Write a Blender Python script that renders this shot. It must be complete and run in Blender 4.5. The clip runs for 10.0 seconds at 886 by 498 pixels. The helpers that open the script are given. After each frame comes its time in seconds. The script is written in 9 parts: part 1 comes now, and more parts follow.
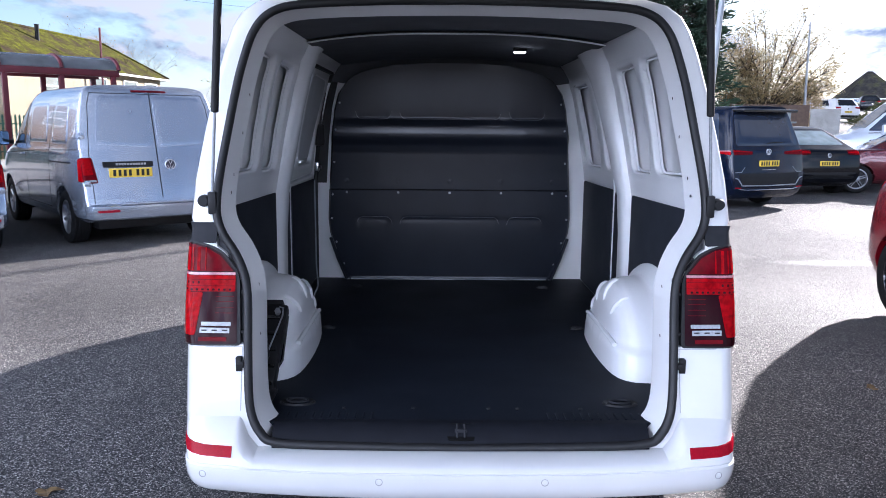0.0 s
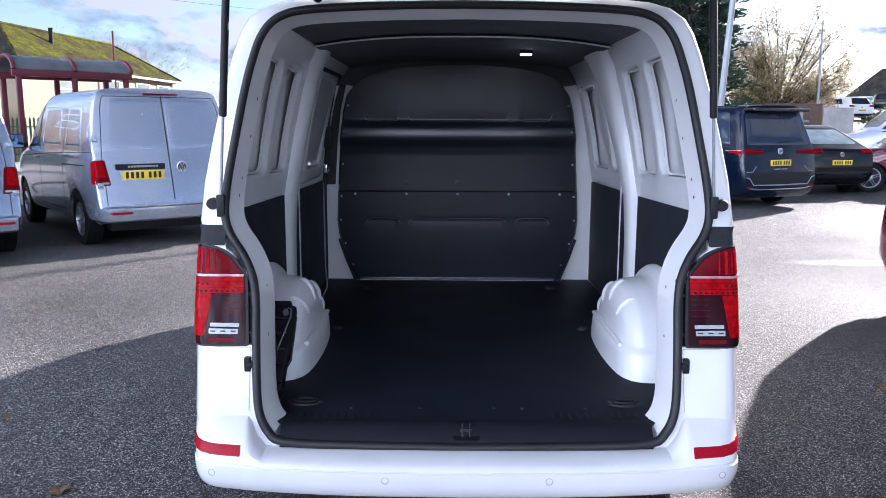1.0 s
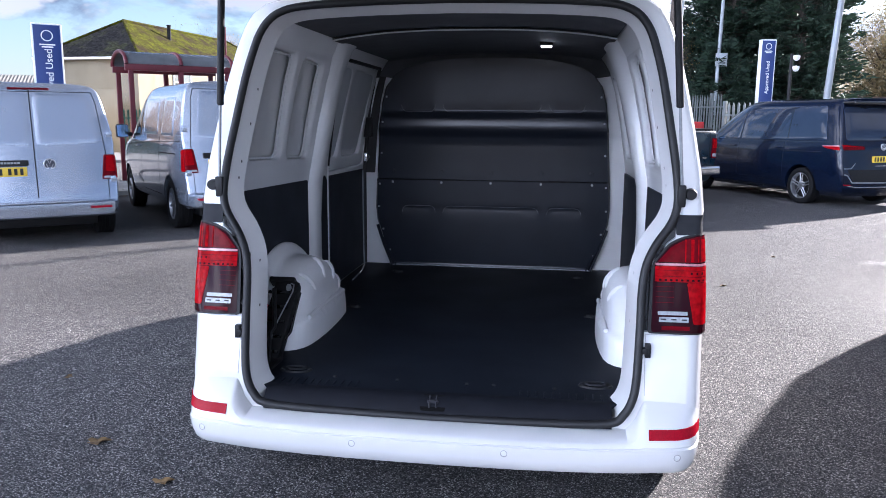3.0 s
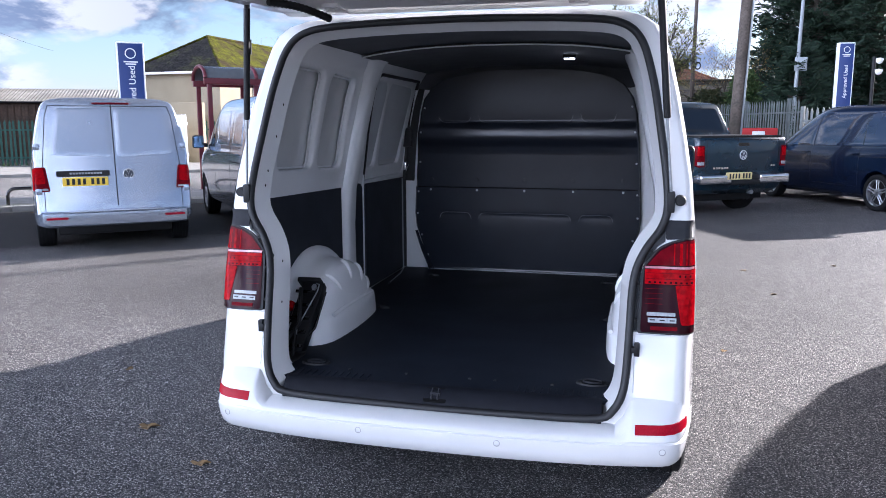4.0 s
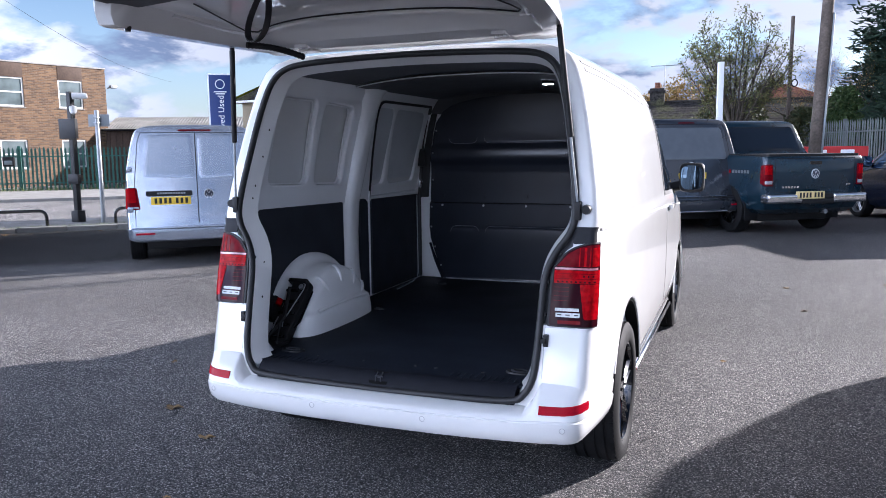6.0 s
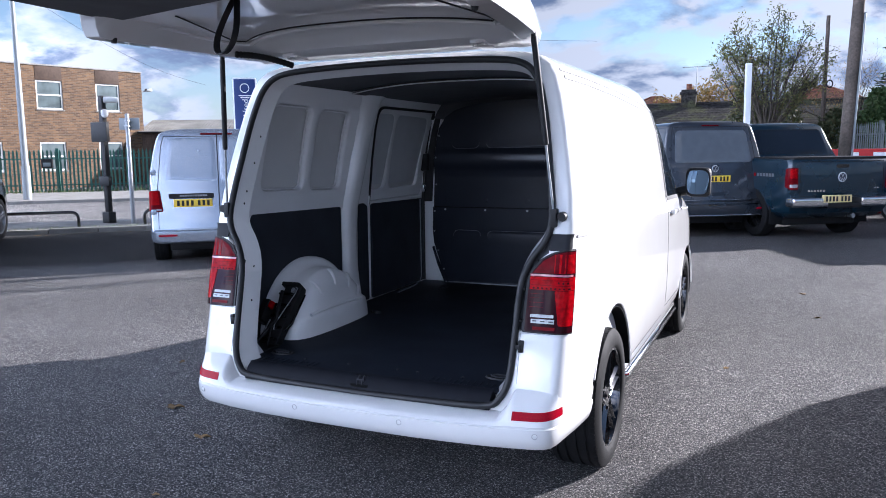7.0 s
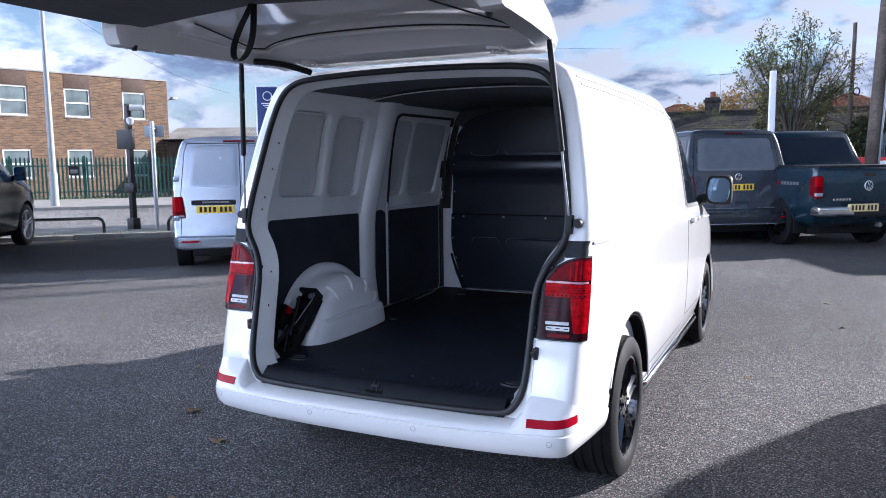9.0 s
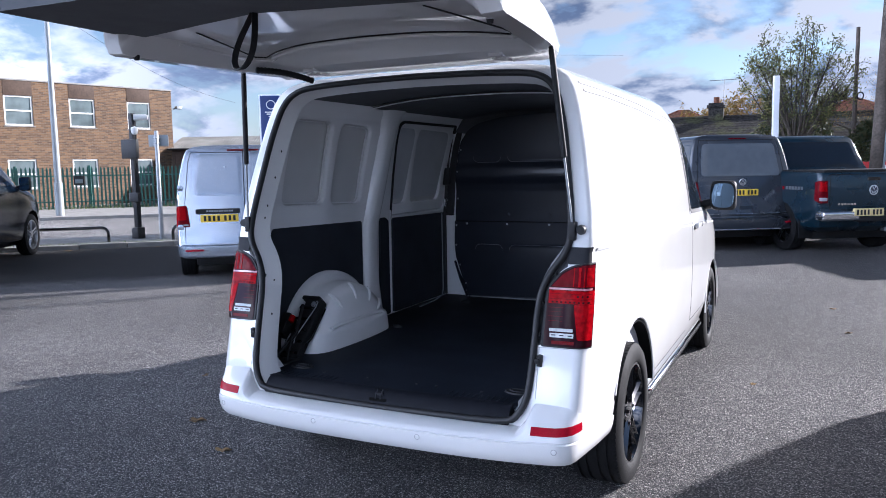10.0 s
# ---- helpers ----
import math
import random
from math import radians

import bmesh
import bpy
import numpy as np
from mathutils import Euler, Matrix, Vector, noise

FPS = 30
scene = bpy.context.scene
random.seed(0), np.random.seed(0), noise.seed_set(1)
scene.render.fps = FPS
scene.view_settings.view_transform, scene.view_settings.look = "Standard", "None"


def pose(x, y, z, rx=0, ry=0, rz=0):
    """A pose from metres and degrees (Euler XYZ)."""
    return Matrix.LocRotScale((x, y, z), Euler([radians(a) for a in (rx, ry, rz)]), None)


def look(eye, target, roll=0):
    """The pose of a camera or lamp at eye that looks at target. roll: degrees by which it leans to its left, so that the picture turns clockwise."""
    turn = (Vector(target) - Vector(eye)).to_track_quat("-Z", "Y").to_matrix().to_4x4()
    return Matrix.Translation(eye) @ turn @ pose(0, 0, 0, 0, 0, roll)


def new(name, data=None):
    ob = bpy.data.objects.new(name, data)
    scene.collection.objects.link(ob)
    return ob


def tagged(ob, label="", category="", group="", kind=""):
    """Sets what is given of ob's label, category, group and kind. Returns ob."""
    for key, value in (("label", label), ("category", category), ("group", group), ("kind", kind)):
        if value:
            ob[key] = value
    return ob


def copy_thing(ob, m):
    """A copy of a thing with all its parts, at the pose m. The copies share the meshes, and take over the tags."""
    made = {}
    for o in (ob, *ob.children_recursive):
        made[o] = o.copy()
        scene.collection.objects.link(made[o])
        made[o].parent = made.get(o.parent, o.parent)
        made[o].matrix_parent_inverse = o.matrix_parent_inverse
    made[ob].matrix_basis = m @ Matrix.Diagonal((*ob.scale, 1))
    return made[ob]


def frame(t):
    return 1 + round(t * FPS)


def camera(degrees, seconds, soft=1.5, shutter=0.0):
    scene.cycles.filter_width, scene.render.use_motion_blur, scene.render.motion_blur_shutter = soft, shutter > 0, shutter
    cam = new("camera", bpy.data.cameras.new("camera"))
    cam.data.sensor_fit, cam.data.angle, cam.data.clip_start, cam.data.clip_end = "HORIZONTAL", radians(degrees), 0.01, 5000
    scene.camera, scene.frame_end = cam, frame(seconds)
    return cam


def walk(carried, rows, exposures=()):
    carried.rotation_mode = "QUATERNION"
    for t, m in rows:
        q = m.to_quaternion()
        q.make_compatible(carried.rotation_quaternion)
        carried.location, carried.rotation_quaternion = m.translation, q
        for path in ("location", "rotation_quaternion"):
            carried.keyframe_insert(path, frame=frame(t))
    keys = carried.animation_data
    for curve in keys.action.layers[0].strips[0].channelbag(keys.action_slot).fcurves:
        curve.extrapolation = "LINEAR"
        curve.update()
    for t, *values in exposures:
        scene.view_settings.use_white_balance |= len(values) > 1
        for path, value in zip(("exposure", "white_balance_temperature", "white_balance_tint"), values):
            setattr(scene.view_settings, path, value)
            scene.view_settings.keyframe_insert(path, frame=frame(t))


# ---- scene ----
cam = camera(60.1, 10.0, soft=0.9)
PATH = [
    (0, (-0.089, -2.233, 1.535), (-0.068, -0.259, 1.214), 0.5),
    (0.5, (-0.084, -2.245, 1.537), (-0.072, -0.27, 1.22), 0.3),
    (1, (-0.068, -2.26, 1.543), (-0.077, -0.286, 1.223), 0.2),
    (1.5, (-0.027, -2.277, 1.54), (-0.075, -0.304, 1.217), 0.2),
    (2, (0.094, -2.281, 1.534), (-0.016, -0.311, 1.204), 0.3),
    (2.5, (0.24, -2.301, 1.521), (0.06, -0.338, 1.184), 0.4),
    (3.8, (0.619, -2.518, 1.544), (0.183, -0.594, 1.219), 0.1),
    (4, (0.684, -2.527, 1.541), (0.214, -0.609, 1.224), -0.1),
    (4.5, (0.919, -2.568, 1.533), (0.363, -0.67, 1.236), -0.4),
    (5, (1.087, -2.647, 1.528), (0.467, -0.767, 1.248), -0.5),
    (5.5, (1.268, -2.779, 1.52), (0.592, -0.916, 1.253), -0.6),
    (7, (1.676, -2.708, 1.548), (0.867, -0.896, 1.294), -0.7),
    (7.5, (1.69, -2.71, 1.549), (0.858, -0.909, 1.294), -0.6),
    (8, (1.695, -2.709, 1.543), (0.85, -0.914, 1.29), -0.5),
    (8.5, (1.701, -2.703, 1.542), (0.848, -0.911, 1.297), -0.5),
    (9, (1.7, -2.696, 1.541), (0.839, -0.906, 1.308), -0.6),
    (9.5, (1.703, -2.695, 1.541), (0.837, -0.907, 1.32), -0.7),
    (10, (1.702, -2.686, 1.54), (0.83, -0.899, 1.326), -1.0),
]
walk(cam, [(t, look(eye, target, roll)) for t, eye, target, roll in PATH], [(0.0, 2.00, 5650, 17), (2.7, 2.02, 5650, 17), (4.0, 2.00, 5650, 17), (5.5, 1.84, 5650, 17), (7.0, 1.68, 5450, 16), (10.0, 1.62, 5450, 16)])

SUN_AZ, SUN_EL = 42.5, 20.5     # degrees right of +y, degrees above the horizon

world = bpy.data.worlds.new("sky")
scene.world = world
world.use_nodes = True


def build_sky():
    nt = world.node_tree
    nt.nodes.clear()
    N, L = nt.nodes.new, nt.links.new
    out, bg = N("ShaderNodeOutputWorld"), N("ShaderNodeBackground")
    sky = N("ShaderNodeTexSky")
    sky.sky_type, sky.sun_disc = "NISHITA", False
    sky.sun_elevation, sky.sun_rotation = radians(SUN_EL), radians(SUN_AZ)
    sky.air_density, sky.dust_density, sky.ozone_density = 1.0, 0.6, 2.0
    bg.inputs["Strength"].default_value = SKY
    tc = N("ShaderNodeTexCoord")
    sep = N("ShaderNodeSeparateXYZ")
    L(tc.outputs["Generated"], sep.inputs[0])
    # cloud sheet: the direction flattened on to a plane overhead
    up = N("ShaderNodeMath"); up.operation = "ADD"; up.inputs[1].default_value = 0.42
    L(sep.outputs["Z"], up.inputs[0])
    mx = N("ShaderNodeMath"); mx.operation = "MAXIMUM"; mx.inputs[1].default_value = 0.05
    L(up.outputs[0], mx.inputs[0])
    dv = N("ShaderNodeVectorMath"); dv.operation = "DIVIDE"
    cmb = N("ShaderNodeCombineXYZ")
    for i in range(3):
        L(mx.outputs[0], cmb.inputs[i])
    L(tc.outputs["Generated"], dv.inputs[0]); L(cmb.outputs[0], dv.inputs[1])
    # heaped clouds; each is brighter on the side towards the sun
    def heap(shift):
        mp = N("ShaderNodeMapping"); mp.inputs["Location"].default_value = (3.1 + shift[0], 1.7 + shift[1], 0.4 + shift[2])
        L(dv.outputs[0], mp.inputs[0])
        n = N("ShaderNodeTexNoise"); n.inputs["Scale"].default_value = 3.0
        n.inputs["Detail"].default_value = 10; n.inputs["Roughness"].default_value = 0.54; n.inputs["Distortion"].default_value = 0.15
        L(mp.outputs[0], n.inputs["Vector"])
        return n
    n1 = heap((0, 0, 0))
    n2 = heap((0.06 * math.sin(radians(SUN_AZ)), 0.06 * math.cos(radians(SUN_AZ)), 0.05))
    r1 = N("ShaderNodeValToRGB")
    r1.color_ramp.elements[0].position, r1.color_ramp.elements[1].position = 0.44, 0.53
    L(n1.outputs["Fac"], r1.inputs[0])
    df = N("ShaderNodeMath"); df.operation = "SUBTRACT"
    L(n1.outputs["Fac"], df.inputs[0]); L(n2.outputs["Fac"], df.inputs[1])
    r2 = N("ShaderNodeMapRange"); r2.interpolation_type = "SMOOTHSTEP"
    r2.inputs["From Min"].default_value, r2.inputs["From Max"].default_value = -0.05, 0.05
    L(df.outputs[0], r2.inputs["Value"])
    cl = N("ShaderNodeMixRGB")
    cl.inputs[1].default_value, cl.inputs[2].default_value = (*CLOUD_LO, 1), (*CLOUD_HI, 1)
    L(r2.outputs[0], cl.inputs["Fac"])
    # clouds across from the sun show their lit faces, those before it their shaded ones
    sd = N("ShaderNodeVectorMath"); sd.operation = "DOT_PRODUCT"
    sd.inputs[1].default_value = (math.sin(radians(SUN_AZ)), math.cos(radians(SUN_AZ)), 0)
    L(tc.outputs["Generated"], sd.inputs[0])
    fl = N("ShaderNodeMapRange"); fl.inputs["From Min"].default_value, fl.inputs["From Max"].default_value = 1, -1
    L(sd.outputs["Value"], fl.inputs["Value"])
    fp = N("ShaderNodeMath"); fp.operation = "POWER"; fp.inputs[1].default_value = 5.0
    fm = N("ShaderNodeMath"); fm.operation = "MULTIPLY_ADD"; fm.inputs[1].default_value, fm.inputs[2].default_value = 8.8, 0.37
    L(fl.outputs[0], fp.inputs[0]); L(fp.outputs[0], fm.inputs[0])
    # and clouds round the sun let its light through
    gl = N("ShaderNodeMapRange"); gl.inputs["From Min"].default_value, gl.inputs["From Max"].default_value = 0.35, 0.95
    gl.inputs["To Min"].default_value, gl.inputs["To Max"].default_value = 0.0, 0.24
    L(sd.outputs["Value"], gl.inputs["Value"])
    fs = N("ShaderNodeMath"); fs.operation = "ADD"
    L(fm.outputs[0], fs.inputs[0]); L(gl.outputs[0], fs.inputs[1])
    fm = fs
    lit = N("ShaderNodeVectorMath"); lit.operation = "SCALE"
    L(cl.outputs[0], lit.inputs[0]); L(fm.outputs[0], lit.inputs["Scale"])
    mix = N("ShaderNodeMixRGB")
    blue = N("ShaderNodeVectorMath"); blue.operation = "SCALE"; blue.inputs["Scale"].default_value = 0.62
    L(sky.outputs[0], blue.inputs[0])
    L(r1.outputs["Color"], mix.inputs["Fac"]); L(blue.outputs[0], mix.inputs[1]); L(lit.outputs[0], mix.inputs[2])
    # pale haze close to the horizon
    hz = N("ShaderNodeMapRange"); hz.inputs["From Min"].default_value = 0.0; hz.inputs["From Max"].default_value = 0.22
    hz.inputs["To Min"].default_value = 0.38; hz.inputs["To Max"].default_value = 0.0
    L(sep.outputs["Z"], hz.inputs["Value"])
    mix2 = N("ShaderNodeMixRGB")
    hc = N("ShaderNodeVectorMath"); hc.operation = "SCALE"; hc.inputs[0].default_value = HAZE
    L(fm.outputs[0], hc.inputs["Scale"]); L(hc.outputs[0], mix2.inputs[2])
    L(hz.outputs[0], mix2.inputs["Fac"]); L(mix.outputs[0], mix2.inputs[1])
    # overhead against the horizon
    zen = N("ShaderNodeMapRange"); zen.inputs["From Min"].default_value = 0.10; zen.inputs["From Max"].default_value = 0.9
    zen.inputs["To Min"].default_value = 1.0; zen.inputs["To Max"].default_value = ZENITH
    L(sep.outputs["Z"], zen.inputs["Value"])
    mul = N("ShaderNodeVectorMath"); mul.operation = "SCALE"
    L(mix2.outputs[0], mul.inputs[0]); L(zen.outputs[0], mul.inputs["Scale"])
    L(mul.outputs[0], bg.inputs["Color"]); L(bg.outputs[0], out.inputs[0])


SKY, ZENITH = 0.086, 0.24
CLOUD_LO, CLOUD_HI, HAZE = (1.3, 1.75, 2.7), (6.0, 6.05, 6.2), (3.9, 4.4, 5.2)
build_sky()

sun_data = bpy.data.lights.new("sun", "SUN")
sun_data.energy, sun_data.angle, sun_data.color = 4.7, radians(0.9), (1.0, 0.90, 0.78)
sun = new("sun", sun_data)
a, e = radians(SUN_AZ), radians(SUN_EL)
sun.matrix_world = look((0, 0, 30), (-math.sin(a) * math.cos(e), -math.cos(a) * math.cos(e), 30 - math.sin(e)))

# ---- materials ----
def material(name, color, rough=0.5, metal=0.0, var=0.12, scale=6.0, fine=0.0, fine_scale=120.0, bump=0.0, bump_scale=150.0,
             coat=0.0, spec=0.5, color2=None, island=0.0, rough_var=0.06):
    """A principled surface, varied at two scales, with fine relief."""
    m = bpy.data.materials.new(name)
    m.use_nodes = True
    nt = m.node_tree
    N, L = nt.nodes.new, nt.links.new
    p = nt.nodes["Principled BSDF"]
    p.inputs["Roughness"].default_value, p.inputs["Metallic"].default_value = rough, metal
    p.inputs["Coat Weight"].default_value, p.inputs["Coat Roughness"].default_value = coat, 0.03
    p.inputs["Specular IOR Level"].default_value = spec
    tc = N("ShaderNodeTexCoord")
    n = N("ShaderNodeTexNoise"); n.inputs["Scale"].default_value = scale; n.inputs["Detail"].default_value = 6
    L(tc.outputs["Object"], n.inputs["Vector"])
    mix = N("ShaderNodeMixRGB")
    c2 = color2 or [c * (1 - var) for c in color]
    mix.inputs[1].default_value, mix.inputs[2].default_value = (*color, 1), (*c2, 1)
    ramp = N("ShaderNodeValToRGB")
    ramp.color_ramp.elements[0].position, ramp.color_ramp.elements[1].position = 0.35, 0.65
    L(n.outputs["Fac"], ramp.inputs[0]); L(ramp.outputs["Color"], mix.inputs["Fac"])
    col = mix.outputs[0]
    if fine or bump:
        f = N("ShaderNodeTexNoise"); f.inputs["Scale"].default_value = fine_scale; f.inputs["Detail"].default_value = 3
        L(tc.outputs["Object"], f.inputs["Vector"])
    if fine:
        m2 = N("ShaderNodeMixRGB"); m2.blend_type = "MULTIPLY"; m2.inputs["Fac"].default_value = fine
        rr = N("ShaderNodeValToRGB")
        rr.color_ramp.elements[0].position, rr.color_ramp.elements[1].position = 0.3, 0.7
        L(f.outputs["Fac"], rr.inputs[0]); L(col, m2.inputs[1]); L(rr.outputs["Color"], m2.inputs[2])
        col = m2.outputs[0]
    if island:
        oi = N("ShaderNodeObjectInfo")
        hs = N("ShaderNodeHueSaturation")
        mr = N("ShaderNodeMapRange"); mr.inputs["To Min"].default_value, mr.inputs["To Max"].default_value = 1 - island, 1 + island
        L(oi.outputs["Random"], mr.inputs["Value"]); L(mr.outputs[0], hs.inputs["Value"]); L(col, hs.inputs["Color"])
        col = hs.outputs[0]
    L(col, p.inputs["Base Color"])
    if rough_var:
        mr = N("ShaderNodeMapRange")
        mr.inputs["To Min"].default_value, mr.inputs["To Max"].default_value = max(0.0, rough - rough_var), min(1.0, rough + rough_var)
        L(n.outputs["Fac"], mr.inputs["Value"]); L(mr.outputs[0], p.inputs["Roughness"])
    if bump:
        b = N("ShaderNodeBump"); b.inputs["Strength"].default_value = bump; b.inputs["Distance"].default_value = 0.4 / bump_scale
        bn = N("ShaderNodeTexNoise"); bn.inputs["Scale"].default_value = bump_scale; bn.inputs["Detail"].default_value = 2
        L(tc.outputs["Object"], bn.inputs["Vector"]); L(bn.outputs["Fac"], b.inputs["Height"]); L(b.outputs[0], p.inputs["Normal"])
    return m


def glow(name, color, strength):
    m = bpy.data.materials.new(name)
    m.use_nodes = True
    p = m.node_tree.nodes["Principled BSDF"]
    p.inputs["Base Color"].default_value = (*color, 1)
    p.inputs["Emission Color"].default_value, p.inputs["Emission Strength"].default_value = (*color, 1), strength
    return m


def clear(name, color, rough=0.02, trans=1.0):
    m = bpy.data.materials.new(name)
    m.use_nodes = True
    p = m.node_tree.nodes["Principled BSDF"]
    p.inputs["Base Color"].default_value = (*color, 1)
    p.inputs["Roughness"].default_value, p.inputs["Transmission Weight"].default_value = rough, trans
    return m


def paint(name, color, metal=0.0, rough=0.32, coat=1.0):
    """Car paint: a lacquered coat over a plain or metallic base, with a faint film of dust."""
    return material(name, color, rough, metal, var=0.06, scale=2.5, coat=coat, rough_var=0.05, fine=0.06, fine_scale=900)


WHITE = paint("white_paint", (0.73, 0.727, 0.72), 0.0, 0.3)
# grey that paints in groove shade; also used for joints and sensor rings
CREASE = material("groove_shade_and_joint_grey", (0.40, 0.40, 0.40), 0.6, var=0.1)
# the body's white again, lighter to make up for weak light inside
INNER_WHITE = paint("lightened_inner_white", (0.86, 0.86, 0.865), 0.0, 0.38, 0.4)
SILVER = paint("silver_paint", (0.46, 0.52, 0.62), 0.75, 0.25)
NAVY = material("navy_paint", (0.004, 0.008, 0.022), 0.16, spec=0.25, var=0.06, scale=2.5, coat=0.3, rough_var=0.04)
TEAL = paint("dark_teal_paint", (0.004, 0.021, 0.037), 0.2, 0.28, 0.5)
GREY = paint("grey_paint", (0.044, 0.052, 0.066), 0.4, 0.28)
BLACK_PAINT = paint("black_paint", (0.0025, 0.003, 0.005), 0.0, 0.14, 0.08)
RED_PAINT = paint("red_paint", (0.22, 0.006, 0.014), 0.2, 0.25)
MAROON_PAINT = paint("maroon_car_paint", (0.10, 0.008, 0.014), 0.3, 0.25)
PALE_PAINT = paint("pale_blue_paint", (0.62, 0.68, 0.76), 0.3, 0.3)
RUBBER = material("tyre_rubber", (0.011, 0.011, 0.012), 0.75, spec=0.2, var=0.35, scale=9, fine=0.3, fine_scale=160, bump=0.3, bump_scale=300)
SEAL = material("black_rubber_seal", (0.010, 0.010, 0.011), 0.55, var=0.3, scale=20)
TRIM = material("grey_plastic_trim", (0.026, 0.027, 0.031), 0.6, spec=0.15, var=0.15, scale=30, bump=0.25, bump_scale=600)
BLACK = material("black_plastic", (0.012, 0.012, 0.013), 0.5, spec=0.3, var=0.25, scale=25, bump=0.2, bump_scale=500)
GLOSS_BLACK = material("gloss_black", (0.006, 0.006, 0.007), 0.12, coat=1.0, var=0.2)
BOARD = material("dark_side_board", (0.032, 0.037, 0.049), 0.62, spec=0.3, var=0.2, scale=5, fine=0.35, fine_scale=220, bump=0.25, bump_scale=350)
FLOOR_MAT = material("dark_floor_mat", (0.012, 0.016, 0.025), 0.62, spec=0.15, var=0.3, scale=3.5, fine=0.4, fine_scale=260, bump=0.35, bump_scale=420)
SILL = material("sill_plastic", (0.009, 0.010, 0.014), 0.6, spec=0.12, var=0.2, scale=20, bump=0.25, bump_scale=500)
PILLAR_GREY = material("pillar_grey_plastic", (0.060, 0.062, 0.068), 0.55, spec=0.3, var=0.12, scale=25, bump=0.2, bump_scale=600)
DOOR_GREY = material("door_recess_shade_grey", (0.62, 0.63, 0.65), 0.5, spec=0.3, var=0.1, scale=5, fine=0.1, fine_scale=200)
BULK = material("dark_bulkhead", (0.021, 0.025, 0.035), 0.24, spec=0.5, var=0.15, scale=4, fine=0.1, fine_scale=200)
BULK_EDGE = material("bulkhead_edge_glint", (0.16, 0.17, 0.19), 0.28, var=0.3, scale=14)
LINER = material("dark_roof_lining", (0.095, 0.100, 0.112), 0.8, var=0.15, scale=8, fine=0.3, fine_scale=400, bump=0.2, bump_scale=500)
CHROME = material("chrome", (0.75, 0.76, 0.78), 0.10, 1.0, var=0.05, rough_var=0.03)
# pale base stands in for daylight seen through the car
PALE_GLASS = material("daylight_painted_glass", (0.30, 0.37, 0.39), 0.05, spec=0.7, var=0.3, scale=4, coat=0.3, rough_var=0.01)
MPV_GLASS = material("privacy_glass", (0.022, 0.032, 0.055), 0.03, spec=0.7, var=0.15, scale=3, coat=0.2, rough_var=0.01)
ALLOY = material("alloy", (0.45, 0.46, 0.48), 0.3, 0.9, var=0.15, scale=30)
DARK_ALLOY = material("black_alloy", (0.055, 0.055, 0.060), 0.10, 0.9, coat=1.0, var=0.2)
ARCH_BLACK = material("arch_liner", (0.005, 0.005, 0.005), 0.9, spec=0.1, var=0.2)
STEEL = material("galvanised_steel", (0.42, 0.44, 0.46), 0.5, 0.7, var=0.25, scale=4, fine=0.25, fine_scale=60)
DARK_GLASS = material("dark_glass", (0.012, 0.016, 0.022), 0.04, spec=0.62, var=0.2, coat=0.0, rough_var=0.01)
SMOKE_GLASS = material("tinted_glass", (0.115, 0.130, 0.148), 0.04, spec=0.7, coat=0.3, var=0.1, rough_var=0.01)
LENS_RED = material("red_lens", (0.42, 0.002, 0.006), 0.10, coat=0.0, spec=0.04, var=0.5, scale=55, rough_var=0.02)
LENS_DEEP = material("deep_red_lens", (0.15, 0.003, 0.008), 0.10, coat=0.0, spec=0.05, var=0.4, scale=30, rough_var=0.02)
LENS_DARK = material("smoked_lens", (0.024, 0.003, 0.006), 0.08, coat=0.0, spec=0.08, var=0.3, rough_var=0.02)
LENS_PINK = material("pale_pink_lens", (0.55, 0.20, 0.23), 0.12, coat=0.6, var=0.3, scale=90)
LENS_WHITE = material("clear_lens", (0.36, 0.38, 0.40), 0.15, coat=0.4, var=0.25, scale=120)
REFLECTOR = material("red_reflector", (0.36, 0.003, 0.016), 0.25, coat=0.0, spec=0.10, var=0.25, scale=200)
PLATE_YELLOW = material("yellow_plate", (0.90, 0.62, 0.06), 0.35, var=0.08, scale=30)
BADGE_SILVER = material("badge_silver", (0.72, 0.73, 0.75), 0.25, 0.4, var=0.05)
BADGE_BLUE = material("badge_blue", (0.012, 0.018, 0.035), 0.3, var=0.1)
PLATE_PALE = material("pale_yellow_plate", (0.80, 0.64, 0.30), 0.35, var=0.08, scale=30)
PLATE_INK = material("plate_ink", (0.012, 0.012, 0.013), 0.5, var=0.1)
MIRROR = material("mirror_glass", (0.10, 0.16, 0.25), 0.02, 1.0, var=0.02, rough_var=0.0)
LAMP_GLOW = glow("lamp_glow", (0.95, 0.97, 1.0), 14.0)

# ---- mesh helpers ----
def part(name, bm, mat, parent=None, label="", smooth=40):
    """One mesh object made of bm, under a thing or a part."""
    me = bpy.data.meshes.new(name)
    if smooth:
        lim = radians(smooth)
        bm.normal_update()
        for f in bm.faces:
            f.smooth = True
        for ed in bm.edges:
            if len(ed.link_faces) != 2 or ed.calc_face_angle(0) > lim:
                ed.smooth = False
    bm.to_mesh(me)
    bm.free()
    for m in (mat if isinstance(mat, (list, tuple)) else [mat]):
        me.materials.append(m)
    ob = new(name, me)
    if parent:
        ob.parent = parent
    if label:
        ob["label"] = label
    return ob


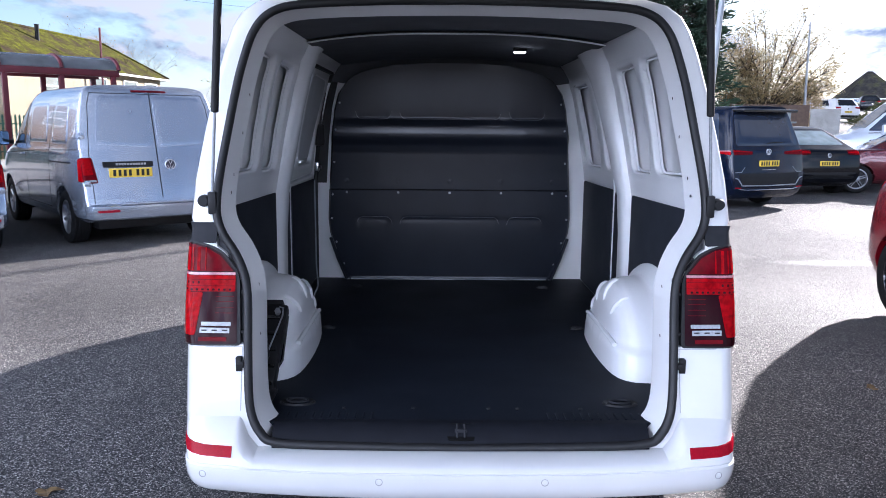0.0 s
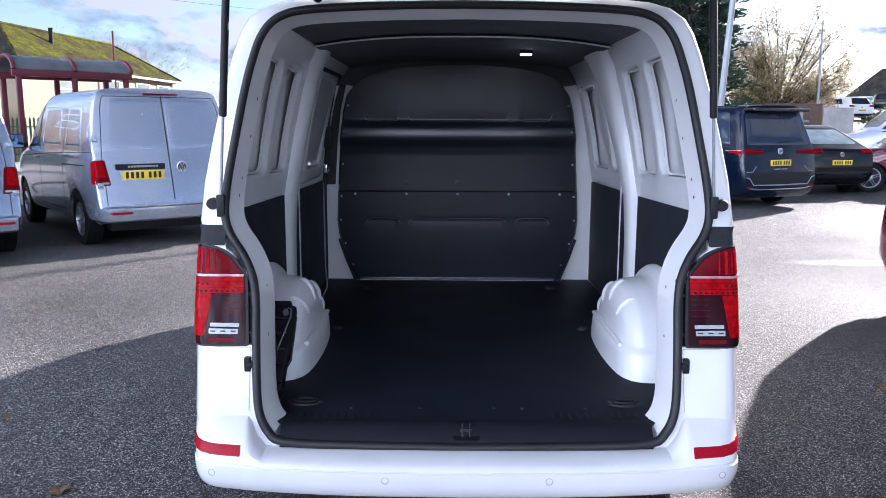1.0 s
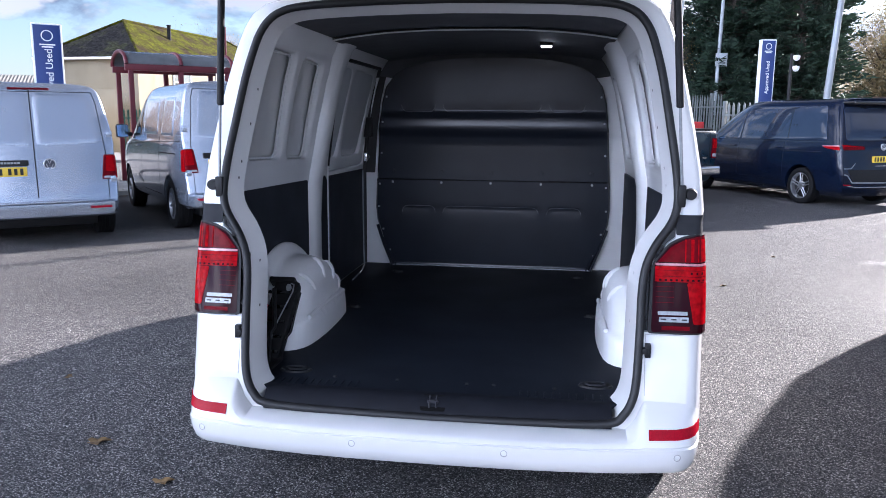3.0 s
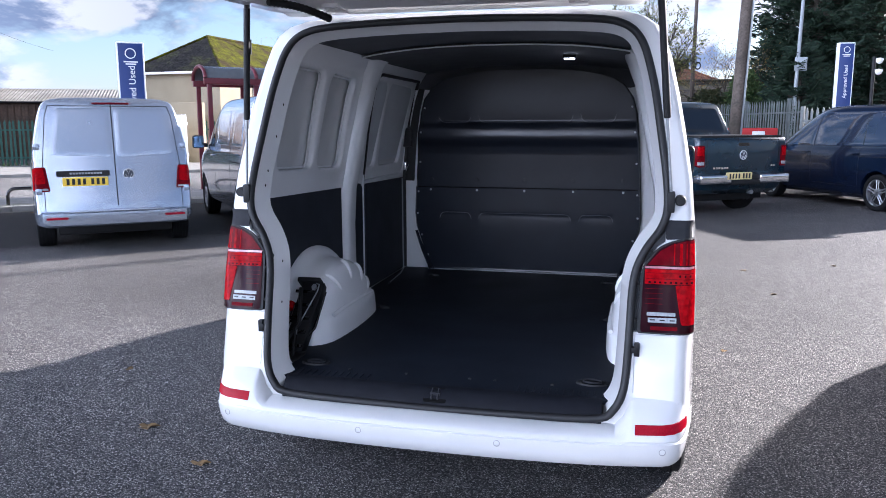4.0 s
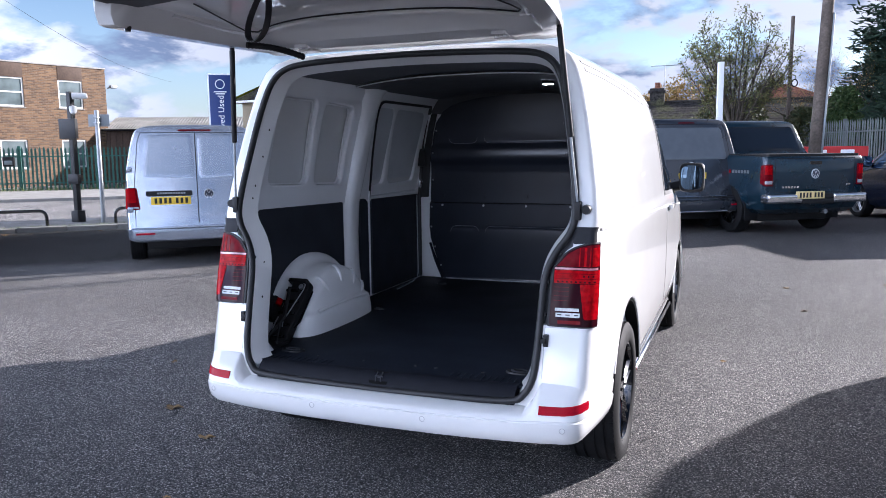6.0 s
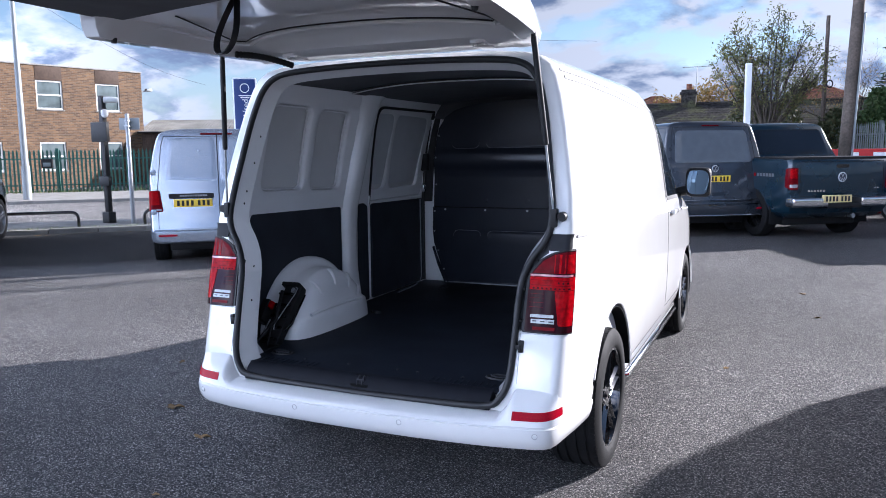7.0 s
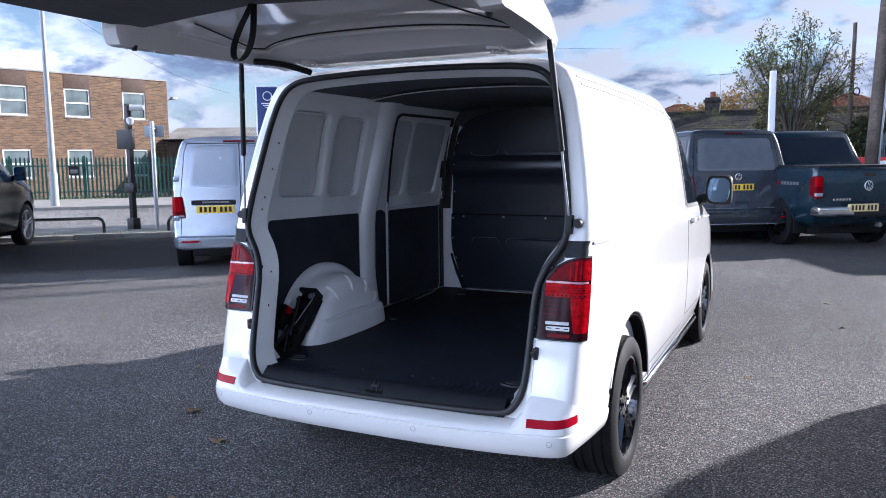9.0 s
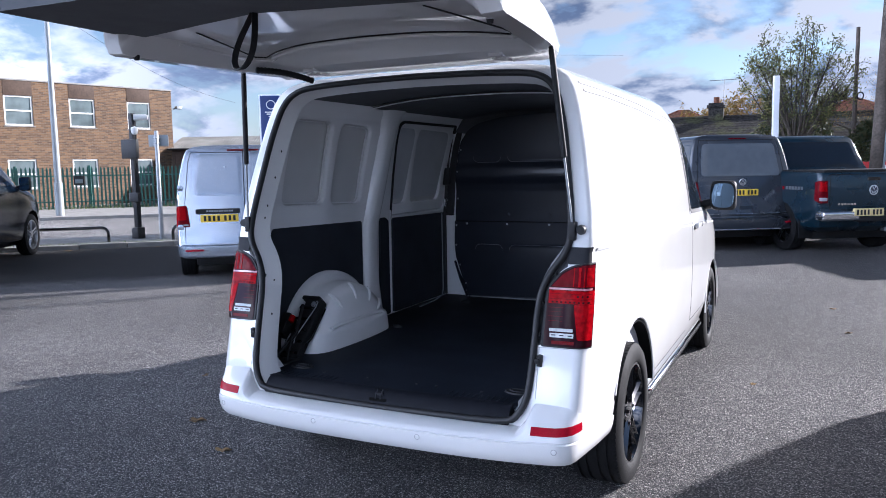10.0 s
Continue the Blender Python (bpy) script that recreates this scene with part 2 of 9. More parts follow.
def pieces(name, bm, mat, parent, label="", smooth=40):
    """Every loose piece of bm as a mesh of its own."""
    left = set(bm.faces)
    out = []
    while left:
        todo = [left.pop()]
        isle = []
        while todo:
            f = todo.pop()
            isle.append(f)
            for ed in f.edges:
                for g in ed.link_faces:
                    if g in left:
                        left.remove(g); todo.append(g)
        nb = bmesh.new()
        vm = {}
        for f in isle:
            for v in f.verts:
                if v not in vm:
                    vm[v] = nb.verts.new(v.co)
            nf = nb.faces.new([vm[v] for v in f.verts])
            nf.material_index = f.material_index
        out.append(part(name, nb, mat, parent, label, smooth))
    bm.free()
    return out


def thing(name, label, category, at=None, group="", kind=""):
    ob = new(name)
    ob.empty_display_size = 0.2
    if at is not None:
        ob.matrix_world = at
    return tagged(ob, label, category, group, kind)


def fresh():
    return bmesh.new()


def box(bm, lo, hi, bevel=0.0, m=None, seg=2):
    ret = bmesh.ops.create_cube(bm, size=1)
    vs = ret["verts"]
    c = [(l + h) / 2 for l, h in zip(lo, hi)]
    s = [h - l for l, h in zip(lo, hi)]
    for v in vs:
        v.co = Vector((v.co[i] * s[i] + c[i] for i in range(3)))
    if bevel:
        es = list({ed for v in vs for ed in v.link_edges})
        r = bmesh.ops.bevel(bm, geom=es, offset=min(bevel, 0.45 * min(s)), segments=seg, affect="EDGES", profile=0.6)
        vs = list({v for f in r["faces"] for v in f.verts} | {v for v in vs if v.is_valid})
    if m is not None:
        for v in vs:
            v.co = m @ v.co
    return vs


def tube(bm, pts, radii, n=10, cap=True):
    """A round bar through pts."""
    pts = [Vector(p) for p in pts]
    if not hasattr(radii, "__len__"):
        radii = [radii] * len(pts)
    rings = []
    ref = None
    for i, p in enumerate(pts):
        d = (pts[min(i + 1, len(pts) - 1)] - pts[max(i - 1, 0)]).normalized()
        if ref is None:
            ref = Vector((0, 0, 1)) if abs(d.z) < 0.9 else Vector((1, 0, 0))
        u = (ref - d * ref.dot(d)).normalized()
        ref = u
        w = d.cross(u)
        rings.append([bm.verts.new(p + radii[i] * (math.cos(2 * math.pi * k / n) * u + math.sin(2 * math.pi * k / n) * w)) for k in range(n)])
    for r0, r1 in zip(rings, rings[1:]):
        for k in range(n):
            bm.faces.new((r0[k], r0[(k + 1) % n], r1[(k + 1) % n], r1[k]))
    if cap:
        bm.faces.new(rings[0][::-1])
        bm.faces.new(rings[-1])
    return rings


def ribbon_loop(bm, pts, prof, closed=True, normal=(0, 1, 0)):
    """Sweep a closed profile of (side, depth) along pts; depth runs along normal."""
    nrm = Vector(normal)
    pts = [Vector(p) for p in pts]
    rings = []
    n = len(pts)
    for i, p in enumerate(pts):
        a, b = (pts[(i - 1) % n], pts[(i + 1) % n]) if closed else (pts[max(i - 1, 0)], pts[min(i + 1, n - 1)])
        side = (b - a).normalized().cross(nrm).normalized()
        rings.append([bm.verts.new(p + side * s + nrm * d) for s, d in prof])
    k = len(prof)
    pairs = list(zip(rings, rings[1:] + rings[:1])) if closed else list(zip(rings, rings[1:]))
    for r0, r1 in pairs:
        for j in range(k):
            bm.faces.new((r0[j], r0[(j + 1) % k], r1[(j + 1) % k], r1[j]))
    if not closed:
        bm.faces.new(rings[0][::-1]); bm.faces.new(rings[-1])


def rounded(pts, r, n=5):
    """A polygon with its corners rounded; r is one radius or one a corner."""
    out = []
    k = len(pts)
    for i in range(k):
        p, a, b = Vector(pts[i]), Vector(pts[i - 1]), Vector(pts[(i + 1) % k])
        ri = r[i] if hasattr(r, "__len__") else r
        da, db = (a - p), (b - p)
        ri = min(ri, 0.49 * da.length, 0.49 * db.length)
        if ri <= 1e-6:
            out.append(tuple(p))
            continue
        s, t = p + da.normalized() * ri, p + db.normalized() * ri
        for j in range(n + 1):
            f = j / n
            q = (1 - f) ** 2 * s + 2 * f * (1 - f) * p + f * f * t
            out.append(tuple(q))
    return out


def densify(pts, step, closed=True):
    out = []
    k = len(pts)
    for i in range(k if closed else k - 1):
        a, b = Vector(pts[i]), Vector(pts[(i + 1) % k])
        m = max(1, int((b - a).length / step))
        out += [tuple(a.lerp(b, j / m)) for j in range(m)]
    if not closed:
        out.append(tuple(pts[-1]))
    return out


def put2(axis, u, v, w):
    """A point from a flat outline (u, v) and its depth w along an axis."""
    return Vector({"x": (w, u, v), "y": (u, w, v), "z": (u, v, w)}[axis])


def prism(bm, pts, axis, a, b):
    """A flat outline pushed out along an axis from a to b; a and b may be functions of the outline's point."""
    fa = a if callable(a) else (lambda u, v: a)
    fb = b if callable(b) else (lambda u, v: b)
    lo = [bm.verts.new(put2(axis, u, v, fa(u, v))) for u, v in pts]
    hi = [bm.verts.new(put2(axis, u, v, fb(u, v))) for u, v in pts]
    n = len(pts)
    faces = [bm.faces.new(lo), bm.faces.new(hi[::-1])]
    for i in range(n):
        faces.append(bm.faces.new((lo[i], hi[i], hi[(i + 1) % n], lo[(i + 1) % n])))
    return faces


def solid(bm):
    bmesh.ops.recalc_face_normals(bm, faces=bm.faces)
    return bm


def boolean(bm, cutters, op="DIFFERENCE"):
    """Cut bm by other meshes, at once and for good. Frees them; gives a new bmesh."""
    def mesh_of(b):
        solid(b)
        me = bpy.data.meshes.new("work")
        b.to_mesh(me)
        b.free()
        return me
    ob = new("work", mesh_of(bm))
    obs = []
    for c in cutters:
        cu = new("work_cutter", mesh_of(c))
        obs.append(cu)
        md = ob.modifiers.new("cut", "BOOLEAN")
        md.operation, md.object, md.solver = op, cu, "EXACT"
    dg = bpy.context.evaluated_depsgraph_get()
    me = bpy.data.meshes.new_from_object(ob.evaluated_get(dg))
    out = fresh()
    out.from_mesh(me)
    for o in (ob, *obs):
        d = o.data
        bpy.data.objects.remove(o)
        bpy.data.meshes.remove(d)
    bpy.data.meshes.remove(me)
    return out


def lathe(bm, prof, axis="x", n=32, centre=(0, 0, 0), turn=2 * math.pi):
    """Turn a profile of (along, radius) about an axis."""
    rings = []
    full = abs(turn - 2 * math.pi) < 1e-6
    for k in range(n if full else n + 1):
        t = turn * k / n
        c, s = math.cos(t), math.sin(t)
        ring = []
        for u, r in prof:
            co = {"x": (u, r * c, r * s), "y": (r * c, u, r * s), "z": (r * c, r * s, u)}[axis]
            ring.append(bm.verts.new(Vector(co) + Vector(centre)))
        rings.append(ring)
    m = len(rings)
    for k in range(m if full else m - 1):
        r0, r1 = rings[k], rings[(k + 1) % m]
        for j in range(len(prof) - 1):
            bm.faces.new((r0[j], r0[j + 1], r1[j + 1], r1[j]))
    return rings


# ---- vehicles ----
from mathutils.bvhtree import BVHTree


def loft(table, grow=0.0, rear=(0.055, 0.12), front=(0.22, 0.9), steps=30, crown=0.0, tuck=None):
    """A closed body. table: rows of (z, half width, rear end, front end) from the bottom to the roof's middle.
    rear, front: how far the corners are drawn in, over what length; rear may go on with a long taper."""
    bm = fresh()
    ss = [0, 0.0012, 0.004, 0.010, 0.018, 0.03, 0.05] + [0.05 + 0.90 * i / steps for i in range(1, steps + 1)] + [0.965, 0.978, 0.988, 0.995, 1]
    rings = []
    for s in ss:
        ring = []
        for z, hw, yr, yf in table:
            y0, y1 = yr - grow, yf + grow
            y = y0 + (y1 - y0) * s
            d0, d1 = (y - y0), (y1 - y)
            inset = 0.0
            if d0 < rear[1]:
                inset += (rear[0] + (tuck(z) if tuck else 0)) * (1 - math.sqrt(max(0, 1 - (1 - d0 / rear[1]) ** 2)))
            if len(rear) > 2 and d0 < rear[3]:
                inset += (rear[2](z) if callable(rear[2]) else rear[2]) * (1 - d0 / rear[3]) ** 2
            if d1 < front[1]:
                inset += front[0] * (1 - d1 / front[1]) ** 2.2
            x = max(0.0, hw - inset + grow) if hw > 0 else 0.0
            y += crown * (x / 0.9) ** 2 * max(0, 1 - s * 8)
            ring.append((x, y, z + (grow if z > table[-1][0] - 0.1 else 0)))
        rings.append(ring)
    k = len(table)
    vr = [[bm.verts.new(p) for p in ring] for ring in rings]
    vl = [[(v if p[0] < 1e-6 else bm.verts.new((-p[0], p[1], p[2]))) for p, v in zip(ring, rv)] for ring, rv in zip(rings, vr)]

    def quad(*vs):
        vs = list(dict.fromkeys(vs))
        if len(vs) > 2:
            bm.faces.new(vs)
    for a in range(len(ss) - 1):
        for j in range(k - 1):
            quad(vr[a][j], vr[a + 1][j], vr[a + 1][j + 1], vr[a][j + 1])
            quad(vl[a][j], vl[a][j + 1], vl[a + 1][j + 1], vl[a + 1][j])
        quad(vr[a][0], vl[a][0], vl[a + 1][0], vr[a + 1][0])
    for a, flip in ((0, False), (len(ss) - 1, True)):
        for j in range(k - 1):
            q = (vl[a][j], vr[a][j], vr[a][j + 1], vl[a][j + 1])
            quad(*(q[::-1] if flip else q))
    return solid(bm)


def skin(bm):
    """A surface to lay panels on."""
    b = bm.copy()
    bmesh.ops.triangulate(b, faces=b.faces)
    t = BVHTree.FromBMesh(b)
    b.free()
    return t


def panel(bm, tree, pts, axis, sign, proud=0.004, depth=0.012, step=0.05, rings=(1, 0.985, 0.8, 0.55, 0.3)):
    """Lay a flat outline on a surface: it follows the body, stands proud of it and has thick edges.
    axis: the way it is laid from, sign: from which side."""
    pts = densify(pts, step)
    cu, cv = sum(p[0] for p in pts) / len(pts), sum(p[1] for p in pts) / len(pts)
    way = put2(axis, 0, 0, -sign)
    far = 12.0

    def land(u, v, lift):
        o = put2(axis, u, v, sign * far)
        hit, nrm, _, _ = tree.ray_cast(o, way)
        if hit is None:
            hit, nrm, _, _ = tree.find_nearest(put2(axis, u, v, 0))
        return hit - way * lift
    loops = []
    for i, f in enumerate(rings):
        loops.append([bm.verts.new(land(cu + (u - cu) * f, cv + (v - cv) * f, proud * (0.6 if i == 0 else 1))) for u, v in pts])
    skirt = [bm.verts.new(land(u, v, proud * 0.6) + way * depth) for u, v in pts]
    mid = bm.verts.new(land(cu, cv, proud))
    n = len(pts)
    for a, b in [(skirt, loops[0])] + list(zip(loops, loops[1:])):
        for i in range(n):
            bm.faces.new((a[i], a[(i + 1) % n], b[(i + 1) % n], b[i]))
    for i in range(n):
        bm.faces.new((loops[-1][i], loops[-1][(i + 1) % n], mid))
    return bm


def seam(bm, tree, pts, axis, sign, width=0.006, proud=0.0012, closed=False, step=0.06):
    """A thin dark joint line that follows the body."""
    pts = densify(pts, step, closed)
    way = put2(axis, 0, 0, -sign)
    n = len(pts)
    L, R = [], []
    for i, (u, v) in enumerate(pts):
        a = Vector(pts[(i - 1) % n] if closed else pts[max(i - 1, 0)])
        b = Vector(pts[(i + 1) % n] if closed else pts[min(i + 1, n - 1)])
        d = (b - a).normalized()
        s = Vector((-d.y, d.x)) * width / 2
        for store, sg in ((L, 1), (R, -1)):
            hit, nrm, _, _ = tree.ray_cast(put2(axis, u + s.x * sg, v + s.y * sg, sign * 12.0), way)
            if hit is None:
                hit = tree.find_nearest(put2(axis, u, v, 0))[0]
            store.append((bm.verts.new(hit - way * proud), bm.verts.new(hit + way * 0.004)))
    for i in range(n if closed else n - 1):
        j = (i + 1) % n
        bm.faces.new((L[i][0], L[j][0], R[j][0], R[i][0]))
        bm.faces.new((L[i][1], L[j][1], L[j][0], L[i][0]))
        bm.faces.new((R[i][0], R[j][0], R[j][1], R[i][1]))


def add_wheel(parent, x, y, r, width, mat_rim, spokes=5, twin=True, rim_r=None, side=None):
    """A wheel: dark hub and brake, a tyre with grooves, a spoked rim; x is the outer face."""
    s = side or (1 if x > 0 else -1)
    rr = rim_r or r * 0.665
    bm = fresh()
    lathe(bm, [(x - s * width, 0.02), (x - s * width, rr * 0.9), (x - s * 0.09, rr * 0.93), (x - s * 0.085, 0.02)], "x", 28, (0, y, r))
    hub = part("wheel", solid(bm), BLACK, parent)
    bm = fresh()
    w = width
    prof = [(x - s * w * 0.93, rr * 0.97), (x - s * w, rr * 1.08), (x - s * w * 0.985, r * 0.93), (x - s * w * 0.93, r * 0.985)]
    for g in (0.80, 0.62, 0.40, 0.22):
        prof += [(x - s * w * (g + 0.03), r), (x - s * w * (g + 0.028), r - 0.008), (x - s * w * (g - 0.028), r - 0.008), (x - s * w * (g - 0.03), r)]
    prof += [(x - s * w * 0.07, r * 0.985), (x - s * w * 0.015, r * 0.93), (x, rr * 1.10), (x - s * 0.008, rr * 1.02), (x - s * 0.03, rr * 0.97), (x - s * w * 0.93, rr * 0.97)]
    lathe(bm, prof, "x", 48, (0, y, r))
    # tread blocks along the shoulder
    for k in range(76):
        t = 2 * math.pi * k / 76
        m = Matrix.Translation((0, y, r)) @ Matrix.Rotation(t, 4, "X")
        box(bm, (min(x - s * w * 0.17, x - s * w * 0.075), -0.0055, r - 0.02), (max(x - s * w * 0.17, x - s * w * 0.075), 0.0055, r * 0.9935), m=m)
    part("tyre", solid(bm), RUBBER, hub)
    bm = fresh()
    xo = x - s * 0.012
    lathe(bm, [(xo - s * 0.10, rr * 0.90), (xo - s * 0.02, rr * 0.93), (xo, rr * 0.96), (xo, rr * 1.02), (xo - s * 0.015, rr * 1.03), (xo - s * 0.10, rr * 0.99), (xo - s * 0.10, rr * 0.90)], "x", 40, (0, y, r))
    lathe(bm, [(xo - s * 0.06, 0.01), (xo - s * 0.012, 0.012), (xo - s * 0.012, 0.05), (xo - s * 0.02, 0.075), (xo - s * 0.06, 0.08), (xo - s * 0.06, 0.01)], "x", 20, (0, y, r))
    for k in range(spokes):
        for dd in ((-0.13, 0.13) if twin else (0.0,)):
            t = 2 * math.pi * k / spokes
            m = Matrix.Translation((0, y, r)) @ Matrix.Rotation(t, 4, "X")
            hw0, hw1 = (0.015, 0.012) if twin else (0.030, 0.024)
            lo, top, end = xo - s * 0.022, xo - s * 0.013, xo - s * 0.004
            u0, u1 = dd * 0.2, dd * rr
            a = [bm.verts.new(m @ Vector(v)) for v in ((lo, u0 - hw0, 0.045), (top, u0, 0.045), (lo, u0 + hw0, 0.045))]
            b = [bm.verts.new(m @ Vector(v)) for v in ((lo, u1 * 0.72 - hw1, rr * 0.70), (xo - s * 0.008, u1 * 0.72, rr * 0.70), (lo, u1 * 0.72 + hw1, rr * 0.70))]
            e = [bm.verts.new(m @ Vector(v)) for v in ((lo, u1 - hw1 * 1.25, rr * 0.965), (end, u1, rr * 0.965), (lo, u1 + hw1 * 1.25, rr * 0.965))]
            for f, g in ((a, b), (b, e)):
                for q in range(3):
                    bm.faces.new((f[q], f[(q + 1) % 3], g[(q + 1) % 3], g[q]))
            bm.faces.new(a[::-1]); bm.faces.new(e)
    for k in range(5):
        t = 2 * math.pi * k / 5 + 0.3
        tube(bm, [(xo - s * 0.03, y + 0.056 * math.cos(t), r + 0.056 * math.sin(t)), (xo - s * 0.006, y + 0.056 * math.cos(t), r + 0.056 * math.sin(t))], 0.008, 6)
    part("rim", solid(bm), mat_rim, hub)
    return hub


def wheel_cutter(y, r, half, inner=0.55, zc=0.335):
    out = []
    for s in (-1, 1):
        bm = fresh()
        lathe(bm, [(s * inner, 0.0), (s * inner, r), (s * (half + 0.2), r), (s * (half + 0.2), 0.0)], "x", 40, (0, y, zc))
        bmesh.ops.remove_doubles(bm, verts=bm.verts, dist=1e-5)
        out.append(bm)
    return out


def add_plate(parent, tree, cx, cz, sign_axis=("y", -1), w=0.52, h=0.112, mat=None):
    """A number plate whose characters are plain bars."""
    axis, sg = sign_axis
    hit = tree.ray_cast(put2(axis, cx, cz, sg * 12.0), put2(axis, 0, 0, -sg))[0]
    y = (hit.y if hit else 0)
    bm = fresh()
    box(bm, (cx - w / 2, y - 0.016, cz - h / 2), (cx + w / 2, y + 0.004, cz + h / 2), 0.004)
    pl = part("number_plate", bm, mat or PLATE_YELLOW, parent, "yellow number plate with dark bars")
    bm = fresh()
    x = cx - w / 2 + 0.045
    for i in range(7):
        ww = 0.034
        box(bm, (x, y - 0.0185, cz - 0.038), (x + ww, y - 0.015, cz + 0.038))
        x += 0.062 + (0.03 if i == 3 else 0)
    pieces("plate_bar", bm, PLATE_INK, pl, smooth=0)
    return pl

# ---- the white van ----
def YR(z):
    """The rear face leans forward as it rises."""
    return 0.20 + 0.257 * (z - 0.81)


VAN_TABLE = [
    (0.25, 0.80, 0.60, 4.60), (0.32, 0.90, 0.52, 4.78), (0.365, 0.915, 0.44, 4.82), (0.375, 0.918, 0.20, 4.83), (0.45, 0.938, 0.125, 4.87), (0.60, 0.948, YR(0.60), 4.90),
    (0.80, 0.952, YR(0.80), 4.88), (0.95, 0.952, YR(0.95), 4.82), (1.05, 0.950, YR(1.05), 4.68), (1.12, 0.947, YR(1.12), 4.45),
    (1.165, 0.941, YR(1.165), 4.27), (1.185, 0.931, YR(1.185), 4.20), (1.22, 0.926, YR(1.22), 4.12), (1.35, 0.908, YR(1.35), 3.98),
    (1.50, 0.884, YR(1.50), 3.82), (1.65, 0.856, YR(1.65), 3.64), (1.78, 0.826, YR(1.78), 3.47), (1.86, 0.800, YR(1.86), 3.36),
    (1.91, 0.772, YR(1.91), 3.28), (1.945, 0.725, YR(1.945), 3.22), (1.966, 0.66, YR(1.966) + 0.01, 3.16), (1.978, 0.56, YR(1.978) + 0.02, 3.12),
    (1.986, 0.40, YR(1.986) + 0.03, 3.08), (1.99, 0.0, YR(1.99) + 0.035, 3.06)]


def TAPER(z):
    """The flanks draw in towards the rear, more so below the waist."""
    return 0.050 - 0.042 * min(1, max(0, (z - 1.15) / 0.09))


REAR_IN, FRONT_IN = (0.030, 0.050, TAPER, 0.50), (0.20, 0.95)


def TUCK(z):
    """The corner panels below the lamps are drawn in further."""
    return 0.018 * min(1, max(0, (0.83 - z) / 0.03)) * min(1, max(0, (z - 0.40) / 0.1))

# the rear opening, right half, from the sill's middle to the roof's middle
OPEN = [(0.0, 0.500), (0.40, 0.506), (0.600, 0.516), (0.650, 0.545), (0.680, 0.600), (0.692, 0.68), (0.699, 0.84), (0.703, 0.96), (0.716, 1.04),
        (0.748, 1.11), (0.790, 1.170), (0.812, 1.225), (0.815, 1.29), (0.806, 1.38), (0.789, 1.49), (0.760, 1.665), (0.735, 1.77),
        (0.712, 1.838), (0.678, 1.888), (0.630, 1.918), (0.56, 1.934), (0.42, 1.944), (0.22, 1.951), (0.0, 1.954)]


def soften(pts, n=4):
    """A smooth curve through pts."""
    out = []
    for i in range(len(pts) - 1):
        p0, p1, p2, p3 = (Vector(pts[max(i - 1, 0)]), Vector(pts[i]), Vector(pts[i + 1]), Vector(pts[min(i + 2, len(pts) - 1)]))
        for k in range(n):
            t = k / n
            q = 0.5 * ((2 * p1) + (p2 - p0) * t + (2 * p0 - 5 * p1 + 4 * p2 - p3) * t * t + (3 * p1 - p0 - 3 * p2 + p3) * t ** 3)
            out.append((q.x, q.y))
    return out + [tuple(pts[-1])]


OPEN = soften(OPEN, 3)
OPEN_FULL = OPEN + [(-x, z) for x, z in OPEN[-2:0:-1]]


def shrink(pts, d):
    """An outline drawn in by d."""
    n = len(pts)
    out = []
    for i in range(n):
        a, b = Vector(pts[i - 1]), Vector(pts[(i + 1) % n])
        t = (b - a).normalized()
        out.append((pts[i][0] - t.y * d, pts[i][1] + t.x * d))
    return out


def inner_x(z):
    """Half the width between the inner panels at height z."""
    rows = [(0.5, 0.848), (1.2, 0.848), (1.3, 0.832), (1.5, 0.80), (1.7, 0.758), (1.82, 0.72), (1.9, 0.67), (1.96, 0.55)]
    for (z0, x0), (z1, x1) in zip(rows, rows[1:]):
        if z <= z1:
            return x0 + (x1 - x0) * max(0, (z - z0) / (z1 - z0))
    return rows[-1][1]


van = thing("panel_van", "white panel van with its rear tailgate raised and empty load bay", "van")


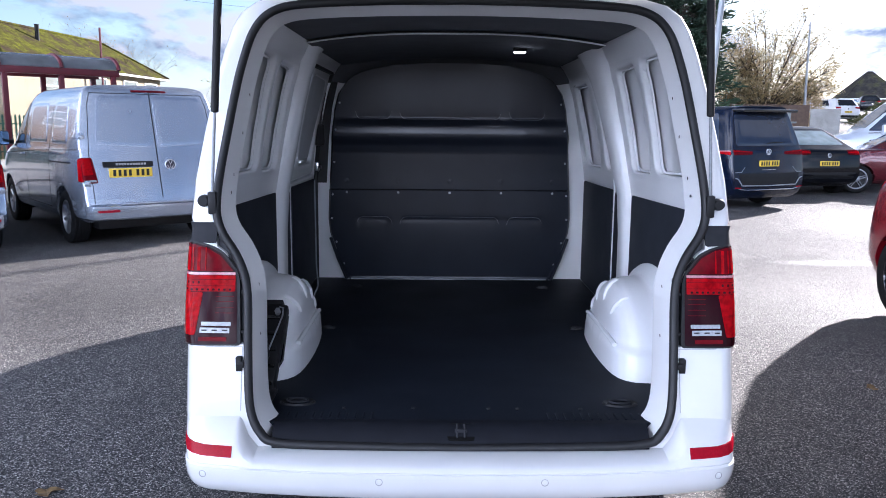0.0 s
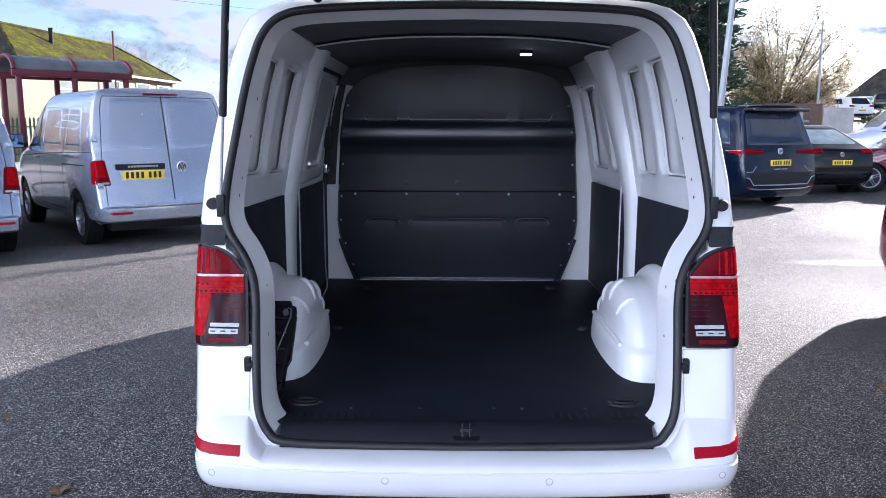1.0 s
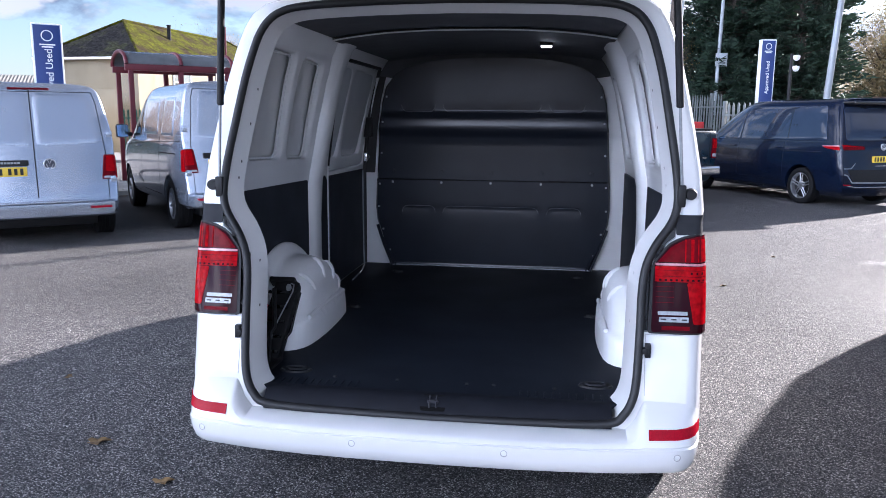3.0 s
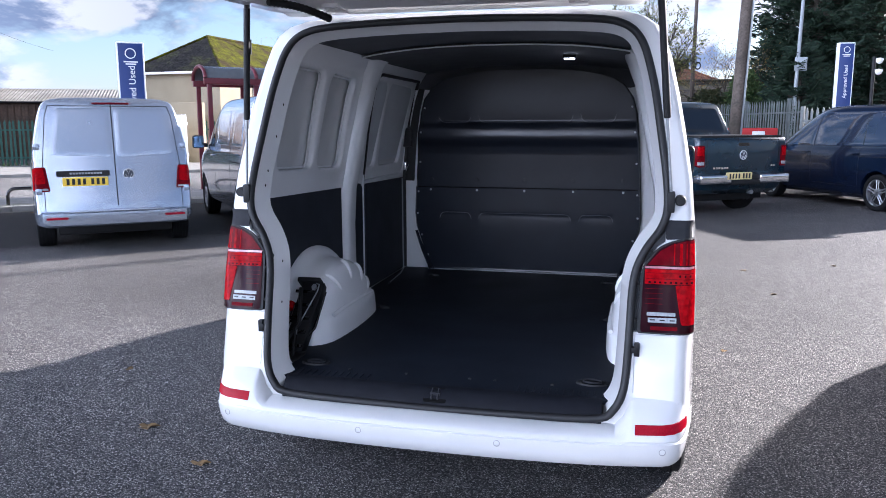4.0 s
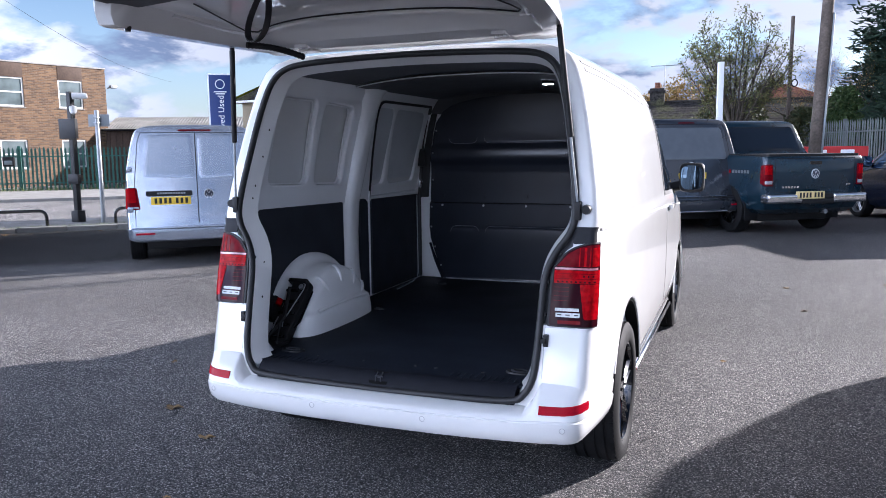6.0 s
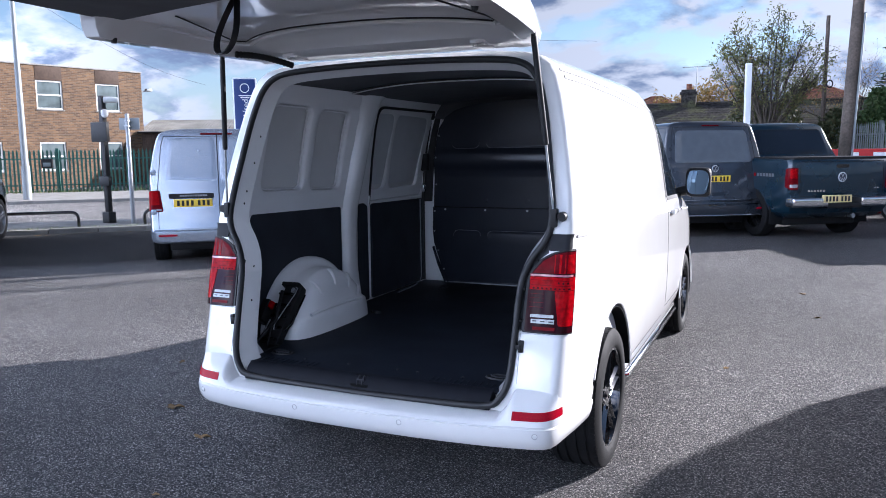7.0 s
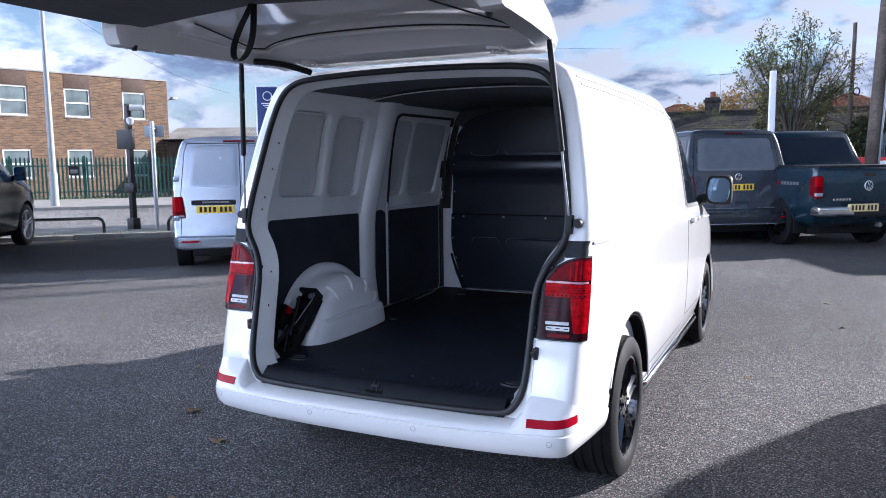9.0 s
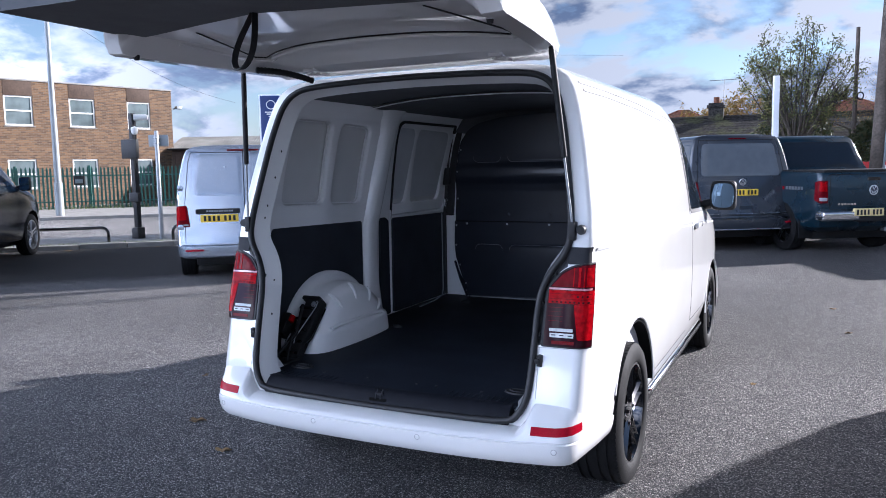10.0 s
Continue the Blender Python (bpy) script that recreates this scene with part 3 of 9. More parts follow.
def build_van_body():
    bm = loft(VAN_TABLE, rear=REAR_IN, front=FRONT_IN, steps=34, tuck=TUCK)
    hole = fresh()
    channels = []
    # the flange leans in from the seal towards the load bay
    loops = []
    for inset, at in ((0.008, lambda z: -0.4), (0.008, lambda z: YR(z) - 0.006), (0.040, lambda z: YR(z) + 0.095), (0.040, lambda z: 0.9)):
        rim = [(x, z if zo > 0.53 else 0.514) for (x, z), (_, zo) in zip(shrink(OPEN_FULL, inset), OPEN_FULL)]
        loops.append([hole.verts.new((x, at(z), z)) for x, z in rim])
    for a, b in zip(loops, loops[1:]):
        for i in range(len(a)):
            hole.faces.new((a[i - 1], a[i], b[i], b[i - 1]))
    hole.faces.new(loops[0]); hole.faces.new(loops[-1][::-1])
    bmesh.ops.recalc_face_normals(hole, faces=hole.faces)
    bay_table = [(0.50, 0.86, 0.25, 2.64), (0.56, 0.885, 0.24, 2.64), (1.20, 0.888, YR(1.2) + 0.09, 2.64), (1.50, 0.842, YR(1.5) + 0.09, 2.64), (1.70, 0.805, YR(1.7) + 0.09, 2.64),
                 (1.82, 0.772, YR(1.82) + 0.09, 2.64), (1.88, 0.735, YR(1.88) + 0.09, 2.64), (1.915, 0.68, YR(1.915) + 0.09, 2.64), (1.938, 0.56, YR(1.93) + 0.08, 2.64),
                 (1.950, 0.35, YR(1.93) + 0.08, 2.64), (1.955, 0.0, YR(1.93) + 0.08, 2.64)]
    bay = loft(bay_table, rear=(0.0, 0.1), front=(0.0, 0.1), steps=6)
    for s in (-1, 1):
        ch = fresh()
        prism(ch, [(s * x, z) for x, z in [(0.690, 0.818), (0.728, 0.818), (0.732, 1.025), (0.738, 1.050), (0.786, 1.112), (0.812, 1.130), (0.812, 1.205), (0.800, 1.205), (0.770, 1.150), (0.730, 1.09), (0.700, 1.03)]], "y", lambda u, v: -0.4, lambda u, v: YR(v) + 0.03)
        channels.append(ch)
    cutters = [hole, bay] + channels + wheel_cutter(0.955, 0.428, 0.95, 0.668) + wheel_cutter(0.957, 0.456, 0.95, 0.86, 0.346) + wheel_cutter(3.95, 0.405, 0.95, 0.60)
    bm = boolean(bm, cutters)
    tree = skin(bm)
    body = part("body", bm, WHITE, van, "glossy white painted steel body", smooth=32)
    return body, tree


van_body, VAN_SKIN = build_van_body()


def build_van_outside():
    # side: groove under the waist with its shade drawn in grey, cab window, door joints, recessed field of the side
    # panel
    for s in (-1, 1):
        bm = fresh()
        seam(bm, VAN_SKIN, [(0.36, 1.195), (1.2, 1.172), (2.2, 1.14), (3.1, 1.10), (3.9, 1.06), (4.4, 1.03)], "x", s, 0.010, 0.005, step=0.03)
        part("waist_crease_shade", bm, CREASE, van)
        bm = fresh()
        seam(bm, VAN_SKIN, [(2.72, 1.86), (2.74, 1.5), (2.76, 1.12), (2.76, 0.45), (3.5, 0.45)], "x", s, 0.006)
        seam(bm, VAN_SKIN, [(2.66, 0.40), (1.55, 0.40), (1.50, 1.15), (1.50, 1.80)] if s < 0 else [(2.66, 0.40), (1.55, 0.40)], "x", s, 0.005)
        pieces("door_joint", bm, TRIM, van)
        bm = fresh()
        win = rounded([(2.80, 1.215), (3.86, 1.19), (3.44, 1.70), (3.22, 1.79), (2.78, 1.80)], [0.05, 0.03, 0.05, 0.06, 0.06])
        panel(bm, VAN_SKIN, win, "x", s, 0.004)
        part("cab_window", bm, DARK_GLASS, van, "dark glass cab door window")
        bm = fresh()
        ribbon = shrink(win, -0.012)
        seam(bm, VAN_SKIN, ribbon, "x", s, 0.028, 0.003, True, 0.05)
        part("window_rubber", bm, SEAL, van)
        # twin gutter grooves below the roof edge, their shade drawn as grey strips
        bm = fresh()
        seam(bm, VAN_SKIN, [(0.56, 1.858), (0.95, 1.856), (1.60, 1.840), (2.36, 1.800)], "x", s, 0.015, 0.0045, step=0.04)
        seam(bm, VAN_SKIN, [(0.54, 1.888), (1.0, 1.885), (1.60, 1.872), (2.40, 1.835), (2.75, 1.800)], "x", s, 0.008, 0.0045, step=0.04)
        pieces("gutter_groove_shade", bm, CREASE, van)
        bm = fresh()
        hit = VAN_SKIN.ray_cast(Vector((s * 5, 2.94, 1.12)), Vector((-s, 0, 0)))[0]
        box(bm, (min(hit.x, hit.x + s * 0.035), 2.86, 1.085), (max(hit.x, hit.x + s * 0.035), 3.06, 1.12), 0.012)
        part("door_handle", bm, WHITE, van)
        # sill tube
        bm = fresh()
        tube(bm, [(s * 0.86, 1.44, 0.30), (s * 0.905, 1.48, 0.30), (s * 0.910, 3.42, 0.30), (s * 0.87, 3.46, 0.30)], 0.024, 12)
        part("side_bar", bm, CHROME, van, "polished steel side bar")
        bm = fresh()
        box(bm, (min(s * 0.70, s * 0.91), 1.36, 0.24), (max(s * 0.70, s * 0.91), 3.54, 0.33), 0.02)
        part("sill", bm, BLACK, van)
        # door mirror
        bm = fresh()
        box(bm, (min(s * 0.96, s * 1.15), 3.585, 1.165), (max(s * 0.96, s * 1.15), 3.70, 1.395), 0.05, seg=4)
        for v in bm.verts:
            if v.co.y > 3.66:
                v.co.x = s * (1.055 + (abs(v.co.x) - 1.055) * 0.75); v.co.z = 1.28 + (v.co.z - 1.28) * 0.8
        tube(bm, [(s * 0.90, 3.66, 1.20), (s * 0.98, 3.655, 1.22)], 0.04, 10)
        mir = part("door_mirror", bm, BLACK, van, "black door mirror")
        bm = fresh()
        prism(bm, rounded([(s * 0.974, 1.187), (s * 1.136, 1.187), (s * 1.136, 1.376), (s * 0.974, 1.376)], 0.062), "y", 3.580, 3.586)
        for v in bm.verts:
            v.co.y += 0.16 * (1.28 - v.co.z) - 0.012
        part("mirror_glass", solid(bm), MIRROR, mir)
        bm = fresh()
        prism(bm, rounded([(s * 0.962, 1.17), (s * 1.148, 1.17), (s * 1.148, 1.392), (s * 0.962, 1.392)], 0.07), "y", 3.583, 3.60)
        part("mirror_rim", solid(bm), BLACK, mir)
    # windscreen, nose
    bm = fresh()
    panel(bm, VAN_SKIN, rounded([(-0.70, 1.24), (0.70, 1.24), (0.60, 1.84), (-0.60, 1.84)], 0.08), "y", 1, 0.004)
    part("windscreen", bm, DARK_GLASS, van)
    bm = fresh()
    panel(bm, VAN_SKIN, rounded([(-0.60, 0.72), (0.60, 0.72), (0.60, 0.86), (-0.60, 0.86)], 0.03), "y", 1, 0.006)
    part("grille", bm, BLACK, van)
    for s in (-1, 1):
        bm = fresh()
        panel(bm, VAN_SKIN, rounded([(s * 0.62, 0.74), (s * 0.80, 0.76), (s * 0.80, 0.92), (s * 0.62, 0.88)], 0.03), "y", 1, 0.006)
        part("headlight", bm, LENS_WHITE, van)
    # roof ribs
    for x in (-0.55, 0.55):
        bm = fresh()
        tube(bm, [(x, 0.75, 1.975), (x, 1.2, 1.981), (x, 2.8, 1.981), (x, 3.0, 1.976)], 0.011, 8)
        part("roof_rib", bm, WHITE, van)
    # arch lips and dark wheel housings
    for s in (-1, 1):
        for y in (0.95, 3.95):
            bm = fresh()
            n = 24
            ra, yc, zc = (0.456, 0.957, 0.346) if y < 2 else (0.408, 3.95, 0.335)
            pts = [(s * 0.945, yc + ra * math.cos(t), zc + ra * math.sin(t)) for t in [math.pi * (0.02 + (0.84 if y < 2 else 0.96) * i / n) for i in range(n + 1)]]
            tube(bm, pts, 0.005, 6)
            part("arch_lip", bm, WHITE, van)
            bm = fresh()
            xi, xo, rh, wide = (0.672, 0.943, 0.424, 0.026) if y < 2 else (0.605, 0.935, 0.404, 0.0)
            rings = []
            for i in range(n + 1):
                t = math.pi * ((0.04 + 0.89 * i / n) if y < 2 else (-0.05 + 1.10 * i / n))
                rings.append([bm.verts.new((s * x, yc + rr * math.cos(t), 0.335 + rr * math.sin(t))) for x, rr in ((xi, rh), (xo, rh + wide), (xo, rh + wide - 0.004), (xi, rh - 0.004))])
            for a, b in zip(rings, rings[1:]):
                for j in range(4):
                    bm.faces.new((a[j], a[(j + 1) % 4], b[(j + 1) % 4], b[j]))
            inner = [bm.verts.new((s * xi, yc + rh * math.cos(t), 0.335 + rh * math.sin(t))) for t in [math.pi * k / 20 for k in range(21)]]
            bm.faces.new(inner)
            part("wheel_housing", solid(bm), ARCH_BLACK, van)
    for y in (0.95, 3.95):
        for s in (-1, 1):
            add_wheel(van, s * (0.950 if y < 2 else 0.940), y, 0.340, 0.250, DARK_ALLOY, 5, True, 0.240)
    # underside: axle, exhaust, spare
    bm = fresh()
    tube(bm, [(-0.72, 0.95, 0.33), (0.72, 0.95, 0.33)], 0.045, 10)
    part("rear_axle", bm, BLACK, van)
    bm = fresh()
    box(bm, (-0.70, 0.62, 0.235), (0.70, 3.3, 0.32), 0.02)
    part("underbody", bm, BLACK, van)
    bm = fresh()
    tube(bm, [(-0.18, 0.42, 0.285), (-0.18, 0.9, 0.25), (-0.15, 2.2, 0.24)], 0.030, 10)
    part("exhaust_pipe", bm, STEEL, van)


build_van_outside()


def build_bumper():
    """Rear bumper: a plan curve swept with a section that is low at the load sill and higher at the corners."""
    half = [(0.0, -0.006), (0.15, -0.005), (0.30, -0.002), (0.45, 0.006), (0.58, 0.018), (0.66, 0.028), (0.69, 0.033), (0.71, 0.036), (0.72, 0.038), (0.735, 0.041), (0.75, 0.044), (0.78, 0.049), (0.83, 0.060), (0.866, 0.078), (0.888, 0.104),
            (0.902, 0.142), (0.914, 0.20), (0.926, 0.28), (0.936, 0.36), (0.946, 0.48), (0.948, 0.60)]
    plan = [(-x, y) for x, y in half[:0:-1]] + half
    bm = fresh()
    rings = []

    def inward(x, y):
        c = math.copysign(min(abs(x), 0.72), x)
        return (Vector((c, max(0.30, y), 0)) - Vector((x, y, 0))).normalized()
    for x, y in plan:
        d = inward(x, y)
        k = min(1, max(0, (abs(x) - 0.668) / 0.054)); k = k * k * (3 - 2 * k)
        low = [(-0.13, 0.40), (-0.13, 0.490), (-0.11, 0.496), (-0.085, 0.4955), (-0.05, 0.489), (-0.022, 0.481), (-0.010, 0.474), (-0.004, 0.466), (-0.0075, 0.4615)]
        # depth from the bumper's face in to the body just above the joint
        hit = VAN_SKIN.ray_cast(Vector((x, y, 0.605)) - d * 0.2, d)[3]
        depth = min(0.115, max(0.006, (hit or 0.30) - 0.2))
        q = depth / 0.10
        rise = 0.055 * min(1, max(0, (y - 0.16) / 0.34))
        high = [(-0.13, 0.40), (-depth - 0.012, 0.586 + rise), (-depth + 0.001, 0.594 + rise), (-depth + 0.004 * q, 0.592 + rise), (-0.086 * q, 0.583 + rise), (-0.056 * q, 0.556 + rise * 0.8), (-0.026 * q, 0.522 + rise * 0.5), (-0.004, 0.470), (-0.0065, 0.4645)]
        up = [(l[0] + (h[0] - l[0]) * k, l[1] + (h[1] - l[1]) * k) for l, h in zip(low, high)]
        sec = up + [(0.0, 0.459), (0.0, 0.445), (-0.004, 0.416), (-0.013, 0.389), (-0.030, 0.370), (-0.07, 0.361), (-0.13, 0.360)]
        rings.append([bm.verts.new(Vector((x, y, z)) - d * o) for o, z in sec])
    m = len(rings[0])
    for r0, r1 in zip(rings, rings[1:]):
        for j in range(m):
            bm.faces.new((r0[j], r0[(j + 1) % m], r1[(j + 1) % m], r1[j]))
    bm.faces.new(rings[0]); bm.faces.new(rings[-1][::-1])
    cut = wheel_cutter(0.957, 0.456, 0.95, 0.5, 0.346)
    bm = boolean(bm, cut)
    tree = skin(bm)
    bumper = part("rear_bumper", bm, WHITE, van, "white painted rear bumper", smooth=30)
    for x, z in ((-0.822, 0.435), (-0.258, 0.438), (0.258, 0.438), (0.822, 0.435)):
        hit, nrm, _, _ = tree.ray_cast(Vector((x, -2, z)), Vector((0, 1, 0)))
        d = Vector((nrm.x, nrm.y, 0)).normalized()
        if d.y > 0:
            d = -d
        m4 = Matrix.Translation(hit) @ d.to_track_quat("Z", "Y").to_matrix().to_4x4()
        bm = fresh()
        lathe(bm, [(-0.004, 0.0118), (0.0022, 0.0118), (0.0022, 0.0098), (0.0006, 0.0096), (-0.004, 0.0096)], "z", 24)
        bm.transform(m4)
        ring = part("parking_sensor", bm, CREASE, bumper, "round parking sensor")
        bm = fresh()
        lathe(bm, [(-0.004, 0.0092), (0.0010, 0.0092), (0.0014, 0.008), (0.0016, 0.0001)], "z", 20)
        bm.transform(m4)
        part("sensor_face", bm, WHITE, ring)
    for s in (-1, 1):
        bm = fresh()
        strip_pts = [(0.729, 0.0395), (0.78, 0.049), (0.83, 0.060), (0.866, 0.078), (0.888, 0.104), (0.897, 0.126), (0.903, 0.146), (0.907, 0.165)]
        rows = []
        for x, y in strip_pts:
            d = inward(s * x, y)
            up = 0.010 * max(0, (y - 0.06) / 0.1)
            row = []
            for z, o in ((0.492, 0.03), (0.492, -0.004), (0.508, -0.004), (0.523, -0.004), (0.524, 0.03)):
                hit = tree.ray_cast(Vector((s * x, y, z + up)) - d * 0.1, d)[0]
                row.append(bm.verts.new(hit + d * o))
            rows.append(row)
        for r0, r1 in zip(rows, rows[1:]):
            for j in range(5):
                bm.faces.new((r0[j], r0[(j + 1) % 5], r1[(j + 1) % 5], r1[j]))
        bm.faces.new(rows[0]); bm.faces.new(rows[-1][::-1])
        part("reflector", solid(bm), REFLECTOR, bumper, "red reflector strip")
    # rubber feet along the step edge
    bm = fresh()
    for x in (-0.47, 0.30, 0.005):
        box(bm, (x - 0.014, 0.118, 0.487), (x + 0.014, 0.128, 0.498), 0.002)
    pieces("drain_slot", bm, BLACK, bumper)


build_bumper()


def clipped(grow, outline, side_depth, mat, name, parent, label=""):
    """A piece of the body's outer skin, swollen by grow, inside an outline seen from the rear."""
    bm = loft(VAN_TABLE, grow, REAR_IN, FRONT_IN, 34, 0.0, TUCK)
    c = fresh()
    prism(c, outline, "y", lambda u, v: -0.3, lambda u, v: YR(v) + side_depth)
    bm = boolean(bm, [c], "INTERSECT")
    return part(name, bm, mat, parent, label, smooth=35)


def build_tail_lights():
    for s in (-1, 1):
        def P(pts, r=0.008):
            return rounded([(s * x, z) for x, z in pts], r, 4)

        def bar(x0, x1, z0, z1):
            return P([(x0, z0), (x1, z0), (x1, z1), (x0, z1)], 0.0015)
        outer = P([(0.723, 0.815), (0.97, 0.815), (0.97, 1.146), (0.880, 1.147), (0.828, 1.134), (0.786, 1.112), (0.738, 1.050), (0.731, 1.02)], [0.012, 0, 0, 0.02, 0.03, 0.03, 0.02, 0.02])
        lamp = clipped(0.007, outer, 0.046, BLACK, "tail_light", van, "red and smoked tail light cluster")
        clipped(0.0090, P([(0.735, 0.821), (0.97, 0.821), (0.97, 1.141), (0.882, 1.142), (0.832, 1.128), (0.791, 1.106), (0.744, 1.047), (0.739, 0.99)], 0.010), 0.042, LENS_DARK, "smoked_lens", lamp, "smoked dark red lens")
        clipped(0.0098, P([(0.752, 1.052), (0.97, 1.052), (0.97, 1.136), (0.884, 1.138), (0.836, 1.124), (0.797, 1.102)], 0.006), 0.036, LENS_DEEP, "upper_lens", lamp, "deep red lens")
        clipped(0.0104, P([(0.873, 0.849), (0.97, 0.846), (0.97, 0.985), (0.850, 0.985)], 0.008), 0.034, LENS_RED, "side_lens", lamp, "bright red lens")
        clipped(0.0104, P([(0.745, 0.987), (0.97, 0.987), (0.97, 1.038), (0.745, 1.038)], 0.003), 0.036, LENS_RED, "light_band", lamp, "bright red lens")
        for x0, x1 in ((0.842, 0.846), (0.862, 0.872), (0.884, 0.889), (0.895, 0.970)):
            clipped(0.0108, bar(x0, x1, 1.054, 1.128), 0.028, LENS_RED, "light_guide", lamp)
        for z in (1.004, 1.024):
            clipped(0.0110, bar(0.748, 0.925, z, z + 0.0020), 0.02, LENS_DEEP, "lens_line", lamp)
        for i in range(9):
            clipped(0.0109, bar(0.758 + i * 0.018, 0.766 + i * 0.018, 0.990, 0.9965), 0.015, LENS_DARK, "lens_notch", lamp)
        for x in (0.862, 0.880, 0.898):
            clipped(0.0109, bar(x, x + 0.006, 1.012, 1.020), 0.015, LENS_DARK, "lens_notch", lamp)
        clipped(0.0116, bar(0.745, 0.932, 1.0405, 1.0485), 0.02, LENS_PINK, "thin_light_bar", lamp, "thin pale light bar")
        for z in (0.918, 0.936, 0.954, 0.970):
            clipped(0.0096, bar(0.748, 0.808, z, z + 0.0016), 0.01, LENS_DEEP, "lens_line", lamp)
        clipped(0.0108, P([(0.756, 0.878), (0.853, 0.879), (0.853, 0.891), (0.756, 0.890)], 0.002), 0.01, LENS_WHITE, "reversing_lens", lamp, "clear lens")
        clipped(0.0108, P([(0.760, 0.855), (0.857, 0.856), (0.857, 0.873), (0.760, 0.871)], 0.002), 0.01, LENS_WHITE, "reversing_lens", lamp, "clear lens")
        for x in (0.766, 0.800, 0.834):
            clipped(0.0113, P([(x, 0.862), (x + 0.018, 0.8625), (x + 0.018, 0.8665), (x, 0.866)], 0.0018), 0.01, BLACK, "lens_slot", lamp)
        clipped(0.0104, P([(0.769, 0.829), (0.861, 0.830), (0.861, 0.843), (0.769, 0.842)], 0.002), 0.01, LENS_DEEP, "fog_lens", lamp, "deep red lens")
        # dark filler above the lamp and grey trim between lamp and seal
        clipped(0.006, P([(0.813, 1.140), (0.96, 1.148), (0.96, 1.208), (0.810, 1.208)], 0.008), 0.020, TRIM, "lamp_top_trim", van, "grey plastic trim above the tail light")
        clipped(-0.020, P([(0.700, 0.818), (0.728, 0.818), (0.732, 1.025), (0.738, 1.050), (0.786, 1.112), (0.812, 1.130), (0.812, 1.205), (0.808, 1.20), (0.772, 1.150), (0.732, 1.09), (0.710, 1.03)], 0.004), 0.06, PILLAR_GREY, "pillar_trim", van, "grey plastic pillar trim")
        for z, x in ((0.86, 0.716), (0.985, 0.720), (1.10, 0.765)):
            bm = fresh()
            lathe(bm, [(YR(z) - 0.012, 0.0), (YR(z) - 0.012, 0.006), (YR(z), 0.007)], "y", 12, (s * x, 0, z))
            part("trim_clip", solid(bm), BLACK, van)
        # rubber stop on the pillar below the lamp
        bm = fresh()
        y = YR(0.755)
        box(bm, (s * 0.726 - 0.010, y - 0.014, 0.734), (s * 0.726 + 0.010, y + 0.02, 0.782), 0.004)
        box(bm, (s * 0.717 - 0.010, y - 0.020, 0.748), (s * 0.717 + 0.010, y + 0.01, 0.768), 0.003)
        part("rubber_stop", bm, BLACK, van)
        # body joint round the corner piece
        bm = fresh()
        tree = VAN_SKIN
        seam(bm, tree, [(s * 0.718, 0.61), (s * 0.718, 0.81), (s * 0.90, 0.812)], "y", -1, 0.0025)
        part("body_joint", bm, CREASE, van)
        # strut foot
        bm = fresh()
        b = Vector((s * 0.858, 0.318, 1.278))
        lathe(bm, [(b.y - 0.022, 0.0001), (b.y - 0.022, 0.017), (b.y - 0.012, 0.020), (b.y + 0.03, 0.020)], "y", 18, (b.x, 0, b.z))
        part("round_cap", solid(bm), BLACK, van, "round black rubber cap")
        bm = fresh()
        box(bm, (s * 0.825 - 0.014, 0.285, 1.235), (s * 0.825 + 0.014, 0.345, 1.310), 0.006)
        part("strut_bracket", bm, BLACK, van)
    # the rubber seal round the opening
    bm = fresh()
    loop = densify(OPEN_FULL, 0.03)
    prof = [(0.0145 * math.cos(t), -0.004 + 0.017 * math.sin(t)) for t in [2 * math.pi * k / 10 for k in range(10)]]
    ribbon_loop(bm, [(x, YR(z) - 0.004, z) for x, z in loop], prof, True, (0, 1, 0))
    part("door_seal", solid(bm), SEAL, van, "black rubber door seal", smooth=60)


build_tail_lights()


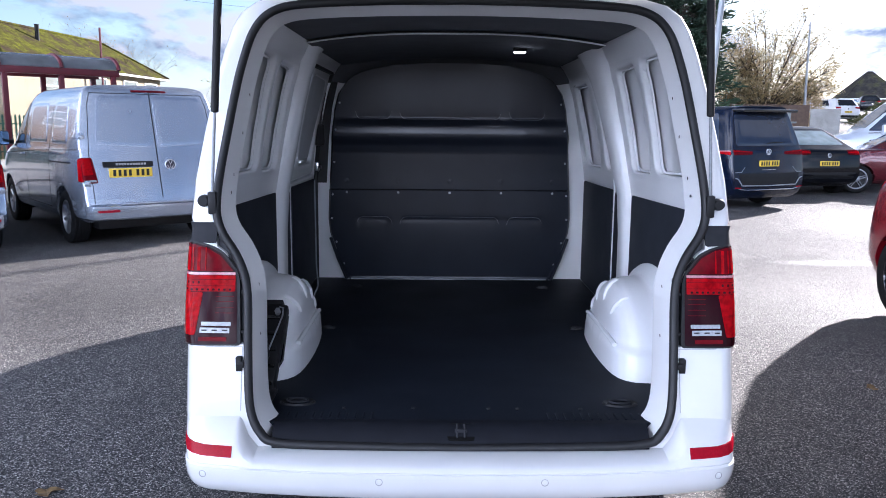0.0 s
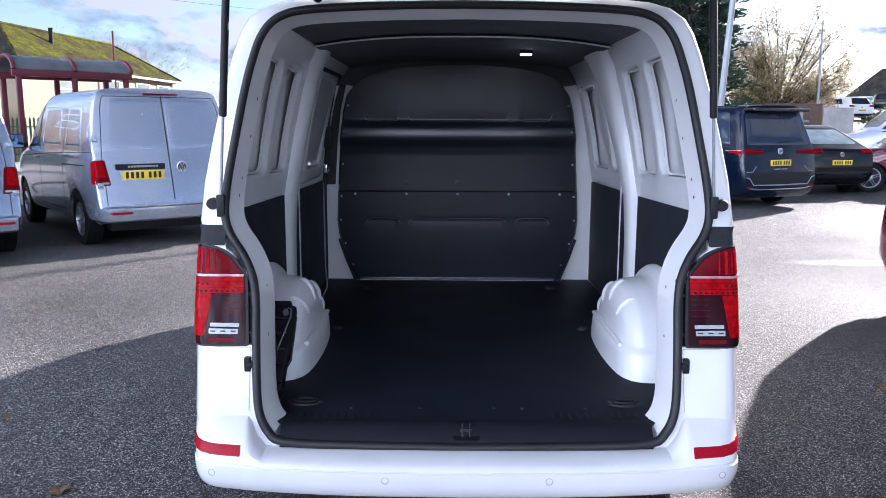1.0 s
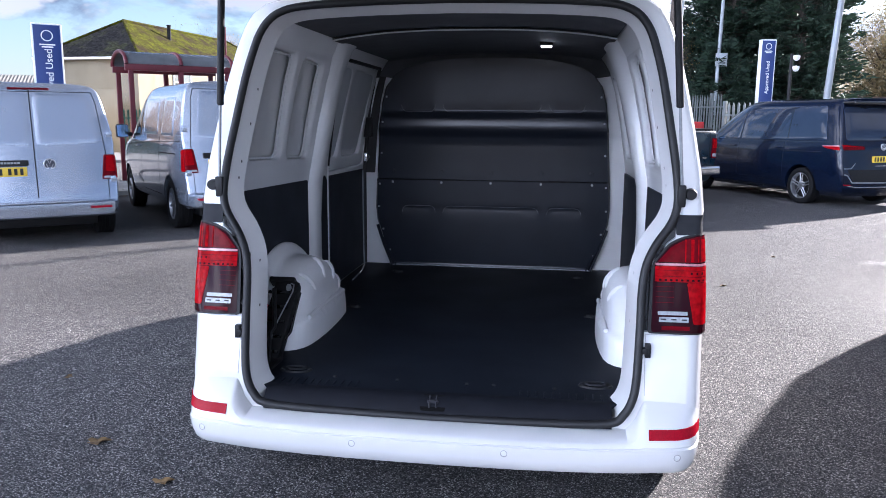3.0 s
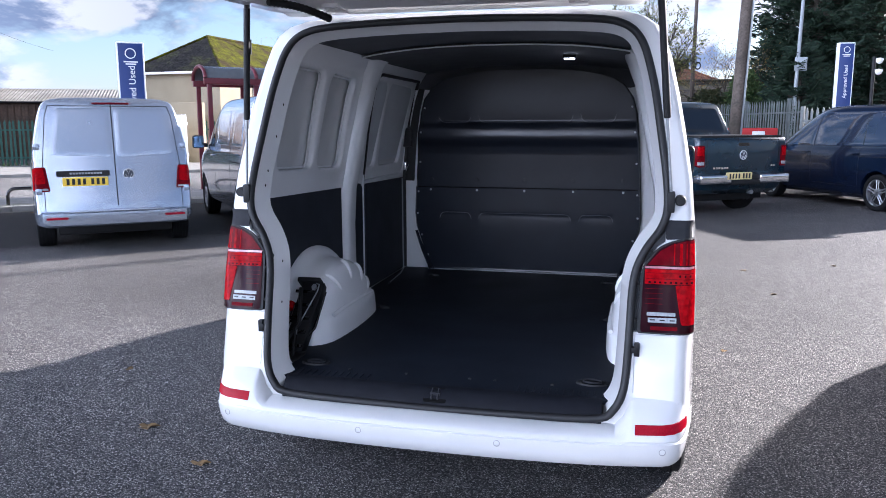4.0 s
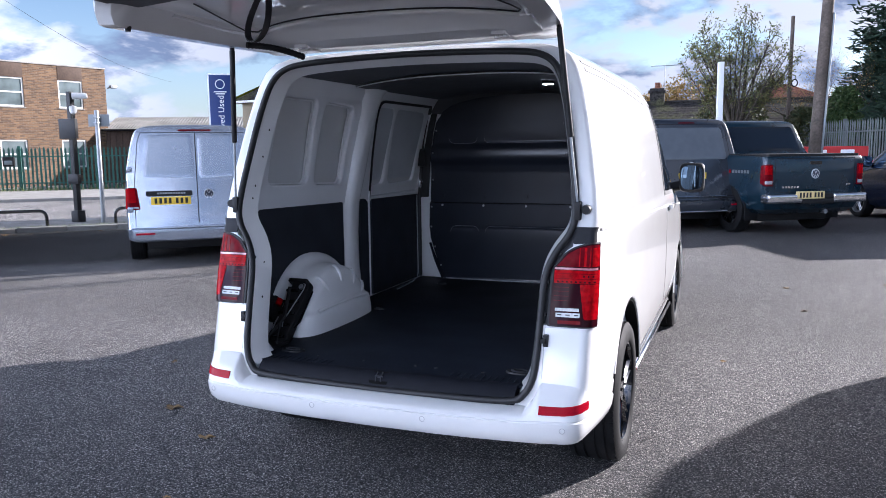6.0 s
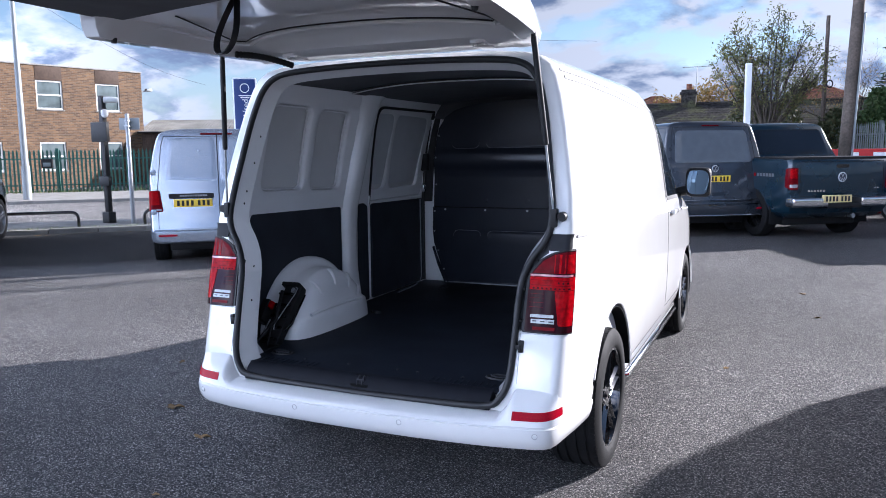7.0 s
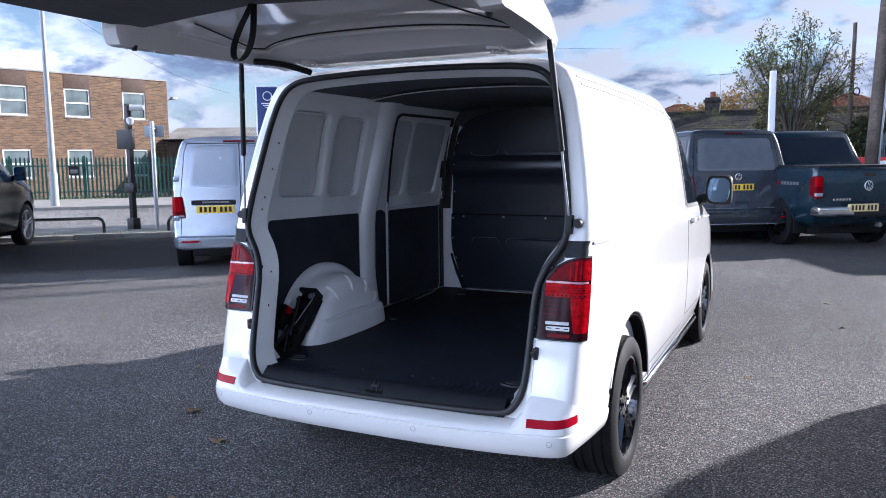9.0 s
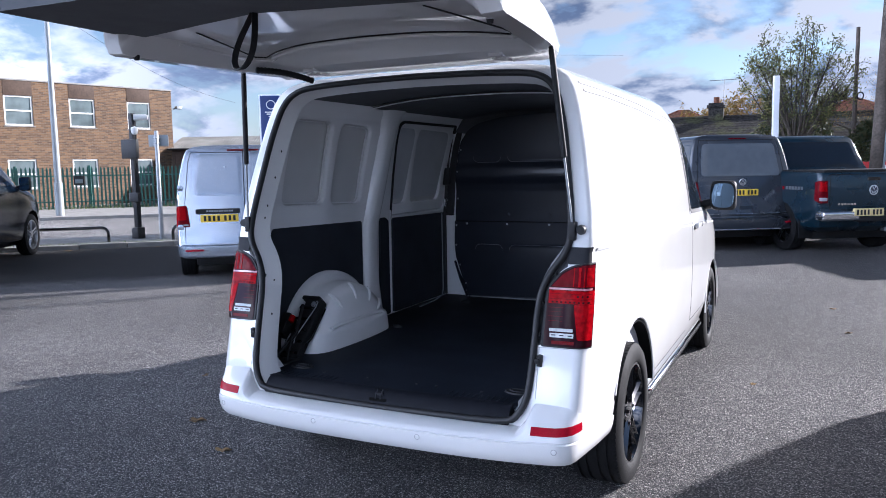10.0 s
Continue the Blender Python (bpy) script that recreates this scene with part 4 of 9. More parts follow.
def build_load_bay():
    # floor mat with a raised rear lip
    bm = fresh()
    box(bm, (-0.845, 0.178, 0.545), (0.845, 2.60, 0.562), 0.004)
    floor_mat = part("floor_covering", bm, FLOOR_MAT, van, "dark grey hard-wearing load floor")
    bm = fresh()
    for i in range(46):
        if 12 < i < 33:
            continue
        x = -0.64 + i * 0.0285
        box(bm, (x - 0.004, 0.205, 0.561), (x + 0.004, 0.262, 0.5645), 0.001)
    pieces("grip_rib", bm, FLOOR_MAT, van)
    for x, y in ((-0.57, 0.355), (0.57, 0.355), (-0.60, 1.36), (0.60, 1.36), (-0.56, 2.30), (0.56, 2.30)):
        big = y < 1
        bm = fresh()
        r = 0.058 if big else 0.032
        lathe(bm, [(0.558, 0.001), (0.560, r * 0.7), (0.566, r * 0.85), (0.569, r), (0.562, r * 1.1)], "z", 28, (x, y, 0))
        for v in bm.verts:
            v.co.y = y + (v.co.y - y) * 0.62
        cup = part("lashing_cup", bm, BLACK, van)
        bm = fresh()
        n = 16
        tube(bm, [(x + r * 0.62 * math.cos(2 * math.pi * k / n), y + r * 0.34 * math.sin(2 * math.pi * k / n), 0.571) for k in range(n + 1)], 0.0042, 6)
        part("lashing_ring", bm, TRIM, cup)
    bm = fresh()
    for x in (-0.40, -0.16, 0.10, 0.20, 0.42):
        lathe(bm, [(0.566, 0.0001), (0.566, 0.006), (0.561, 0.008)], "z", 10, (x, 0.30, 0))
    pieces("floor_screw", bm, BLACK, van)
    # sill trim with its latch
    bm = fresh()
    pts = [(0.112, 0.498), (0.113, 0.514), (0.119, 0.526), (0.129, 0.541), (0.143, 0.556), (0.158, 0.5645), (0.172, 0.567), (0.190, 0.5665), (0.190, 0.500)]
    prism(bm, pts, "x", -0.635, 0.635)
    for v in bm.verts:
        if abs(v.co.x) > 0.6 and v.co.y < 0.20:
            v.co.x *= 0.965
    part("sill_trim", solid(bm), SILL, van, "dark ribbed plastic sill trim", smooth=50)
    # near-black raised block that paints in the dark of the latch recess
    bm = fresh()
    prism(bm, rounded([(-0.046, 0.117), (0.046, 0.117), (0.038, 0.160), (-0.038, 0.160)], 0.010), "z", lambda u, v: 0.50, lambda u, v: 0.5275 + 0.92 * (v - 0.117))
    la = part("latch_recess", solid(bm), ARCH_BLACK, van)
    bm = fresh()
    for x in (-0.012, 0.012):
        tube(bm, [(x, 0.124, 0.526), (x, 0.126, 0.542), (x, 0.150, 0.566), (x, 0.156, 0.556)], 0.0035, 8)
    box(bm, (-0.020, 0.132, 0.543), (0.020, 0.146, 0.556), 0.003)
    part("striker", bm, TRIM, la, "grey steel striker")

    for s in (-1, 1):
        # upper inner frame with pressed openings
        fr = fresh()
        zs = [1.19, 1.25, 1.3, 1.4, 1.5, 1.6, 1.7, 1.76, 1.82, 1.87, 1.905]
        ys = lambda z: (YR(z) + 0.10, 2.62)
        rings = []
        for z in zs:
            x0, x1 = inner_x(z), inner_x(z) + 0.034
            a, b = ys(z)
            rings.append([fr.verts.new((s * x0, a, z)), fr.verts.new((s * x0, b, z)), fr.verts.new((s * x1, b, z)), fr.verts.new((s * x1, a, z))])
        for r0, r1 in zip(rings, rings[1:]):
            for j in range(4):
                fr.faces.new((r0[j], r0[(j + 1) % 4], r1[(j + 1) % 4], r1[j]))
        fr.faces.new(rings[0]); fr.faces.new(rings[-1][::-1])
        holes = []
        shapes = [[(0.565, 1.352), (0.955, 1.340), (0.950, 1.800), (0.600, 1.802)], [(1.020, 1.335), (1.348, 1.325), (1.365, 1.785), (1.030, 1.795)],
                  [(1.630, 1.312), (1.900, 1.305), (1.915, 1.775), (1.640, 1.775)], [(2.030, 1.302), (2.450, 1.295), (2.485, 1.758), (2.065, 1.765)]]
        door = [(1.735, 1.225), (2.560, 1.225), (2.560, 1.838), (1.680, 1.838)]
        for shp in (shapes if s > 0 else shapes[:2] + [door]):
            h = fresh()
            prism(h, rounded(shp, 0.055, 6), "x", s * 0.4, s * 1.0)
            holes.append(h)
        fr = boolean(fr, holes)
        es = [ed for ed in fr.edges if len(ed.link_faces) == 2 and ed.calc_face_angle(0) > 1.0 and all(abs(abs(v.co.x) - inner_x(v.co.z)) < 0.004 for v in ed.verts)]
        bmesh.ops.bevel(fr, geom=es, offset=0.011, segments=3, affect="EDGES", profile=0.5)
        part("inner_side_frame", fr, INNER_WHITE, van, "white pressed inner side panel", smooth=45)
        # narrow rims inside each pressing
        for shp in (shapes if s > 0 else shapes[:2]):
            bm = fresh()
            o = densify(rounded(shrink(shp, 0.012), 0.05, 6), 0.04)
            ribbon_loop(bm, [(s * (inner_x(v) + 0.030), u, v) for u, v in o], [(-0.004, -0.006), (0.004, -0.006), (0.004, 0.004), (-0.004, 0.004)], True, (s, 0, 0))
            part("pressing_bead", solid(bm), INNER_WHITE, van)
        if s < 0:
            # the sliding door's inner skin, set back in its opening, its shade painted in as grey
            dk = fresh()
            prism(dk, [(1.54, 1.23), (2.58, 1.23), (2.58, 1.89), (1.62, 1.89)], "x", lambda u, v: s * (inner_x(v) + 0.050), lambda u, v: s * (inner_x(v) + 0.056))
            part("sliding_door_skin", solid(dk), DOOR_GREY, van, "inner skin of the sliding door, greyed for its shade")
            fr = fresh()
            rings = []
            for z in (1.225, 1.25, 1.3, 1.4, 1.5, 1.6, 1.7, 1.76, 1.82, 1.87, 1.885):
                x0, x1 = inner_x(z) + 0.016, inner_x(z) + 0.044
                rings.append([fr.verts.new((s * x0, 1.565, z)), fr.verts.new((s * x0, 2.57, z)), fr.verts.new((s * x1, 2.57, z)), fr.verts.new((s * x1, 1.565, z))])
            for r0, r1 in zip(rings, rings[1:]):
                for j in range(4):
                    fr.faces.new((r0[j], r0[(j + 1) % 4], r1[(j + 1) % 4], r1[j]))
            fr.faces.new(rings[0]); fr.faces.new(rings[-1][::-1])
            holes = []
            for shp in ([(1.770, 1.300), (1.965, 1.300), (1.955, 1.795), (1.725, 1.795)], [(2.025, 1.300), (2.465, 1.300), (2.480, 1.785), (2.010, 1.795)]):
                h = fresh()
                prism(h, rounded(shp, 0.05, 6), "x", s * 0.4, s * 1.0)
                holes.append(h)
            fr = boolean(fr, holes)
            es = [ed for ed in fr.edges if len(ed.link_faces) == 2 and ed.calc_face_angle(0) > 1.0 and all(abs(abs(v.co.x) - inner_x(v.co.z) - 0.016) < 0.004 for v in ed.verts)]
            bmesh.ops.bevel(fr, geom=es, offset=0.010, segments=3, affect="EDGES", profile=0.5)
            part("sliding_door_frame", fr, INNER_WHITE, van, "white pressed inner frame of the sliding door", smooth=45)
            bm = fresh()
            o = densify(rounded([(1.742, 1.20), (1.732, 1.35), (1.683, 1.832), (2.53, 1.832), (2.54, 1.78)], [0, 0.05, 0.07, 0.02, 0], 6), 0.04, False)
            ribbon_loop(bm, [(s * (inner_x(v) + 0.004), u, v) for u, v in o], [(-0.008, -0.008), (0.008, -0.008), (0.008, 0.012), (-0.008, 0.012)], False, (s, 0, 0))
            part("sliding_door_seal", solid(bm), SEAL, van, "black rubber seal round the sliding door", smooth=60)
        # pillar between the bays
        bm = fresh()
        rings = []
        flare = [(0.56, 1.44, 1.62, 0.02), (0.80, 1.41, 1.56, 0.03), (1.0, 1.40, 1.545, 0.035), (1.2, 1.405, 1.555, 0.045), (1.4, 1.43, 1.585, 0.050), (1.6, 1.455, 1.600, 0.050), (1.75, 1.46, 1.615, 0.046), (1.86, 1.42, 1.635, 0.042), (1.905, 1.36, 1.68, 0.035)]
        for z, y0, y1, dep in flare if s < 0 else [(0.56, 1.44, 1.62, 0.02), (0.80, 1.41, 1.56, 0.03), (1.0, 1.40, 1.545, 0.035), (1.2, 1.405, 1.56, 0.045), (1.4, 1.43, 1.62, 0.052), (1.6, 1.46, 1.70, 0.055), (1.75, 1.46, 1.77, 0.055), (1.86, 1.42, 1.84, 0.05), (1.905, 1.36, 1.92, 0.035)]:
            x = inner_x(z)
            w = y1 - y0
            rings.append([bm.verts.new((s * (x - d), y0 + w * f, z)) for f, d in ((0, -0.02), (0.03, dep * 0.45), (0.14, dep * 0.85), (0.3, dep), (0.7, dep), (0.86, dep * 0.85), (0.97, dep * 0.45), (1, -0.02))])
        for r0, r1 in zip(rings, rings[1:]):
            for j in range(7):
                bm.faces.new((r0[j], r0[j + 1], r1[j + 1], r1[j]))
        part("inner_pillar", solid(bm), INNER_WHITE, van, "white body pillar inside the load bay", smooth=60)
        # white strip below the waist, behind the boards
        bm = fresh()
        box(bm, (min(s * 0.852, s * 0.886), 0.42, 0.56), (max(s * 0.852, s * 0.886), 2.62, 1.21), 0.004)
        part("inner_skin", bm, INNER_WHITE, van)
        # dark lower boards
        bd = fresh()
        o = rounded([(0.43, 0.57), (1.375, 0.57), (1.375, 1.212), (0.50, 1.232), (0.47, 1.06), (0.40, 0.98)], [0.01, 0.01, 0.015, 0.02, 0.06, 0.02])
        prism(bd, o, "x", s * 0.840, s * 0.853)
        pb = part("side_board", solid(bd), BOARD, van, "dark grey lower side board", smooth=30)
        if s < 0:
            bm = fresh()
            for i in range(9):
                for j in range(8):
                    lathe(bm, [(s * 0.8395, 0.0001), (s * 0.8395, 0.0032)], "x", 6, (0, 0.50 + i * 0.021, 0.78 + j * 0.026))
            part("vent_hole", bm, BLACK, pb)
        bd = fresh()
        prism(bd, rounded([(1.575, 0.57), (1.705, 0.57), (1.705, 1.19), (1.665, 1.215), (1.60, 1.215)], 0.015), "x", s * 0.838, s * 0.853)
        part("pillar_board", solid(bd), BOARD, van, smooth=30)
        bd = fresh()
        prism(bd, rounded([(1.755, 0.57), (2.545, 0.57), (2.545, 1.195), (1.765, 1.205)], 0.015), "x", s * 0.838, s * 0.853)
        part("side_board", solid(bd), BOARD, van, "dark grey lower side board", smooth=30)
        # pale edging strips of the boards
        bm = fresh()
        tube(bm, [(s * 0.842, 1.725, 0.57), (s * 0.842, 1.728, 1.19), (s * 0.838, 1.732, 1.26)], 0.006, 6)
        part("door_gap_strip", bm, INNER_WHITE, van)
        # wheel box
        bm = fresh()
        prof = [(0.845, 0.420), (0.832, 0.418), (0.815, 0.405), (0.800, 0.372), (0.785, 0.362), (0.74, 0.358), (0.70, 0.350), (0.672, 0.332), (0.650, 0.300), (0.636, 0.255), (0.628, 0.19), (0.622, 0.10), (0.620, 0.0)]
        prof = [(a[0] + (b[0] - a[0]) * f, a[1] + (b[1] - a[1]) * f) for a, b in zip(prof, prof[1:]) for f in (0, 0.33, 0.67)] + [prof[-1]]
        n = 96
        rings = []
        for k in range(n + 1):
            t = math.pi * k / n
            ring = []
            for x, r in prof:
                rib = sum(math.exp(-((t - c) / 0.032) ** 2) for c in (0.62, 1.02, 1.50, 2.05))
                w8 = max(0, 1 - ((r - 0.325) / 0.045) ** 2)
                r2 = r
                xx = x - 0.003 * rib * w8
                zz = r2 * math.sin(t) * 0.94
                yy = r2 * math.cos(t)
                # squarer shoulders low down and a splayed foot
                low = min(1, max(0, (0.128 - zz) / 0.022))
                yy *= 1.20 if yy > 0 else 1.0
                ring.append(bm.verts.new((s * (xx - 0.018 * low * low * (3 - 2 * low)), 0.945 + yy * (1 + 0.03 * low), 0.560 + zz)))
            rings.append(ring)
        for r0, r1 in zip(rings, rings[1:]):
            for j in range(len(prof) - 1):
                vs = list(dict.fromkeys((r0[j], r0[j + 1], r1[j + 1], r1[j])))
                bm.faces.new(vs)
        bmesh.ops.remove_doubles(bm, verts=bm.verts, dist=1e-5)
        wb = part("wheel_box", solid(bm), INNER_WHITE, van, "white pressed wheel box", smooth=50)

        def on_box(x, r, t):
            yy = r * math.cos(t) * (1.20 if math.cos(t) > 0 else 1.0)
            return Vector((s * (x - 0.001), 0.945 + yy, 0.560 + r * math.sin(t) * 0.94))
        for c in (0.62, 1.02, 1.50, 2.05):
            bm = fresh()
            tube(bm, [on_box(x, r, c) for x, r in ((0.700, 0.346), (0.686, 0.344), (0.672, 0.334), (0.661, 0.318), (0.650, 0.300), (0.642, 0.276), (0.637, 0.256))], [0.004, 0.009, 0.011, 0.012, 0.011, 0.009, 0.004], 8)
            part("pressed_rib", bm, INNER_WHITE, wb)
        bm = fresh()
        tube(bm, [(s * (0.625 - 0.004 * math.sin(t)), 0.945 + 0.262 * math.cos(t) * (1.12 if math.cos(t) > 0 else 0.98), 0.560 + 0.118 + 0.012 * math.sin(t)) for t in [math.pi * (0.06 + 0.88 * k / 40) for k in range(41)]], 0.010, 8)
        part("pressed_bead", bm, INNER_WHITE, wb)
        # lower white corner returns beside the opening
        bm = fresh()
        prism(bm, [(s * 0.66, 0.555), (s * 0.70, 0.60), (s * 0.70, 0.56)], "y", 0.20, 0.33)
        part("corner_return", solid(bm), INNER_WHITE, van)
        # fixing holes along the rear pillar
        bm = fresh()
        for z in (1.30, 1.36, 1.50, 1.63, 1.00, 0.84, 1.12):
            w = [x for (x, zz) in OPEN if zz >= z][0]
            lathe(bm, [(s * (w - 0.0300), 0.0001), (s * (w - 0.0300), 0.006)], "x", 10, (0, YR(z) + 0.05, z))
        pieces("fixing_hole", bm, BLACK, van)
    # pale edge of the step well in front of the sliding door
    bm = fresh()
    tube(bm, [(-0.834, 2.500, 1.19), (-0.832, 2.500, 0.66), (-0.826, 2.485, 0.610), (-0.815, 2.44, 0.575), (-0.795, 2.30, 0.566), (-0.775, 2.0, 0.566)], 0.0045, 6)
    part("step_edge", bm, LENS_WHITE, van)
    # sliding door furniture on the nearside
    bm = fresh()
    tube(bm, [(-0.835, 2.555, 0.57), (-0.835, 2.555, 1.20), (-0.80, 2.56, 1.60), (-0.75, 2.57, 1.82)], 0.012, 8)
    part("door_rubber", bm, SEAL, van)
    bm = fresh()
    prism(bm, [(-0.840, 1.17), (-0.770, 1.17), (-0.752, 1.45), (-0.728, 1.64), (-0.690, 1.80), (-0.735, 1.84), (-0.790, 1.65), (-0.822, 1.45)], "y", 2.566, 2.583)
    part("door_end_rubber", solid(bm), SEAL, van, "wide black rubber beside the bulkhead")
    bm = fresh()
    box(bm, (-0.835, 2.515, 1.40), (-0.775, 2.560, 1.53), 0.012)
    part("door_runner", bm, BLACK, van)
    bm = fresh()
    box(bm, (-0.832, 2.52, 1.245), (-0.812, 2.565, 1.300), 0.005)
    tube(bm, [(-0.81, 2.54, 1.30), (-0.80, 2.53, 1.27), (-0.81, 2.52, 1.24)], 0.005, 8)
    part("door_lock", bm, CHROME, van)
    # white body behind the bulkhead's cut corners
    bm = fresh()
    prism(bm, [(-0.86, 0.55), (0.86, 0.55), (0.86, 1.20), (0.81, 1.50), (0.77, 1.70), (0.72, 1.84), (0.62, 1.92), (-0.62, 1.92), (-0.72, 1.84), (-0.77, 1.70), (-0.81, 1.50), (-0.86, 1.20)], "y", 2.585, 2.635)
    solid(bm)
    part("front_wall", bm, INNER_WHITE, van)
    bm = fresh()
    prism(bm, [(-0.80, 1.80), (-0.66, 1.78), (0.66, 1.78), (0.80, 1.80), (0.70, 1.95), (-0.70, 1.95)], "y", 2.560, 2.582)
    part("header_panel", solid(bm), LINER, van)

    # bulkhead: pressed steel, in steps
    prof = [(0.548, 2.540), (0.57, 2.556), (0.74, 2.549), (0.95, 2.540), (1.09, 2.534), (1.128, 2.532), (1.135, 2.548), (1.24, 2.544), (1.36, 2.537), (1.41, 2.526), (1.440, 2.509), (1.455, 2.503), (1.465, 2.5010), (1.475, 2.5002), (1.485, 2.5003), (1.495, 2.5008), (1.505, 2.5016), (1.515, 2.5026), (1.525, 2.504), (1.535, 2.507), (1.55, 2.516), (1.57, 2.524), (1.70, 2.517), (1.80, 2.511), (1.90, 2.505)]

    def edge(z):
        rows = [(0.548, 0.655), (0.60, 0.672), (0.76, 0.722), (0.86, 0.752), (0.95, 0.760), (1.2, 0.748), (1.45, 0.730), (1.62, 0.712), (1.72, 0.685), (1.80, 0.625), (1.85, 0.54), (1.885, 0.36), (1.90, 0.16)]
        for (z0, x0), (z1, x1) in zip(rows, rows[1:]):
            if z <= z1:
                return x0 + (x1 - x0) * (z - z0) / (z1 - z0)
        return rows[-1][1]
    zs = sorted({z for z, _ in prof} | {0.62, 0.68, 0.80, 0.86, 1.02, 1.3, 1.4, 1.62, 1.66, 1.74, 1.77, 1.82, 1.84, 1.86, 1.875, 1.885, 1.893})

    def depth(z):
        for (z0, y0), (z1, y1) in zip(prof, prof[1:]):
            if z <= z1:
                return y0 + (y1 - y0) * (z - z0) / (z1 - z0)
        return prof[-1][1]

    def press(x, z):
        """Shallow pressed fields with soft edges."""
        d = 0
        for x0, x1, z0, z1 in ((-0.58, -0.38, 1.56, 1.78), (-0.30, 0.30, 1.555, 1.80), (0.38, 0.58, 1.56, 1.78), (-0.58, -0.38, 0.62, 0.965), (-0.30, 0.30, 0.62, 0.965), (0.38, 0.58, 0.62, 0.965)):
            fx = min(1, max(0, min(x - x0, x1 - x) / 0.012)); fz = min(1, max(0, min(z - z0, z1 - z) / 0.012))
            fade = math.exp(-(z - z0) / 0.035) if z0 > 1.2 else math.exp(-(z1 - z) / 0.035)
            d = max(d, min(fx, fz) * max(0, fade))
        return 0.006 * d
    bm = fresh()
    nx = 130
    zz = []
    for a, b in zip(zs, zs[1:]):
        m = max(1, int((b - a) / 0.012)) if b - a > 0.013 else 1
        zz += [a + (b - a) * i / m for i in range(m)]
    zz.append(zs[-1])
    rows = []
    for z in zz:
        w = edge(z)
        rows.append([bm.verts.new((-w + 2 * w * i / nx, depth(z) + press(-w + 2 * w * i / nx, z) + (0.02 if i in (0, nx) else 0), z)) for i in range(nx + 1)])
    for r0, r1 in zip(rows, rows[1:]):
        for i in range(nx):
            bm.faces.new((r0[i], r0[i + 1], r1[i + 1], r1[i]))
    bh = part("bulkhead", solid(bm), BULK, van, "dark grey pressed steel bulkhead", smooth=50)
    bm = fresh()
    for x in (-0.64, -0.32, 0.0, 0.32, 0.64):
        lathe(bm, [(depth(1.184) - 0.010, 0.0001), (depth(1.184) - 0.010, 0.009), (depth(1.184) - 0.004, 0.011), (depth(1.184) - 0.003, 0.017), (depth(1.184), 0.018)], "y", 12, (x, 0, 1.184))
    pieces("bolt", bm, BULK, bh)
    bm = fresh()
    for x in (-0.64, -0.32, 0.0, 0.32, 0.64):
        lathe(bm, [(2.525, 0.0001), (2.525, 0.007), (2.534, 0.008)], "y", 8, (x, 0, 1.115))
    for x in (-0.5, -0.2, 0.1, 0.4):
        lathe(bm, [(2.542, 0.0001), (2.542, 0.007), (2.552, 0.008)], "y", 8, (x, 0, 0.562))
    for z in (0.66, 0.80, 0.95, 1.1, 1.3, 1.5, 1.66):
        for s in (-1, 1):
            lathe(bm, [(depth(z) - 0.006, 0.0001), (depth(z) - 0.006, 0.006), (depth(z), 0.007)], "y", 8, (s * (edge(z) - 0.025), 0, z))
    pieces("rivet", bm, STEEL, bh)
    # pale beads that paint in the light along the pressed fields' edges
    for x0, x1 in ((-0.58, -0.36), (-0.31, 0.31), (0.36, 0.58)):
        for zb, up in ((1.566, 1), (0.962, -1)):
            bm = fresh()
            o = [(x0, zb + up * 0.045), (x0 + 0.006, zb + up * 0.020), (x0 + 0.022, zb + up * 0.004), (x0 + 0.045, zb), (x0 * 0.5 + x1 * 0.5, zb), (x1 - 0.045, zb), (x1 - 0.022, zb + up * 0.004), (x1 - 0.006, zb + up * 0.020), (x1, zb + up * 0.045)]
            tube(bm, [(x, depth(z) + press(x, z) - 0.0005, z) for x, z in o], [0.0004, 0.0012, 0.0018, 0.0018, 0.0018, 0.0018, 0.0018, 0.0012, 0.0004], 6)
            part("field_glint", bm, BULK_EDGE, bh)
    # folded lower corners
    for s in (-1, 1):
        bm = fresh()
        tube(bm, [(s * 0.745, 2.535, 0.83), (s * 0.70, 2.525, 0.70), (s * 0.645, 2.53, 0.565)], 0.010, 6)
        tube(bm, [(s * 0.735, 2.530, 0.80), (s * 0.62, 2.520, 0.565)], 0.006, 6)
        pieces("corner_fold", bm, BULK, bh)
    bm = fresh()
    tube(bm, [(-0.66, 2.535, 0.566), (0.0, 2.535, 0.566), (0.66, 2.535, 0.566)], 0.005, 6)
    part("floor_edge_strip", bm, STEEL, bh)

    # roof lining, in two sheets with a lip between them
    for y0, y1, dz in ((0.575, 1.24, 0.0), (1.25, 2.58, 0.012)):
        bm = fresh()
        rows = []
        for i in range(25):
            f = -1 + 2 * i / 24
            x = 0.66 * f
            z = 1.942 - 0.045 * abs(f) ** 2.6 - dz
            rows.append([bm.verts.new((x, y, z + dd)) for y in (y0, y1) for dd in (0, 0.008)])
        for a, b in zip(rows, rows[1:]):
            bm.faces.new((a[0], a[2], b[2], b[0])); bm.faces.new((a[1], b[1], b[3], a[3]))
            bm.faces.new((a[0], b[0], b[1], a[1])); bm.faces.new((a[2], a[3], b[3], b[2]))
        part("roof_lining", solid(bm), LINER, van, "dark grey roof lining")
    bm = fresh()
    tube(bm, [(0.66 * f, 1.245, 1.938 - 0.045 * abs(f) ** 2.6 - 0.008) for f in [-1 + i / 12 for i in range(25)]], 0.004, 6)
    part("lining_edge", bm, INNER_WHITE, van)
    bm = fresh()
